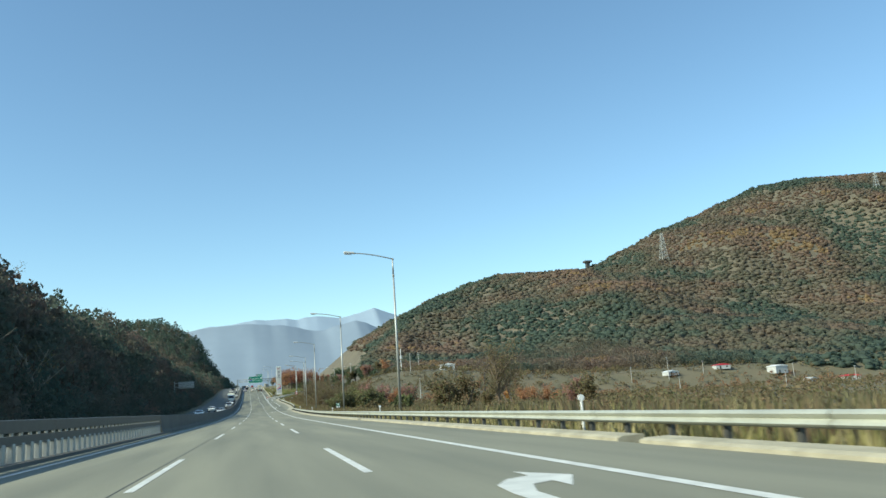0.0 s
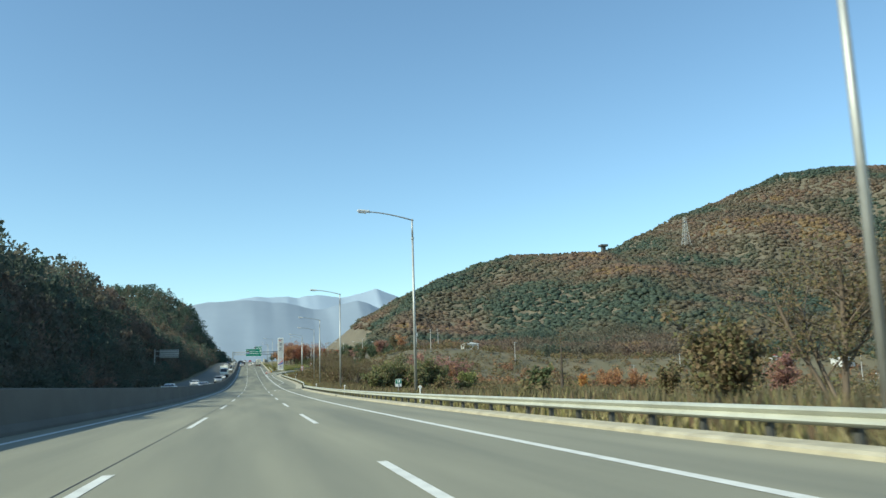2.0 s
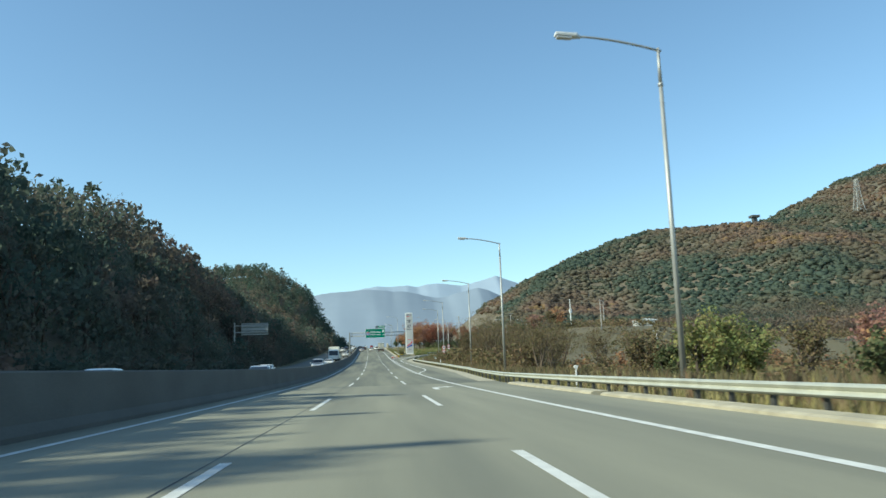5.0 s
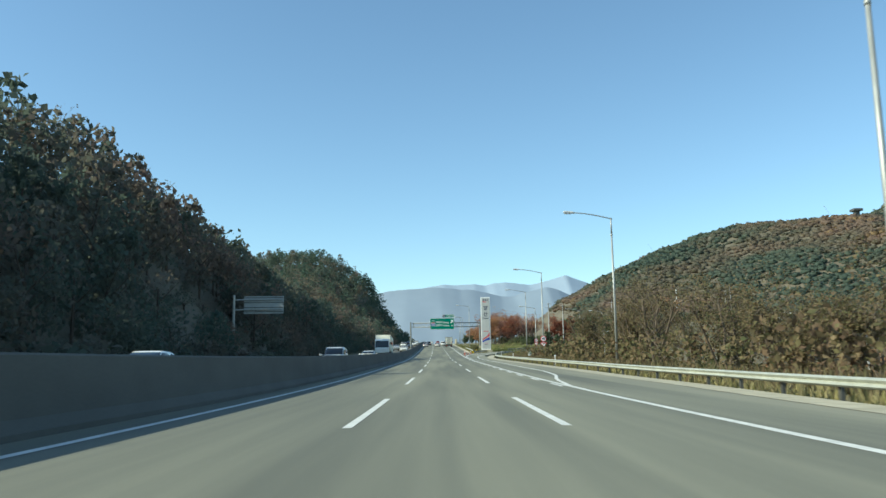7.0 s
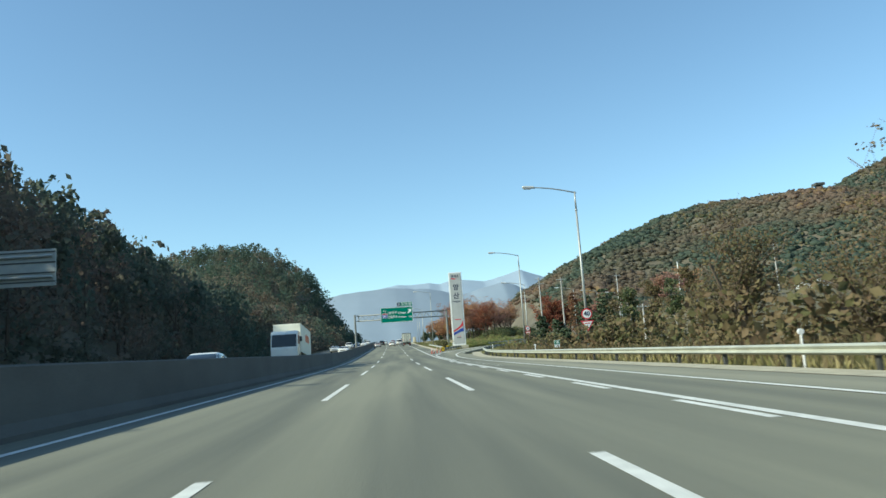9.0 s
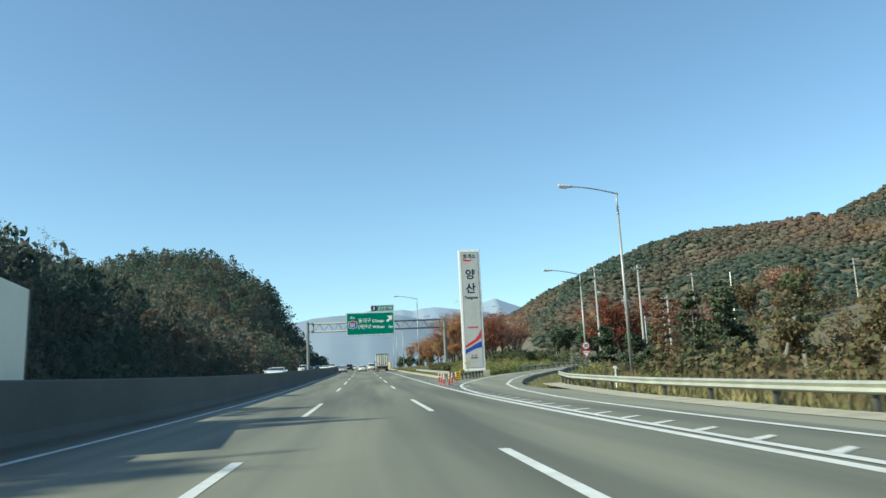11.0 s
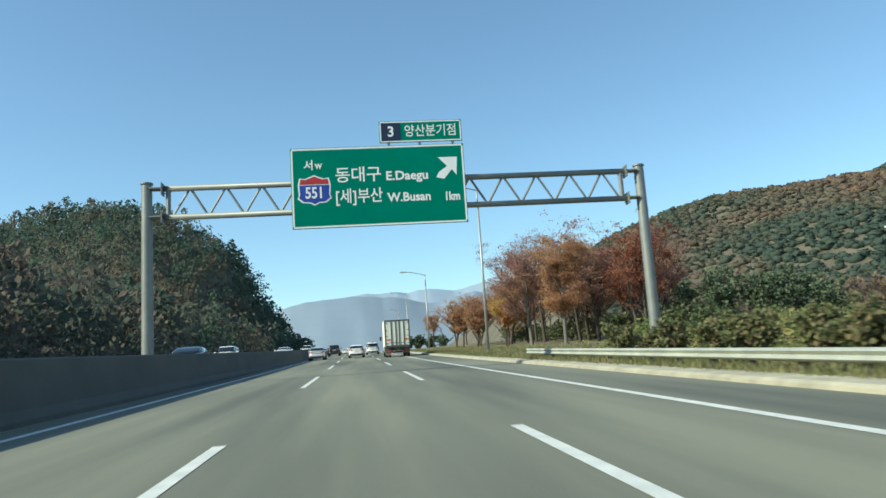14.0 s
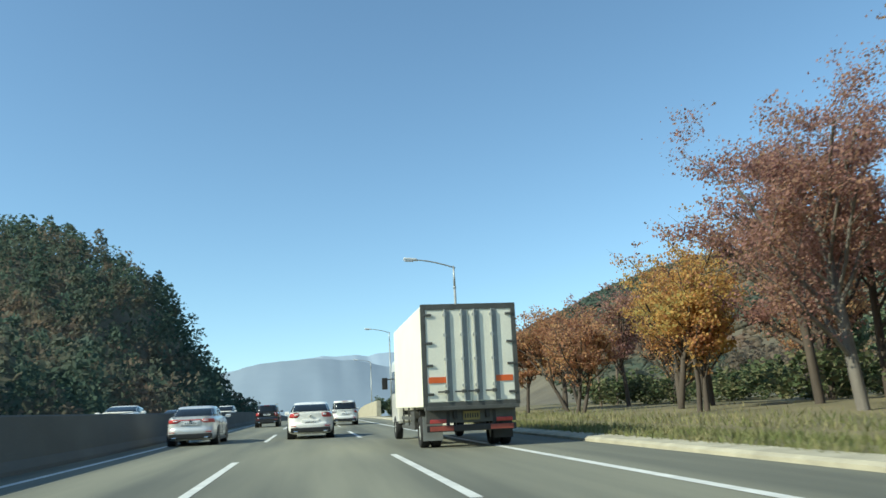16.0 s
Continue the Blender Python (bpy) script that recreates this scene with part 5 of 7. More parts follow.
for k, (x, y, h, kind, n, bare) in enumerate(((25.5, 506.7, 9.6, 1, 8000, 0.4), (22.5, 488, 8.8, 1, 9000, 0.4), (25.2, 484, 7.6, 3, 8000, 0.2), (28.5, 488, 8.4, 1, 7000, 0.3), (21.6, 506, 10.4, 1, 9000, 0.6), (24.0, 497, 9.6, 0, 8000, 0.4), (29.0, 499, 9.6, 1, 6000, 0.4), (24.0, 521, 9.2, 0, 7000, 0.3), (28.5, 515, 9.4, 0, 6000, 0.3), (32.0, 507, 9.2, 1, 5000, 0.3), (15.6, 532, 6.0, 0, 7000, 0.2), (17.6, 529, 6.4, 0, 7000, 0.2), (19.6, 536, 6.9, 0, 6500, 0.2), (23.0, 531, 7.6, 1, 6000, 0.4), (16.4, 546, 5.8, 0, 5000, 0.2), (19.4, 556, 6.0, 0, 4500, 0.3), (25.5, 550, 6.8, 1, 4000, 0.4), (29.0, 536, 7.6, 0, 4500, 0.3), (14.6, 566, 5.6, 0, 3500, 0.2), (20.5, 580, 6.6, 1, 3500, 0.3), (16.2, 522, 5.4, 0, 6000, 0.1), (22.4, 494, 7.6, 0, 6000, 0.2), (27.0, 492, 8.0, 0, 5000, 0.2), (31.5, 495, 8.6, 1, 5000, 0.3), (35.0, 502, 8.8, 0, 4500, 0.3), (26.4, 512, 8.4, 0, 6000, 0.2), (36.5, 514, 9.0, 1, 4500, 0.3), (21.8, 516, 6.6, 2, 6000, 0.1), (33.0, 524, 8.6, 0, 4500, 0.3), (17.8, 509, 5.6, 2, 6500, 0.1))):
    m, label = KINDS[kind]
    tree(x, y, h, 1.2, m, label, 300 + k, n, 0.145, group=AUT, low=0.2, multi=1 + (k % 3 == 2), bare_top=bare, lean=0.05, limbs=11)
for k, (x, y, h) in enumerate(((24.5, 541, 9.6), (27.5, 545, 10.2), (31.0, 541, 11.4))):
    tree(x, y, h, 1.0, SCRUB, "bare grey tree behind the autumn trees", 340 + k, 300, 0.12, TWIG_BARK, group=AUT, limbs=10, bare_top=0.7, girth=0.6)
# dark understorey behind them
pts = [(rng.uniform(17, 44), rng.uniform(478, 560)) for _ in range(210)]
pts = [q for q in pts if q[0] > 23 + rng.uniform(0, 3)]
hs = rng.uniform(1.2, 3.4, len(pts))
under_tpl = [crown_template(rng, "leaf", 250, 0.09) for _ in range(4)]
tagged(tri_mesh("undergrowth", *scatter(under_tpl, stand(pts), hs, hs * 1.4, rng), BUSH), "dark green undergrowth beneath the autumn trees", "undergrowth", kind="stuff")
# green and yellow bushes between the carriageway and the slip road, and on the bank beyond it
mid_tpl = [crown_template(rng, "leaf", 170, 0.085) for _ in range(6)]
pts = []
while len(pts) < 250:
    y = rng.uniform(410, 460)
    lo, hi = 11.0 + rng.uniform(0, 1), plain(SLIP_LEFT, y) - 4
    if hi > lo + 1:
        pts.append((rng.uniform(lo, min(hi, 40)), y))
hs = np.array([rng.uniform(0.6, 1.1) if q[0] < 14 else rng.uniform(0.9, 1.8) for q in pts])
while len(pts) < 440:
    y = rng.uniform(372, 478)
    pts.append((plain(RAIL_LINE, y) + 2.2 + abs(rng.normal(0, 13)), y))
hs = np.concatenate([hs, rng.uniform(0.8, 1.9, len(pts) - len(hs))])
tagged(tri_mesh("bank_bushes", *scatter(mid_tpl, stand(pts), hs, hs * 1.5, rng), OLIVE), "olive and yellow bushes covering the bank", "bushes", kind="stuff")
pts = [(plain(RAIL_LINE, v) + 7 + abs(rng.normal(0, 16)), v) for v in rng.uniform(336, 430, 55)]
hs = rng.uniform(1.6, 3.8, len(pts))
tagged(tri_mesh("bank_thicket", *scatter(under_tpl, stand(pts), hs, hs * 1.1, rng), SCRUB), "brown leafy thicket on the bank", "bushes", kind="stuff")
# evergreens and reds near the slip road
for k, (x, y, h) in enumerate(((56, 552, 9.0), (60, 558, 10.2), (64.5, 553, 10.6), (69, 557, 11.0), (73.5, 552, 10.4), (78, 559, 10.8), (83, 555, 10.0), (87, 562, 9.6), (62, 545, 8.0), (71, 544, 8.4), (80, 546, 8.0), (14, 694, 5.0), (18, 706, 6.0), (23, 722, 6.5), (29, 740, 7.5))):
    tree(x, y, h, 1.0, DARK_NEEDLE, "dark green round evergreen tree beyond the slip road", 600 + k, 2300, 0.5, low=0.12, multi=3, group="evergreens beyond the slip road")
for k, (x, y, h, m) in enumerate(((43, 428, 7.5, MAROON), (50, 434, 7.0, SCRUB), (58, 430, 7.5, MAROON), (62, 446, 8, SCRUB), (72, 455, 8, AUTUMN), (66, 438, 7, SCRUB))):
    tree(x, y, h, 1.0, m, "dull red and brown autumn tree on the bank", 70 + k, 3200, 0.28, low=0.2, multi=2, group="red trees on the bank")
for k, (x, y, h) in enumerate(((33, 386, 9.5), (38, 391, 10.5), (36, 378, 8.5), (43, 384, 9.5), (26, 362, 4.5), (24.5, 352, 4.0))):
    tree(x, y, h, 0.6, BUSH if k % 2 else SCRUB, "slender tree with thin foliage on the bank", 80 + k, 1600, 0.3, bare_top=0.4, low=0.3, group="slender trees on the bank", bark=PALE_BARK)
# bare and half-bare trees beside the road before the slip road
for k in range(33):
    y = 236 + k * 2.5 + rng.uniform(-1, 1)
    x = 17.0 + abs(rng.normal(0, 7))
    tree(x, y, rng.uniform(5.0, 7.5) + 2.8 * smooth(252, 276, y) * (1 - smooth(298, 312, y)), 0.9, SCRUB, "thin leafless roadside tree with a few dry leaves", 100 + k, 1900, 0.13, TWIG_BARK, girth=0.55, low=0.15, multi=3, bare_top=0.6, group="thin roadside trees", limbs=6)
pts = [(plain(RAIL_LINE, v) + 4.5 + abs(rng.normal(0, 9)), v) for v in rng.uniform(232, 326, 110)]
hs = rng.uniform(1.4, 4.2, len(pts))
thicket_tpl = [crown_template(rng, "leaf", 140, 0.075, 1.4) for _ in range(5)]
tagged(tri_mesh("roadside_thicket", *scatter(thicket_tpl, stand(pts), hs, hs * 1.0, rng), SCRUB), "brown leafy thicket beneath the thin roadside trees", "bushes", kind="stuff")
# shrubs of the first stretch
SHRUBS = ((20, 88, 4.2, SCRUB), (24, 95, 5.2, SCRUB), (18, 108, 2.2, BUSH), (13.2, 150, 2.4, THICKET), (14.6, 154.5, 3.3, THICKET), (17.0, 156, 3.8, THICKET), (18.8, 153.5, 3.1, THICKET), (20.0, 158.5, 4.0, THICKET), (22.4, 159.5, 3.6, THICKET), (24.0, 163, 3.0, THICKET), (21.5, 166.5, 5.2, MAROON), (25.0, 169, 4.9, MAROON), (26.4, 160, 2.2, THICKET), (30, 172, 3.2, OLIVE), (26, 184, 3.8, BUSH), (31, 190, 4.5, AUTUMN), (36, 200, 5.5, MAROON), (33, 182, 3.2, BUSH), (30, 212, 4.6, BUSH), (22, 205, 3.4, BUSH), (40, 218, 6, SCRUB), (19, 140, 1.8, SCRUB), (34, 120, 3.0, SCRUB), (27, 226, 5.0, SCRUB), (42, 100, 3.8, SCRUB), (52, 130, 4.5, MAROON), (71, 214, 4.6, AUTUMN), (75, 218, 5.0, AUTUMN), (79.5, 220, 4.4, AUTUMN), (84, 224, 3.8, AUTUMN), (67.5, 219, 3.4, GOLD), (21, 196, 4.2, OLIVE), (24, 199, 5.0, OLIVE), (27.5, 203, 4.4, OLIVE))
for k, (x, y, h, m) in enumerate(SHRUBS):
    label = {BUSH: "green leafy roadside shrub", THICKET: "dense pale green shrub in the roadside thicket", OLIVE: "olive and yellow leafy shrub behind the rail"}.get(m, "bushy roadside shrub with autumn leaves")
    tree(x, y, h, 1.1, m, label, 200 + k, 4000 if m is THICKET else 2200, 0.18 if m is THICKET else 0.22, low=0.05, multi=3, name="shrub", limbs=7, fork=0.1)
for k, (x, y, h) in enumerate(((27, 90, 9.6), (30, 94, 9.0))):
    tree(x, y, h, 0.8, SCRUB, "tall thin half-bare tree in the field", 230 + k, 2600, 0.13, TWIG_BARK, low=0.25, multi=2, bare_top=0.2, girth=0.7, limbs=10)


def conifer(x, y, h, width, mat, label, seed, needles=4200, bare=0.3, bark=BARK, leaf=0.2, tiers=13, group="conifers on the bank", thin=1.0):
    """A straight trunk with whorls of drooping boughs, needles along each bough."""
    r = np.random.default_rng(seed)
    root = empty("conifer", label, "tree", Matrix.Translation((rc(y) + x, y, land(x, y) - 0.15)), group)
    top = Vector((r.normal(0, 0.02) * h, r.normal(0, 0.02) * h, h))
    segs = [(*(top * (k / 6)), *(top * ((k + 1) / 6)), (0.016 * h + 0.03) * (1 - k / 6.6) * thin, (0.016 * h + 0.03) * (1 - (k + 1) / 6.6) * thin) for k in range(6)]
    pts = []
    for k in range(tiers):
        s = bare + (0.97 - bare) * (k + r.uniform(-0.25, 0.25)) / tiers
        for q in range(int(r.integers(4, 7))):
            reach = width * (1 - max(s - bare, 0) / (1 - bare)) ** 0.75 * r.uniform(0.5, 1.15) + 0.25
            a = r.uniform(0, 6.283)
            start = top * s
            end = start + Vector((math.cos(a) * reach, math.sin(a) * reach, reach * r.uniform(-0.15, 0.35)))
            segs.append((*start, *end, 0.02 + 0.008 * reach, 0.008))
            n = max(3, int(needles / (tiers * 5)))
            f = np.sqrt(r.uniform(0.06, 1.0, n))[:, None]
            pts.append(np.array(start) * (1 - f) + np.array(end) * f + r.normal(0, 0.1 + 0.07 * reach, (n, 3)) * [1, 1, 0.6])
    tri_mesh("trunk", *stick_mesh(segs, 6), bark, root)
    if needles:
        tri_mesh("crown", *clumps(np.concatenate(pts), leaf, r, 0.4, 1.5), mat, root)
    return root


conifer(57.5, 205, 12.5, 1.9, SCRUB, "tall dead conifer with short bare boughs in the field", 500, 700, 0.2, BARK, 0.14, 17, group="", thin=1.5)
for k, (x, y, h, w) in enumerate(((28.6, 418.5, 5.6, 2.0), (31.2, 415, 6.0, 2.3), (30.8, 408.5, 5.4, 2.3), (33.0, 403.5, 5.4, 2.4), (36.5, 402, 5.2, 2.4), (39.5, 406, 6.4, 2.6), (42.5, 401, 5.2, 2.3))):
    conifer(x, y, h, w, DARK_NEEDLE, "dark green bushy young pine on the bank", 510 + k, 5200, 0.05, leaf=0.2, tiers=9)
for k, (x, y, h) in enumerate(((34.7, 406.6, 11.4), (37.2, 405.0, 12.0), (39.0, 407.5, 10.8))):
    conifer(x, y, h, 1.7, DARK_NEEDLE, "tall thin pine with a bare lower trunk", 520 + k, 2400, 0.45, GREY_BARK, 0.24, 9, thin=0.7)
conifer(34.1, 414.4, 11.6, 1.7, RUST_NEEDLE, "tall narrow rust brown larch", 530, 4200, 0.16, GREY_BARK, 0.17, 16, thin=0.7)
conifer(37.4, 416.5, 10.0, 1.6, RUST_NEEDLE, "tall narrow rust brown larch", 531, 1800, 0.2, GREY_BARK, 0.17, 14, thin=0.7)
for k, (x, y, h) in enumerate(((31.5, 428, 7.4), (35.2, 430, 7.8))):
    tree(x, y, h, 1.0, REDLEAF, "bright red autumn tree behind the young pines", 540 + k, 5200, 0.2, low=0.15, multi=2, group="red trees on the bank")
# hedge behind the gore rail
for k in range(9):
    tree(9.9 + 0.35 * (k % 2), 424 + k * 2.5, 1.2, 1.3, THICKET, "low olive green hedge shrub behind the guard rail", 240 + k, 2200, 0.12, low=0.02, multi=4, name="hedge_shrub", limbs=5, fork=0.05, group="hedge behind the rail")
# bare trees on the ridge of the dark wood
for k, (x, y) in enumerate(((-52, 300), (-55, 318), (-54, 355), (-53, 378), (-52, 392), (-50, 405), (-52, 440), (-50, 452), (-49, 462), (-52, 180), (-40, 128), (-30, 96), (-27, 62), (-31, 58), (-24.5, 44), (-24.8, 52), (-25.5, 72), (-24.6, 80), (-25, 36), (-26, 110))):
    tree(x, y, rng.uniform(8, 11), 0.9, SCRUB, "pale bare tree standing out of the dark wood", 260 + k, 250, 0.25, PALE_BARK, up=1.0, group="bare trees in the wood", limbs=8, bare_top=0.8)

# ---- vehicles ----
RIB_GREY = make_mat("grey_rib", (0.3, 0.31, 0.3), 0.5, 0.2, var=0.2, scale=2)
OLD_PLATE = make_mat("faded_plate", (0.3, 0.24, 0.08), 0.6, var=0.3, scale=6)


class Shell:
    """A rounded shell: level rings, square with soft corners; rows of (z, half width, rear y, front y)."""

    def __init__(self, rows, e, fall=None):
        self.rows, self.e, self.fall = rows, e, fall

    def row(self, v):
        v = min(max(v, 0.0), 1.0) * (len(self.rows) - 1)
        i = min(int(v), len(self.rows) - 2)
        f = v - i
        return [p + (q - p) * f for p, q in zip(self.rows[i], self.rows[i + 1])]

    def level(self, z):
        zs = [r[0] for r in self.rows]
        for i in range(len(zs) - 1):
            if z <= zs[i + 1]:
                return (i + max(0.0, (z - zs[i]) / (zs[i + 1] - zs[i]))) / (len(zs) - 1)
        return 1.0

    def at(self, u, v, grow=0.0):
        """u in turns, 0 on the right side, 0.75 at the rear."""
        z, w, r, f = self.row(v)
        c, s = math.cos(u * 2 * math.pi), math.sin(u * 2 * math.pi)
        x = math.copysign(abs(c) ** self.e, c) * (w + grow)
        y = (r + f) / 2 + math.copysign(abs(s) ** self.e, s) * ((f - r) / 2 + grow)
        if self.fall:
            z = self.fall(y, z)
        return Vector((x, y, z))

    def rear_u(self, f):
        return 0.75 + math.copysign(math.asin(abs(f) ** (1 / self.e)), f) / (2 * math.pi)

    def side_u(self, g, s):
        a = math.copysign(math.asin(abs(g) ** (1 / self.e)), g) / (2 * math.pi)
        return (1 + a) % 1 if s > 0 else 0.5 - a

    def mesh(self, dome=((0.93, 0.012), (0.75, 0.028), (0.4, 0.04)), n=56, m=None):
        bm = bmesh.new()
        m = m or (len(self.rows) - 1) * 2
        us = [(0.125 * (k // 7) + 0.125 * (k % 7) / 7) for k in range(n)]
        rings = [[bm.verts.new(self.at(u, j / m)) for u in us] for j in range(m + 1)]
        z, w, r, f = self.rows[-1]
        mid = Vector((0, (r + f) / 2, 0))
        for k, up in dome:
            rings.append([bm.verts.new(((v.co.x) * k, mid.y + (v.co.y - mid.y) * (1 - (1 - k) * 0.6), v.co.z + up)) for v in rings[m]])
        for p, q in zip(rings, rings[1:]):
            for i in range(n):
                bm.faces.new((p[i], p[(i + 1) % n], q[(i + 1) % n], q[i]))
        bm.faces.new(rings[0][::-1])
        last = rings[-1]
        for i in range(n // 2 - 1):
            bm.faces.new((last[i], last[i + 1], last[n - 2 - i], last[n - 1 - i]))
        bmesh.ops.recalc_face_normals(bm, faces=bm.faces[:])
        return bm

    def patch(self, name, u0, u1, v0, v1, mat, root, label="", lift=0.007, nu=10, nv=5, soft=0.0):
        """A panel let into the shell, following its curve."""
        bm = bmesh.new()
        top, low = [], []
        for j in range(nv + 1):
            for i in range(nu + 1):
                f, g = i / nu, j / nv
                draw = soft * (2 * g - 1) ** 4
                u = u0 + (u1 - u0) * (draw + f * (1 - 2 * draw))
                v = v0 + (v1 - v0) * g
                edge = i in (0, nu) or j in (0, nv)
                top.append(bm.verts.new(self.at(u, v, lift * (0.6 if edge else 1))))
                low.append(bm.verts.new(self.at(u, v, -0.03)) if edge else None)
        w = nu + 1
        for j in range(nv):
            for i in range(nu):
                k = j * w + i
                bm.faces.new((top[k], top[k + 1], top[k + w + 1], top[k + w]))
        rim = [i for i in range(w)] + [j * w + nu for j in range(1, nv + 1)] + [nv * w + i for i in range(nu - 1, -1, -1)] + [j * w for j in range(nv - 1, 0, -1)]
        for a, b in zip(rim, rim[1:] + rim[:1]):
            bm.faces.new((top[a], low[a], low[b], top[b]))
        bmesh.ops.recalc_face_normals(bm, faces=bm.faces[:])
        return part(name, bm, mat, root, label, smooth=True)


def wheel(root, x, y, r, w=0.22, rim=RIM, spokes=5):
    s = 1 if x > 0 else -1
    bm = bmesh.new()
    prof = [(r * 0.62, w / 2), (r * 0.9, w / 2), (r * 0.98, w * 0.38), (r, w * 0.2), (r, -w * 0.2), (r * 0.98, -w * 0.38), (r * 0.9, -w / 2), (r * 0.62, -w / 2)]
    rings = []
    for k in range(28):
        a = k * 2 * math.pi / 28
        rings.append([bm.verts.new((x + q, y + p * math.cos(a), r + p * math.sin(a))) for p, q in prof])
    for k in range(28):
        p, q = rings[k], rings[(k + 1) % 28]
        for i in range(len(prof)):
            bm.faces.new((p[i], p[(i + 1) % len(prof)], q[(i + 1) % len(prof)], q[i]))
    bmesh.ops.recalc_face_normals(bm, faces=bm.faces[:])
    ty = part("wheel", bm, TYRE, root, "black tyre", smooth=True)
    bm = bmesh.new()
    tube(bm, (x - w * 0.3, y, r), (x + s * w * 0.2, y, r), r * 0.62, seg=24)
    tube(bm, (x + s * w * 0.2, y, r), (x + s * w * 0.42, y, r), r * 0.14, seg=12)
    for k in range(spokes):
        a = k * 2 * math.pi / spokes
        tube(bm, (x + s * w * 0.36, y + 0.08 * r * math.cos(a), r + 0.08 * r * math.sin(a)), (x + s * w * 0.3, y + 0.58 * r * math.cos(a), r + 0.58 * r * math.sin(a)), r * 0.1, r * 0.07, 6)
    part("rim", bm, rim, ty, "metal wheel rim")


def quad_panel(name, pts, out, mat, root, label="", inset=0.08):
    """A pane on a flat face: the corners drawn in and laid a little proud."""
    pts = [Vector(p) for p in pts]
    c = sum(pts, Vector()) / len(pts)
    n = (pts[1] - pts[0]).cross(pts[2] - pts[0]).normalized()
    if n.dot(Vector(out)) < 0:
        n = -n
    inner = [p + (c - p).normalized() * inset * min(1, (c - p).length) for p in pts]
    bm = bmesh.new()
    ring = []
    m = len(inner)
    for i, p in enumerate(inner):
        a, b = inner[i - 1], inner[(i + 1) % m]
        ring += [p.lerp(a, 0.07), p.lerp(p.lerp(a, 0.02), 0.5).lerp(p.lerp(b, 0.02), 0.5), p.lerp(b, 0.07)]
    top = [bm.verts.new(p + n * 0.008) for p in ring]
    low = [bm.verts.new(p - n * 0.02) for p in ring]
    bm.faces.new(top)
    for i in range(len(ring)):
        j = (i + 1) % len(ring)
        bm.faces.new((top[i], top[j], low[j], low[i]))
    bmesh.ops.recalc_face_normals(bm, faces=bm.faces[:])
    return part(name, bm, mat, root, label)


def plate(root, y, z, w=0.5, h=0.115, mat=None):
    bm = bmesh.new()
    box(bm, (0, y, z), (w, 0.012, h), 0.004)
    p = part("number_plate", bm, mat or SIGN_WHITE, root, "pale number plate")
    for k in range(6):
        bm = bmesh.new()
        box(bm, (-w * 0.36 + k * w * 0.145, y - 0.009, z), (w * 0.075, 0.004, h * 0.5))
        part("bar", bm, BLACK, p)


def mirror(root, y, hw, z, mat):
    for s in (-1, 1):
        bm = bmesh.new()
        box(bm, (s * (hw + 0.1), y, z), (0.2, 0.1, 0.14), 0.035)
        box(bm, (s * (hw - 0.02), y + 0.02, z - 0.04), (0.14, 0.05, 0.05), 0.01)
        part("wing_mirror", bm, mat, root)


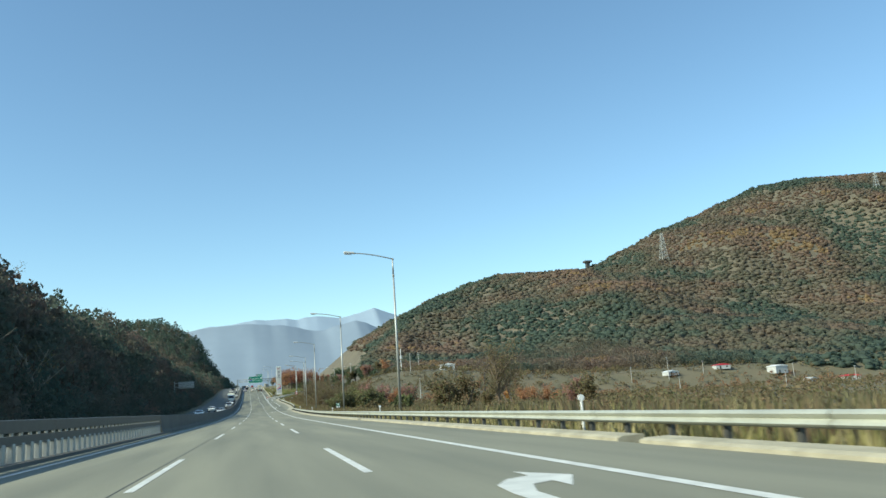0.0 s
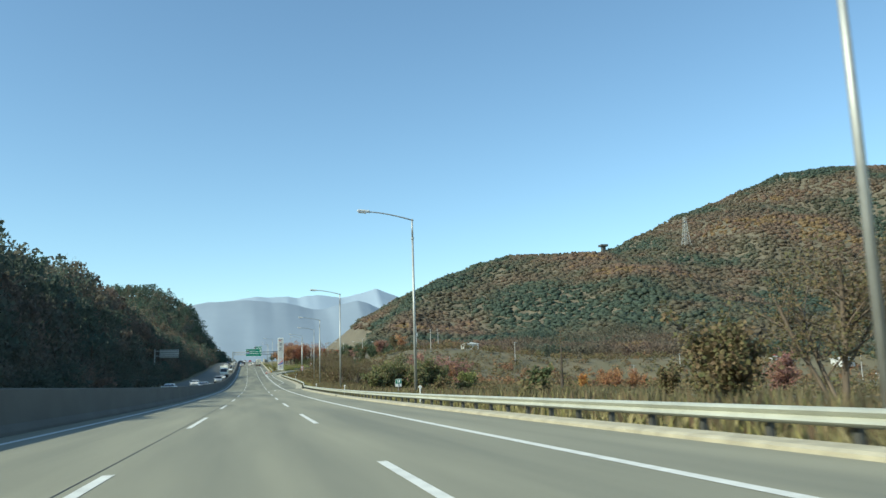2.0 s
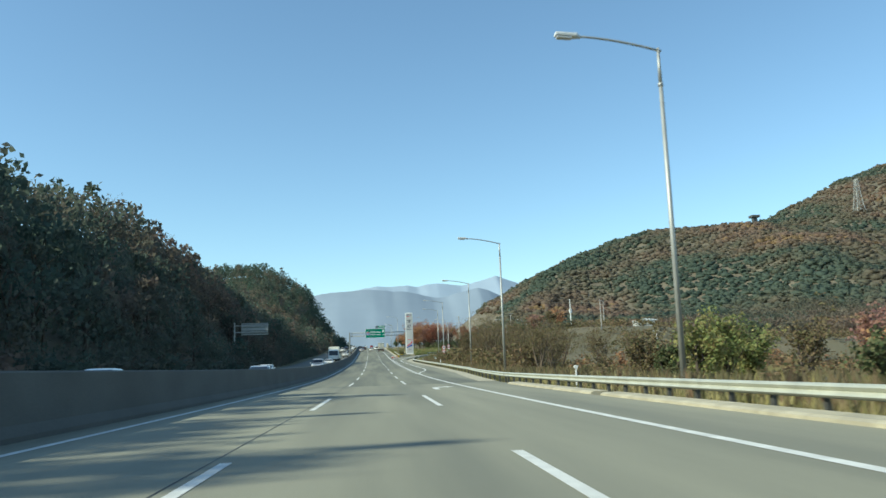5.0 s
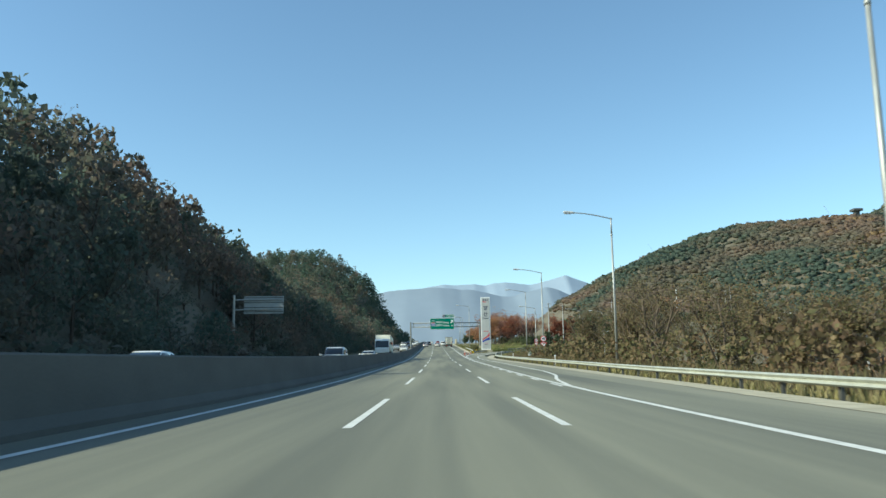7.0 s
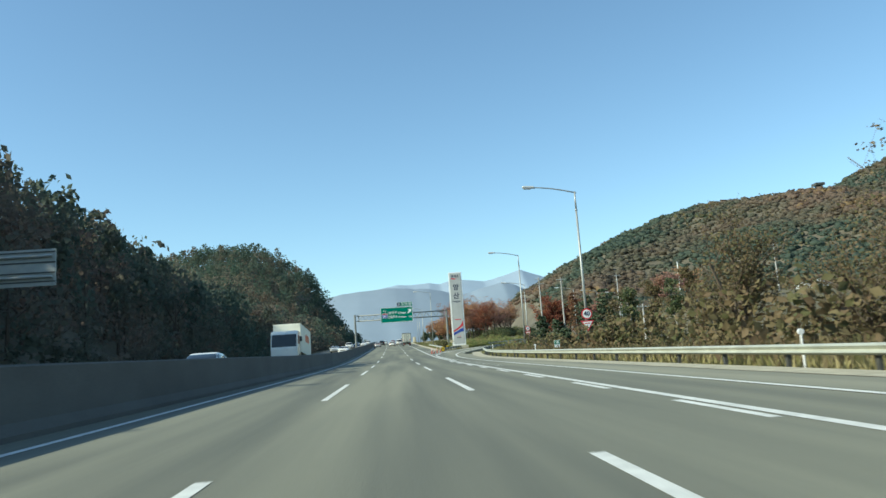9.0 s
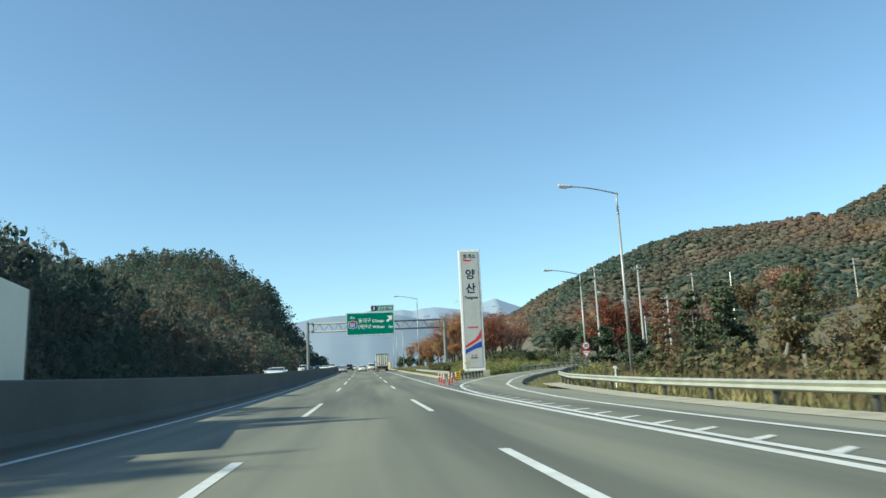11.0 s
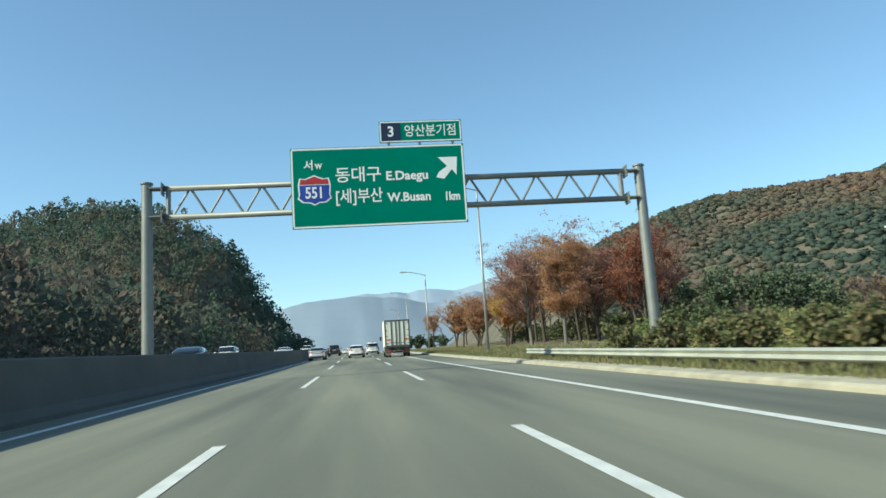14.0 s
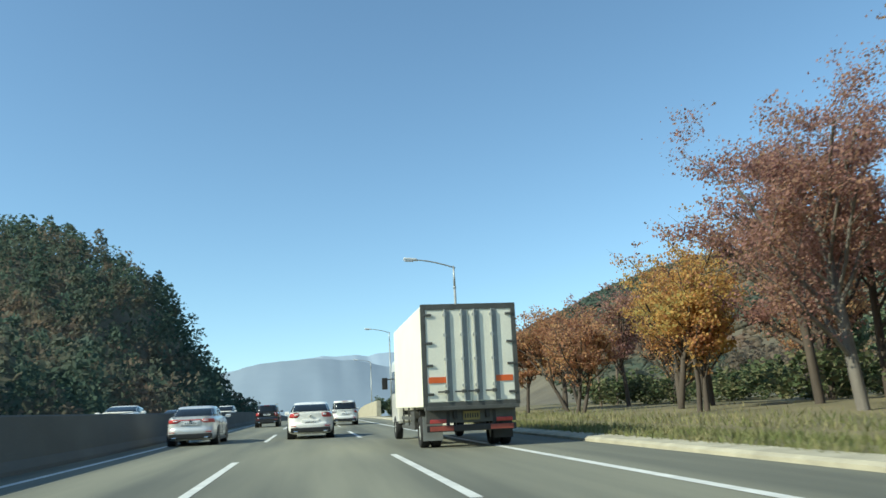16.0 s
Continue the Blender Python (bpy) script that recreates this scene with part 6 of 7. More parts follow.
def car(m, paint, name, label, length=4.85, hw=0.925, belt=0.93, deck=1.06, roof=1.46, cabin=(0.42, 1.25, 2.75, 3.75), boot=True, low=0.2, wheel_r=0.33, axle=(0.95, 3.75), lamps=(0.5, 0.84, 0.76, 0.98), plate_z=0.66, detail=True, wr=0.72, rails=False, group="", tail_bar=False):
    root = empty(name, label, "car", m, group)
    L = length
    c0, c1, c2, c3 = cabin

    def fall(y, z):
        t = min(max((y - c2 + 0.1) / (L - c2), 0.0), 1.0)
        return z - max(z - 0.45, 0.0) * (0.1 * t + 0.38 * t ** 3)
    H = deck - low
    tail = 0.12 if boot else 0.05
    rows = [(low, 0.86, 0.2, 0.3), (low + 0.06 * H, 0.94, 0.1, 0.14), (low + 0.16 * H, 0.985, 0.03, 0.05), (low + 0.32 * H, 1.0, 0.0, 0.0), (low + 0.46 * H, 1.0, 0.0, 0.0), (low + 0.52 * H, 1.0, 0.04, 0.03), (low + 0.68 * H, 1.005, 0.045, 0.08), (low + 0.82 * H, 0.985, 0.04, 0.16), (low + 0.92 * H, 0.95, 0.035, 0.26), (low + 0.97 * H, 0.915, 0.04, 0.36), (deck - 0.01, 0.87, tail * 0.7, 0.46), (deck, 0.82, tail * 1.6, 0.55)]
    shell = Shell([(z, hw * k, r, L - f) for z, k, r, f in rows], 0.34, fall)
    part("body", shell.mesh(((0.9, 0.006), (0.6, 0.014), (0.3, 0.018))), paint, root, smooth=True)
    # cabin
    wb, wt, zb = hw * 0.885, hw * wr, deck - 0.05
    crows = []
    for k in range(9):
        f = k / 8
        crows.append((zb + (roof - 0.045 - zb) * f, wb + (wt - wb) * f ** 1.25, c0 + (c1 - c0) * (0.55 * f + 0.45 * f ** 2.2), c3 + (c2 - c3) * (0.75 * f + 0.25 * f ** 2)))
    crows.append((roof - 0.022, wt * 0.95, c1 + 0.12, c2 - 0.12))
    cab = Shell(crows, 0.36)
    part("cabin", cab.mesh(((0.9, 0.012), (0.6, 0.02), (0.3, 0.022))), paint, root, smooth=True)
    cab.patch("rear_window", cab.rear_u(-0.88), cab.rear_u(0.88), 0.06 if boot else 0.1, 0.76, GLASS, root, "dark rear window", 0.008, 16, 6, 0.006)
    half = cab.rear_u(0.9) - 0.75
    cab.patch("windscreen", 0.25 - half, 0.25 + half, 0.1, 0.8, GLASS, root, "dark windscreen", 0.008, 16, 6, 0.006)
    ym = c1 + (c2 - c1) * 0.52
    for s in (-1, 1):
        for g0, g1 in ((-0.86, -0.06), (0.0, 0.82)):
            ua, ub = (math.asin(abs(g) ** (1 / cab.e)) / (2 * math.pi) * (1 if g > 0 else -1) for g in (g0, g1))
            if s < 0:
                ua, ub = 0.5 - ub, 0.5 - ua
            cab.patch("side_window", ua, ub, 0.12, 0.76, GLASS, root, "dark side window", 0.008, 8, 5, 0.01)
        for yy in (c0 + 0.75, ym, c3 - 0.5):
            bm = bmesh.new()
            box(bm, (s * hw * 1.0, yy, (low + belt) / 2 + 0.06), (0.016, 0.012, belt - low - 0.26))
            part("door_gap", bm, TRIM, root)
        for yy in (ym - 0.3, ym + 0.9):
            bm = bmesh.new()
            box(bm, (s * hw * 1.0, yy, belt - 0.15), (0.05, 0.2, 0.03), 0.01)
            part("door_handle", bm, CHROME if detail else paint, root)
        bm = bmesh.new()
        box(bm, (s * hw * 0.95, L / 2, low + 0.02), (0.08, 2.0, 0.1), 0.02)
        part("sill", bm, TRIM, root)
    mirror(root, c3 - 0.5, hw, belt + 0.1, paint)
    for x in (-hw + 0.11, hw - 0.11):
        for y in axle:
            wheel(root, x, y, wheel_r)
            bm = bmesh.new()
            s = 1 if x > 0 else -1
            tube(bm, (s * (hw - 0.3), y, wheel_r + 0.02), (s * (hw + 0.006), y, wheel_r + 0.02), wheel_r * 1.14, seg=28)
            part("wheel_arch", bm, TRIM, root)
    x0, x1, z0, z1 = lamps
    va, vb = shell.level(z0), shell.level(z1)
    for s in (-1, 1):
        ua, ub = shell.rear_u(x0 / hw), 1.0 + math.asin(-(0.86 ** (1 / shell.e))) / (2 * math.pi)
        if s < 0:
            ua, ub = 1.5 - ub, 1.5 - ua
        lamp = shell.patch("tail_lamp", ua, ub, va, vb, TAIL, root, "red wrap-round tail lamp", 0.012, 12, 4, 0.06)
        d = ub - ua
        la, lb = (ua + d * 0.04, ua + d * 0.3) if s > 0 else (ub - d * 0.3, ub - d * 0.04)
        shell.patch("lens", la, lb, va + (vb - va) * 0.3, va + (vb - va) * 0.7, CLEAR, lamp, "pale lamp lens", 0.02, 4, 2, 0.1)
    if tail_bar:
        shell.patch("tail_bar", shell.rear_u(-x0 / hw * 0.98), shell.rear_u(x0 / hw * 0.98), va + (vb - va) * 0.45, vb - (vb - va) * 0.1, TAIL, root, "red light bar", 0.011, 8, 2)
    if boot:
        bm = bmesh.new()
        box(bm, (0, 0.1, deck - 0.005), (hw * 1.5, 0.1, 0.03), 0.012)
        part("boot_lip", bm, paint, root)
    bm = bmesh.new()
    box(bm, (0, 0.075, plate_z + 0.01), (0.72, 0.1, 0.2), 0.03)
    part("plate_recess", bm, paint, root)
    plate(root, 0.016, plate_z)
    bm = bmesh.new()
    box(bm, (0, 0.05, low + 0.16), (hw * 1.68, 0.12, 0.2), 0.04)
    part("rear_bumper_trim", bm, TRIM, root, "black lower bumper")
    for s in (-1, 1):
        bm = bmesh.new()
        box(bm, (s * hw * 0.72, 0.0, low + 0.31), (0.22, 0.03, 0.035), 0.01)
        part("reflector", bm, TAIL, root, "small red reflector")
        bm = bmesh.new()
        box(bm, (s * hw * 0.62, 0.02, low + 0.1), (0.16, 0.1, 0.07), 0.02)
        part("exhaust_tip", bm, CHROME, root, "chrome exhaust tip")
    bm = bmesh.new()
    tube(bm, (0, 0.0, deck - 0.16), (0, 0.06, deck - 0.16), 0.045, seg=14)
    part("badge", bm, CHROME, root)
    if not boot:
        bm = bmesh.new()
        box(bm, (0, c1 - 0.02, roof - 0.04), (0.4, 0.06, 0.025), 0.006)
        part("brake_lamp", bm, TAIL, root)
    bm = bmesh.new()
    box(bm, (0, L - 0.05, 0.55), (0.9, 0.08, 0.22), 0.03)
    part("grille", bm, TRIM, root)
    for s in (-1, 1):
        bm = bmesh.new()
        box(bm, (s * hw * 0.7, L - 0.16, 0.66), (0.34, 0.2, 0.14), 0.04)
        part("headlamp", bm, CLEAR, root, "clear headlamp")
    if rails:
        for s in (-1, 1):
            bm = bmesh.new()
            tube(bm, (s * wt * 0.92, c1 + 0.1, roof + 0.05), (s * wt * 0.92, c2 - 0.2, roof + 0.04), 0.025, seg=8)
            for yy in (c1 + 0.12, (c1 + c2) / 2, c2 - 0.22):
                tube(bm, (s * wt * 0.92, yy, roof - 0.03), (s * wt * 0.92, yy, roof + 0.05), 0.02, seg=6)
            part("roof_rail", bm, STEEL, root)
    return root


def on_road(x, y, yaw=0.0, up=0.0):
    slope = math.degrees(math.atan((rz(y + 2) - rz(y - 2)) / 4))
    return Matrix.Translation(at(x, y, up)) @ pose(0, 0, 0, slope, 0, yaw)


CARS = "cars driving ahead"
car(on_road(-0.1, 506.6), CAR_WHITE, "sedan", "white sedan with red tail lamps in the middle lane", lamps=(0.46, 0.84, 0.84, 1.02), group=CARS)
car(on_road(-4.5, 505.2), CAR_SILVER, "sedan", "silver sedan with a red light bar across the boot", 4.92, 0.93, 0.95, 1.07, 1.47, (0.35, 1.25, 2.8, 3.8), lamps=(0.42, 0.86, 0.84, 0.98), plate_z=0.83, group=CARS, tail_bar=True)
car(on_road(-3.4, 538.2), CAR_BLACK, "off_roader", "black four-wheel-drive car with silver roof rails", 4.55, 0.92, 1.08, 1.14, 1.7, (0.02, 0.3, 2.75, 3.45), False, 0.28, 0.37, (0.85, 3.6), (0.6, 0.87, 0.86, 1.12), 0.95, wr=0.78, rails=True, group=CARS)
car(on_road(2.3, 531.5), CAR_WHITE, "minivan", "white people carrier with a dark rear window", 4.8, 0.94, 1.02, 1.08, 1.72, (0.02, 0.32, 2.9, 3.9), False, 0.22, 0.34, (0.95, 3.8), (0.66, 0.9, 0.85, 1.15), 0.8, wr=0.8, group=CARS)
car(on_road(0.3, 610), CAR_RED, "hatchback", "dark red hatchback far ahead", 4.2, 0.88, 0.98, 1.04, 1.5, (0.05, 0.5, 2.5, 3.4), False, 0.2, 0.31, (0.75, 3.25), (0.55, 0.83, 0.82, 1.05), 0.75, group=CARS)
car(on_road(-3.4, 628), CAR_WHITE, "sedan", "white sedan far ahead", group=CARS)
# traffic on the opposite carriageway, facing the other way
OPP = "cars on the opposite carriageway"
for k, (x, y, paint, kind) in enumerate(((-8.8, 268, CAR_SILVER, 1), (-8.8, 300, CAR_WHITE, 0), (-8.8, 405, CAR_WHITE, 0), (-12.2, 432, CAR_SILVER, 0), (-8.8, 455, CAR_BLACK, 0), (-12.2, 490, CAR_WHITE, 1), (-8.8, 512, CAR_WHITE, 0), (-12.2, 548, CAR_BLACK, 0), (-8.8, 560, CAR_WHITE, 1), (-12.2, 180, CAR_WHITE, 0), (-8.8, 205, CAR_SILVER, 0), (-12.4, 236, CAR_WHITE, 0))):
    if kind:
        car(on_road(x, y + 4.8, 180), paint, "minivan", "people carrier on the opposite carriageway", 4.8, 0.94, 1.02, 1.08, 1.76, (0.02, 0.32, 2.9, 3.9), False, 0.22, 0.34, (0.95, 3.8), (0.66, 0.9, 0.85, 1.15), 0.8, wr=0.8, group=OPP)
    else:
        car(on_road(x, y + 4.8, 180), paint, "sedan", "sedan on the opposite carriageway", group=OPP)


def box_truck(m, label, w=2.46, box_len=7.4, z0=1.05, z1=3.62, rear_detail=True):
    root = empty("box_truck", label, "truck", m)
    hw = w / 2
    bm = bmesh.new()
    box(bm, (0, box_len / 2, (z0 + z1) / 2), (w, box_len, z1 - z0), 0.03)
    part("cargo_box", bm, BOX_WHITE, root)
    bm = bmesh.new()
    for cx, cz, sx, sz in ((-hw + 0.04, (z0 + z1) / 2, 0.1, z1 - z0), (hw - 0.04, (z0 + z1) / 2, 0.1, z1 - z0), (0, z1 - 0.05, w, 0.13), (0, z0 + 0.04, w, 0.1)):
        box(bm, (cx, -0.012, cz), (sx + 0.02, 0.07, sz + 0.02), 0.012)
    part("door_frame", bm, DARK_STEEL, root, "dark steel rear frame")
    for x0, x1 in ((-hw + 0.1, -0.01), (0.01, hw - 0.1)):
        bm = bmesh.new()
        box(bm, ((x0 + x1) / 2, -0.01, (z0 + z1) / 2), (x1 - x0, 0.04, z1 - z0 - 0.22), 0.012)
        door = part("rear_door", bm, BOX_WHITE, root, "cream ribbed rear door")
        for f in (0.245, 0.425, 0.56, 0.745):
            xx = -hw + w * f
            if not x0 < xx < x1:
                continue
            bm = bmesh.new()
            tube(bm, (xx, -0.07, z0 + 0.1), (xx, -0.07, z1 - 0.12), 0.024, seg=8)
            for q in (0.2, 0.46, 0.7, 0.9):
                box(bm, (xx, -0.05, z0 + (z1 - z0) * q), (0.1, 0.07, 0.07), 0.008)
            part("lock_rod", bm, STEEL, door, "steel lock rod")
            bm = bmesh.new()
            box(bm, (xx + 0.085, -0.034, (z0 + z1) / 2), (0.115, 0.014, z1 - z0 - 0.26), 0.004)
            part("rib", bm, RIB_GREY, door, "grey steel rib")
            bm = bmesh.new()
            box(bm, (xx - 0.1, -0.09, z0 + 0.36), (0.3, 0.03, 0.04), 0.008)
            box(bm, (xx - 0.02, -0.08, z0 + 0.36), (0.1, 0.06, 0.09), 0.01)
            part("door_handle", bm, DARK_STEEL, door)
        s = -1 if x0 < 0 else 1
        for q in (0.12, 0.4, 0.62, 0.9):
            bm = bmesh.new()
            box(bm, (s * (hw - 0.16), -0.045, z0 + (z1 - z0) * q), (0.2, 0.04, 0.06), 0.01)
            part("hinge", bm, DARK_STEEL, door, "dark hinge")
        bm = bmesh.new()
        box(bm, (s * (hw - 0.36), -0.04, z0 + 0.66), (0.44, 0.012, 0.15))
        part("marker_strip", bm, ORANGE_MARK, door, "orange reflective strip")
    bm = bmesh.new()
    for x in (-0.42, 0.42):
        box(bm, (x, box_len / 2 + 0.6, 0.86), (0.1, box_len + 1.0, 0.24), 0.01)
    for y in (0.3, 2.2, 4.4, 6.6):
        box(bm, (0, y, 0.9), (w - 0.3, 0.12, 0.14), 0.01)
    part("chassis", bm, TRIM, root)
    bm = bmesh.new()
    box(bm, (0, 0.2, 0.5), (w - 0.15, 0.12, 0.16), 0.02)
    for x in (-0.6, 0.6):
        box(bm, (x, 0.24, 0.72), (0.08, 0.08, 0.4))
    part("rear_bumper", bm, TRIM, root)
    bm = bmesh.new()
    box(bm, (0, 0.24, 0.83), (w - 0.12, 0.06, 0.4), 0.015)
    part("rear_panel", bm, DARK_STEEL, root, "dark steel panel under the doors")
    bm = bmesh.new()
    box(bm, (0, 0.02, z0 - 0.05), (w - 0.02, 0.16, 0.1), 0.015)
    part("sill_beam", bm, DARK_STEEL, root)
    for s in (-1, 1):
        bm = bmesh.new()
        box(bm, (s * 0.78, 0.13, 0.5), (0.6, 0.02, 0.12), 0.006)
        part("bumper_strip", bm, DULL_RED, root, "dull red and orange bumper strip")
        bm = bmesh.new()
        box(bm, (s * 0.86, 0.19, 0.68), (0.42, 0.06, 0.1), 0.015)
        part("tail_lamp", bm, TAIL, root, "red tail lamp")
        bm = bmesh.new()
        box(bm, (s * (hw - 0.3), 0.72, 0.5), (0.52, 0.02, 0.62), 0.005)
        part("mud_flap", bm, RIB_GREY if s < 0 else TRIM, root)
        for y in (1.3,):
            for off in (0.14, 0.44):
                wheel(root, s * (hw - off), y, 0.4, 0.25, STEEL, 8)
        wheel(root, s * (hw - 0.16), box_len + 0.9, 0.4, 0.25, STEEL, 8)
        bm = bmesh.new()
        box(bm, (s * (hw - 0.06), 4.2, 0.75), (0.05, 3.4, 0.1), 0.01)
        box(bm, (s * (hw - 0.06), 4.2, 0.48), (0.05, 3.4, 0.1), 0.01)
        for y in (2.7, 4.2, 5.7):
            box(bm, (s * (hw - 0.08), y, 0.75), (0.05, 0.06, 0.6))
        part("side_guard", bm, DARK_STEEL, root)
        bm = bmesh.new()
        box(bm, (s * (hw - 0.28), 3.2, 0.7), (0.45, 0.8, 0.5), 0.05)
        part("fuel_tank", bm, DARK_STEEL, root)
    plate(root, 0.17, 0.8, 0.44, 0.22, OLD_PLATE)
    # cab
    bm = bmesh.new()
    y = box_len + 0.15
    prism(bm, [(0.0, 0.55), (1.95, 0.5), (2.02, 1.2), (1.8, 2.45), (1.5, 2.72), (0.0, 2.75)], w - 0.12, Matrix.Translation((-hw + 0.06, y, 0)) @ Matrix(((0, 1, 0, 0), (1, 0, 0, 0), (0, 0, 1, 0), (0, 0, 0, 1))))
    bmesh.ops.bevel(bm, geom=bm.edges[:], offset=0.06, segments=2, affect="EDGES")
    cab = part("cab", bm, CAR_WHITE, root)
    for s in (-1, 1):
        quad_panel("side_window", [(s * (hw - 0.06), y + 0.5, 1.55), (s * (hw - 0.06), y + 1.75, 1.55), (s * (hw - 0.06), y + 1.6, 2.35), (s * (hw - 0.06), y + 0.5, 2.35)], (s, 0, 0), GLASS, cab, "dark cab window", 0.05)
        bm = bmesh.new()
        box(bm, (s * (hw + 0.2), y + 1.75, 1.95), (0.2, 0.12, 0.42), 0.03)
        tube(bm, (s * (hw - 0.05), y + 1.7, 2.1), (s * (hw + 0.2), y + 1.75, 2.1), 0.02, seg=6)
        part("wing_mirror", bm, TRIM, cab)
    quad_panel("windscreen", [(-hw + 0.1, y + 2.0, 1.3), (hw - 0.1, y + 2.0, 1.3), (hw - 0.1, y + 1.8, 2.42), (-hw + 0.1, y + 1.8, 2.42)], (0, 1, 0.2), GLASS, cab, "dark windscreen", 0.06)
    return root


box_truck(on_road(3.95, 494.0), "cream box lorry with ribbed rear doors and orange strips")
lorry = box_truck(on_road(-9.3, 344.0, 180), "white lorry with a box body on the opposite carriageway", 2.4, 8.2, 1.0, 3.5)
for k in range(5):
    bm = bmesh.new()
    box(bm, (-1.206, 2.0 + 0.62 * k, 2.5), (0.012, 0.4, 0.75 if k % 2 else 0.6), 0.003)
    part("letter_bar", bm, ORANGE_MARK, lorry, "faded orange lettering bar")

# ---- poles, pylons, sheds and far things ----
def utility_pole(x, y, tall=11.0, arms=1, lean=0.0):
    root = empty("utility_pole", "grey concrete utility pole with a crossarm", "utility pole", Matrix.Translation((rc(y) + x, y, land(x, y) - 0.2)) @ pose(0, 0, 0, 0, lean, 0), "utility poles")
    bm = bmesh.new()
    tube(bm, (0, 0, 0), (0, 0, tall), 0.19, 0.11, 10)
    part("pole", bm, POLE, root)
    for k in range(arms):
        bm = bmesh.new()
        z = tall - 0.4 - 0.9 * k
        box(bm, (0, -0.12, z), (1.8, 0.08, 0.08), 0.01)
        for q in (-0.8, -0.35, 0.35, 0.8):
            tube(bm, (q, -0.12, z + 0.04), (q, -0.12, z + 0.2), 0.035, seg=6)
        part("crossarm", bm, STEEL, root)
    return root


for x, y, h, a in ((205, 420, 9, 1), (228, 420, 13, 2), (223, 400, 8, 1), (253, 425, 8, 1), (268, 372, 9, 1), (292, 350, 9, 1), (150, 360, 10, 1), (305, 415, 8, 1), (120, 420, 10, 1), (335, 345, 9, 1), (95, 470, 11, 2), (82, 430, 11, 1), (32.4, 415.5, 13.6, 1), (39, 424, 9.5, 1), (52, 446, 12, 1), (66, 330, 10, 1), (34, 372, 7, 1), (30, 425, 13, 2)):
    utility_pole(x, y, h, a)


def pylon(x, y, z, tall):
    root = empty("pylon", "grey lattice power pylon on the mountainside", "pylon", Matrix.Translation((x, y, z)))
    w0, w1 = tall * 0.13, tall * 0.03
    segs = []
    lev = 9
    for k in range(lev):
        s0, s1 = k / lev, (k + 1) / lev
        a, b = w0 + (w1 - w0) * s0 ** 0.7, w0 + (w1 - w0) * s1 ** 0.7
        cs = [(-1, -1), (1, -1), (1, 1), (-1, 1)]
        for i in range(4):
            p, q = cs[i], cs[(i + 1) % 4]
            segs.append((p[0] * a, p[1] * a, s0 * tall, p[0] * b, p[1] * b, s1 * tall, 0.32, 0.3))
            segs.append((p[0] * a, p[1] * a, s0 * tall, q[0] * b, q[1] * b, s1 * tall, 0.16, 0.16))
            segs.append((q[0] * a, q[1] * a, s0 * tall, p[0] * b, p[1] * b, s1 * tall, 0.16, 0.16))
    tri_mesh("tower", *stick_mesh(segs), STEEL, root)
    for q in (0.68, 0.8, 0.92):
        arm = [(-tall * 0.13, 0, q * tall, tall * 0.13, 0, q * tall, 0.25, 0.25), (-tall * 0.13, 0, q * tall, 0, 0, (q + 0.05) * tall, 0.15, 0.15), (tall * 0.13, 0, q * tall, 0, 0, (q + 0.05) * tall, 0.15, 0.15)]
        tri_mesh("crossarm", *stick_mesh(arm), STEEL, root)
    return root


tops = []
for x, y, z, h in ((582, 1040, 176.0, 40.0), (964, 1040, 268.0, 40.0)):
    pylon(x, y, z, h)
    tops.append((x, y, z + h))
for k, (dz, dx) in enumerate(((-2, -5), (-2, 5), (-7, -5), (-7, 5), (-12, -5), (-12, 5))):
    a, b = Vector(tops[0]) + Vector((dx, 0, dz)), Vector(tops[1]) + Vector((dx, 0, dz))
    segs, prev = [], a
    for i in range(1, 17):
        s = i / 16
        p = a.lerp(b, s) - Vector((0, 0, 44 * s * (1 - s)))
        segs.append((*prev, *p, 0.13, 0.13))
        prev = p
    cable = tri_mesh("power_cable", *stick_mesh(segs, 4), DARK_STEEL)
    tagged(cable, "dark power cable slung between the pylons", "cable", group="power cables")


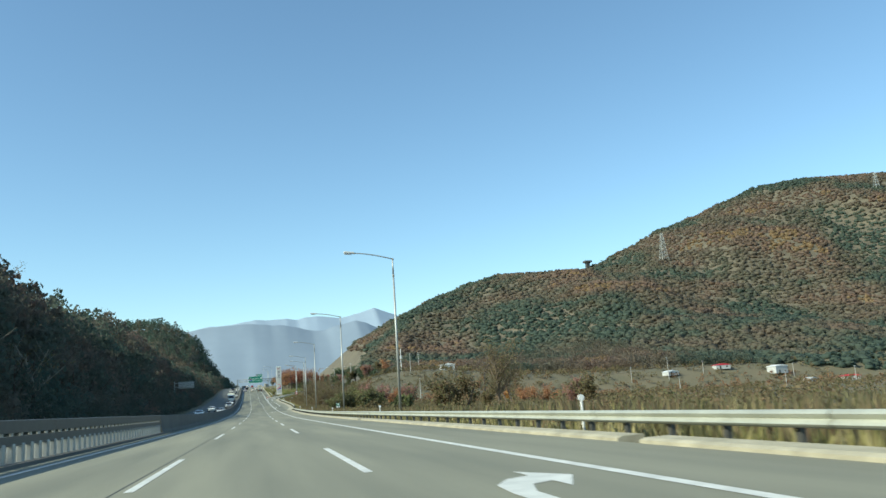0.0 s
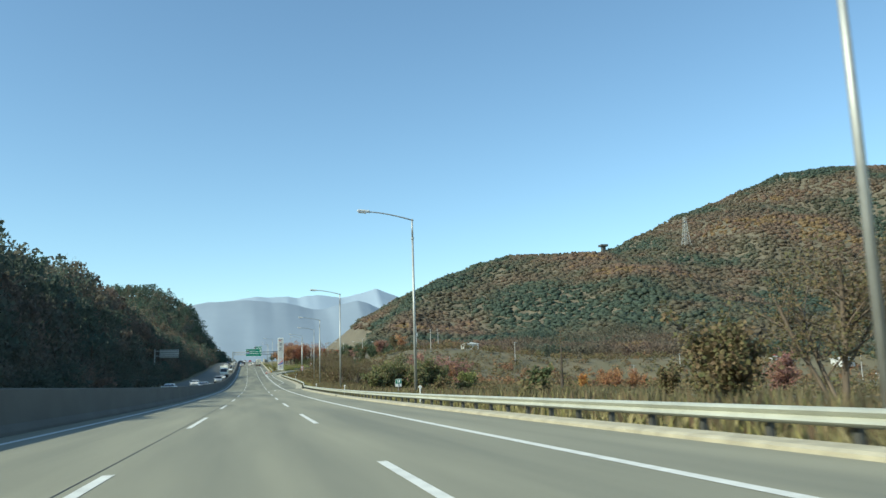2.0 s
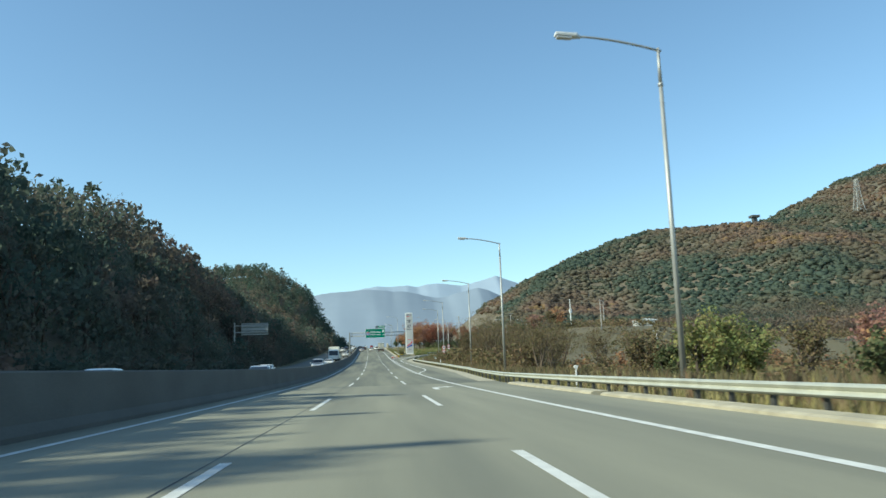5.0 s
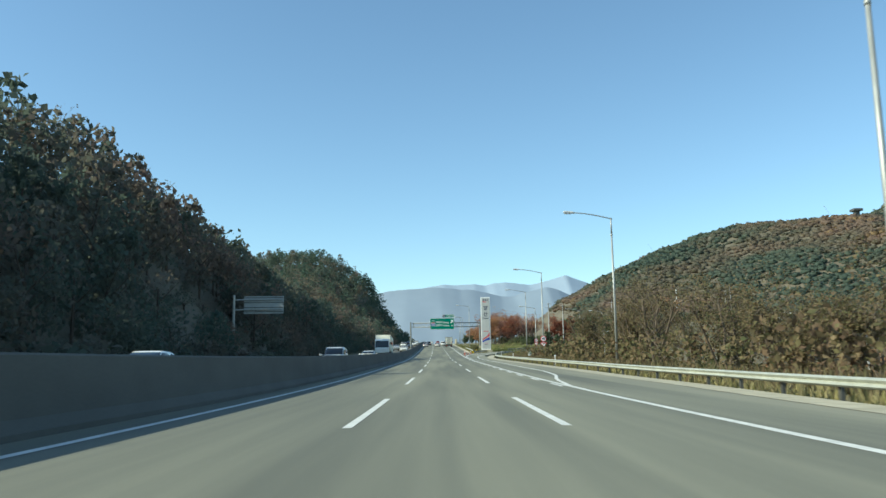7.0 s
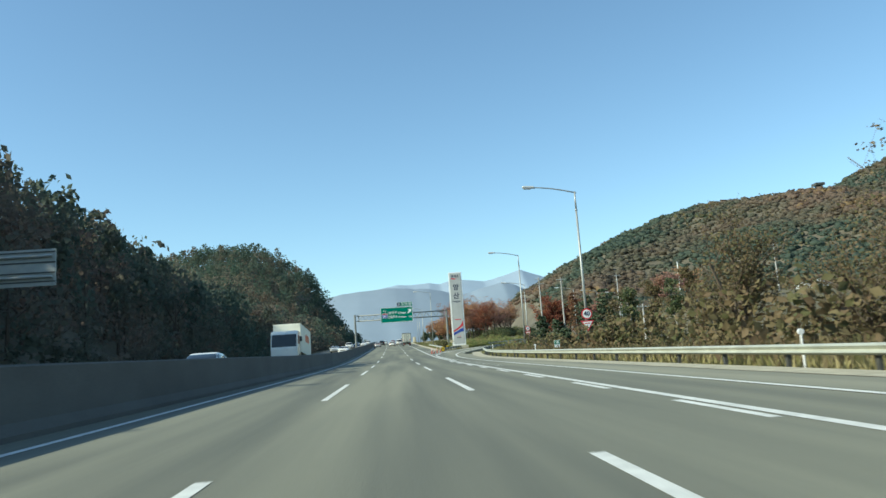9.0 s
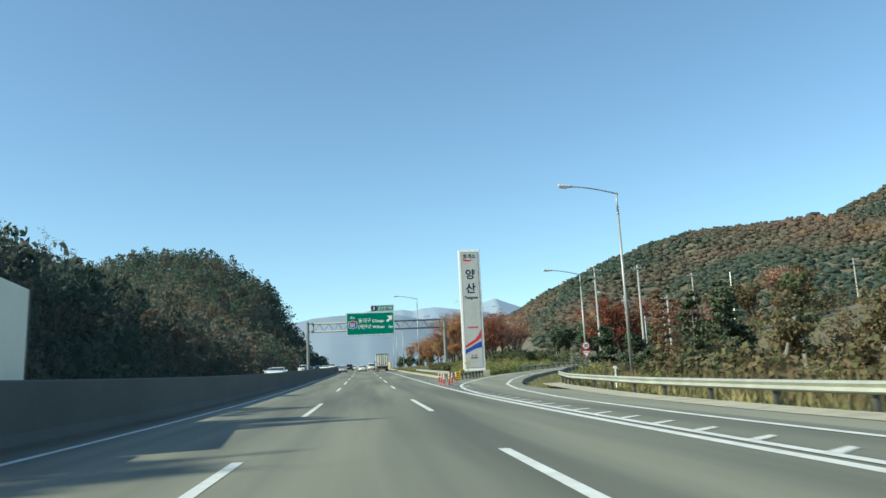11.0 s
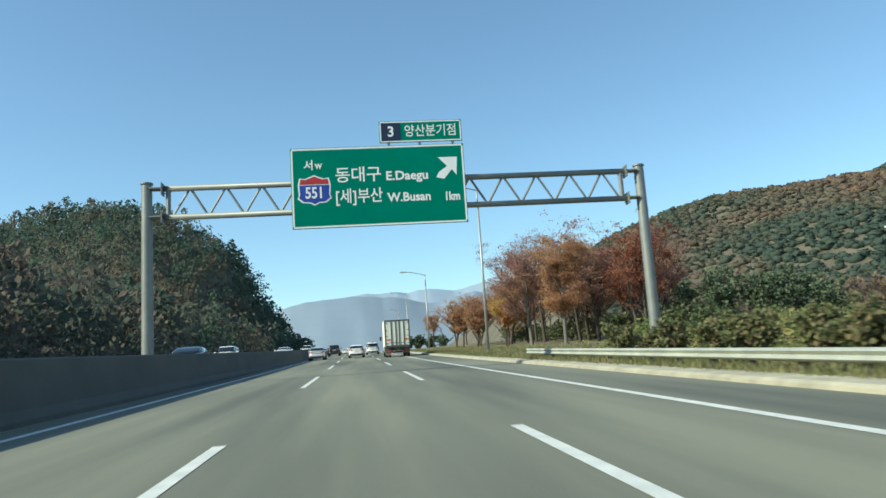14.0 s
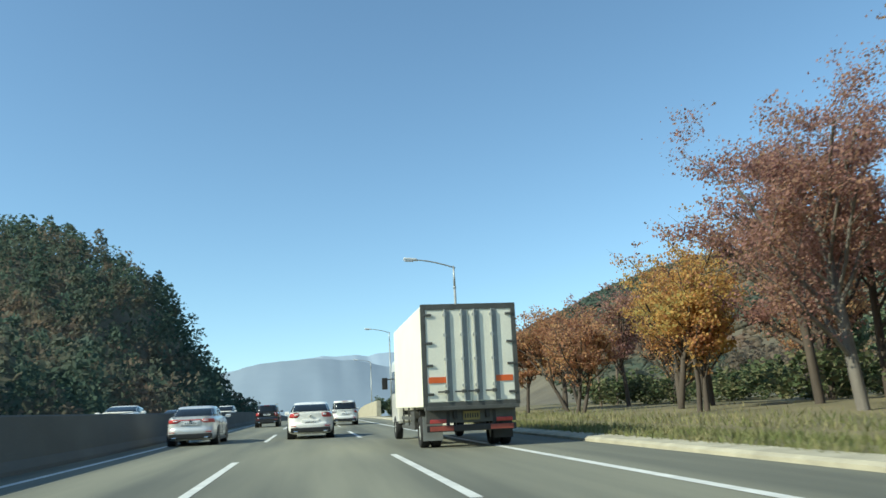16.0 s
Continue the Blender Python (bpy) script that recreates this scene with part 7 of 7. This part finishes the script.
def shed(x, y, w, d, h, roof_mat, label, turn=0):
    root = empty("shed", label, "shed", Matrix.Translation((rc(y) + x, y, land(x, y) - 0.2)) @ pose(0, 0, 0, 0, 0, turn))
    bm = bmesh.new()
    box(bm, (0, 0, h / 2), (w, d, h), 0.03)
    part("wall", bm, SIGN_GREY, root)
    bm = bmesh.new()
    prism(bm, [(-w * 0.54, h), (w * 0.54, h), (w * 0.54, h + 0.15), (0, h + 0.9), (-w * 0.54, h + 0.15)], d * 1.08, Matrix.Translation((0, -d * 0.54, 0)))
    part("roof", bm, roof_mat, root)
    bm = bmesh.new()
    box(bm, (-w * 0.2, -d / 2 - 0.02, 1.0), (1.1, 0.05, 2.0), 0.01)
    part("door", bm, DARK_STEEL, root)
    bm = bmesh.new()
    box(bm, (w * 0.25, -d / 2 - 0.02, 1.5), (1.0, 0.05, 0.8), 0.01)
    part("window", bm, GLASS, root)


for x, y, w, d, h, m, lab, t in ((298, 420, 9, 7, 4.2, WHITE_METAL, "white shed at the foot of the mountain", 10), (268, 430, 9, 5, 2.4, RED_SIGN, "low red roofed shed at the foot of the mountain", -5), (232, 425, 8, 5, 2.2, WHITE_METAL, "low white roofed shed at the foot of the mountain", 15), (330, 400, 9, 6, 2.6, RED_SIGN, "low red roofed shed at the foot of the mountain", -12), (352, 372, 7, 5, 2.4, WHITE_METAL, "low white roofed shed at the foot of the mountain", 8), (112, 470, 8, 6, 3, WHITE_METAL, "white building on the slope with a steep gable", 0), (300, 395, 7, 5, 2.4, SIGN_GREY, "grey shed at the foot of the mountain", 20)):
    shed(x, y, w, d, h, m, lab, t)
# mast with panels on the slope
mast = empty("radio_mast", "thin white radio mast with antenna panels", "mast", Matrix.Translation((rc(520) + 94, 520, land(94, 520))))
bm = bmesh.new()
tube(bm, (0, 0, -1), (0, 0, 19), 0.28, 0.16, 10)
part("pole", bm, WHITE_METAL, mast)
for a in range(3):
    bm = bmesh.new()
    box(bm, (0.6 * math.cos(a * 2.1), 0.6 * math.sin(a * 2.1), 13.5), (0.35, 0.35, 2.0), 0.04)
    tube(bm, (0, 0, 13.5), (0.6 * math.cos(a * 2.1), 0.6 * math.sin(a * 2.1), 13.5), 0.05, seg=6)
    part("antenna_panel", bm, WHITE_METAL, mast)
# look-out on the saddle
hut = empty("lookout_hut", "small dark look-out hut on the ridge", "hut", Matrix.Translation((rc(1240) + 500, 1240, land(500, 1240) - 1)))
bm = bmesh.new()
box(bm, (0, 0, 6), (6, 6, 12), 0.2)
part("tower", bm, DARK_STEEL, hut)
bm = bmesh.new()
box(bm, (0, 0, 13.5), (12, 12, 3.2), 0.3)
part("cabin", bm, DARK_STEEL, hut)
# low retaining wall far ahead on the verge
strip("wall_far", [(9.0, -0.5), (9.0, 2.2), (9.3, 2.3), (9.6, 2.2), (9.6, -0.5)], 590, 720, KERB, "pale concrete retaining wall on the verge", "wall")
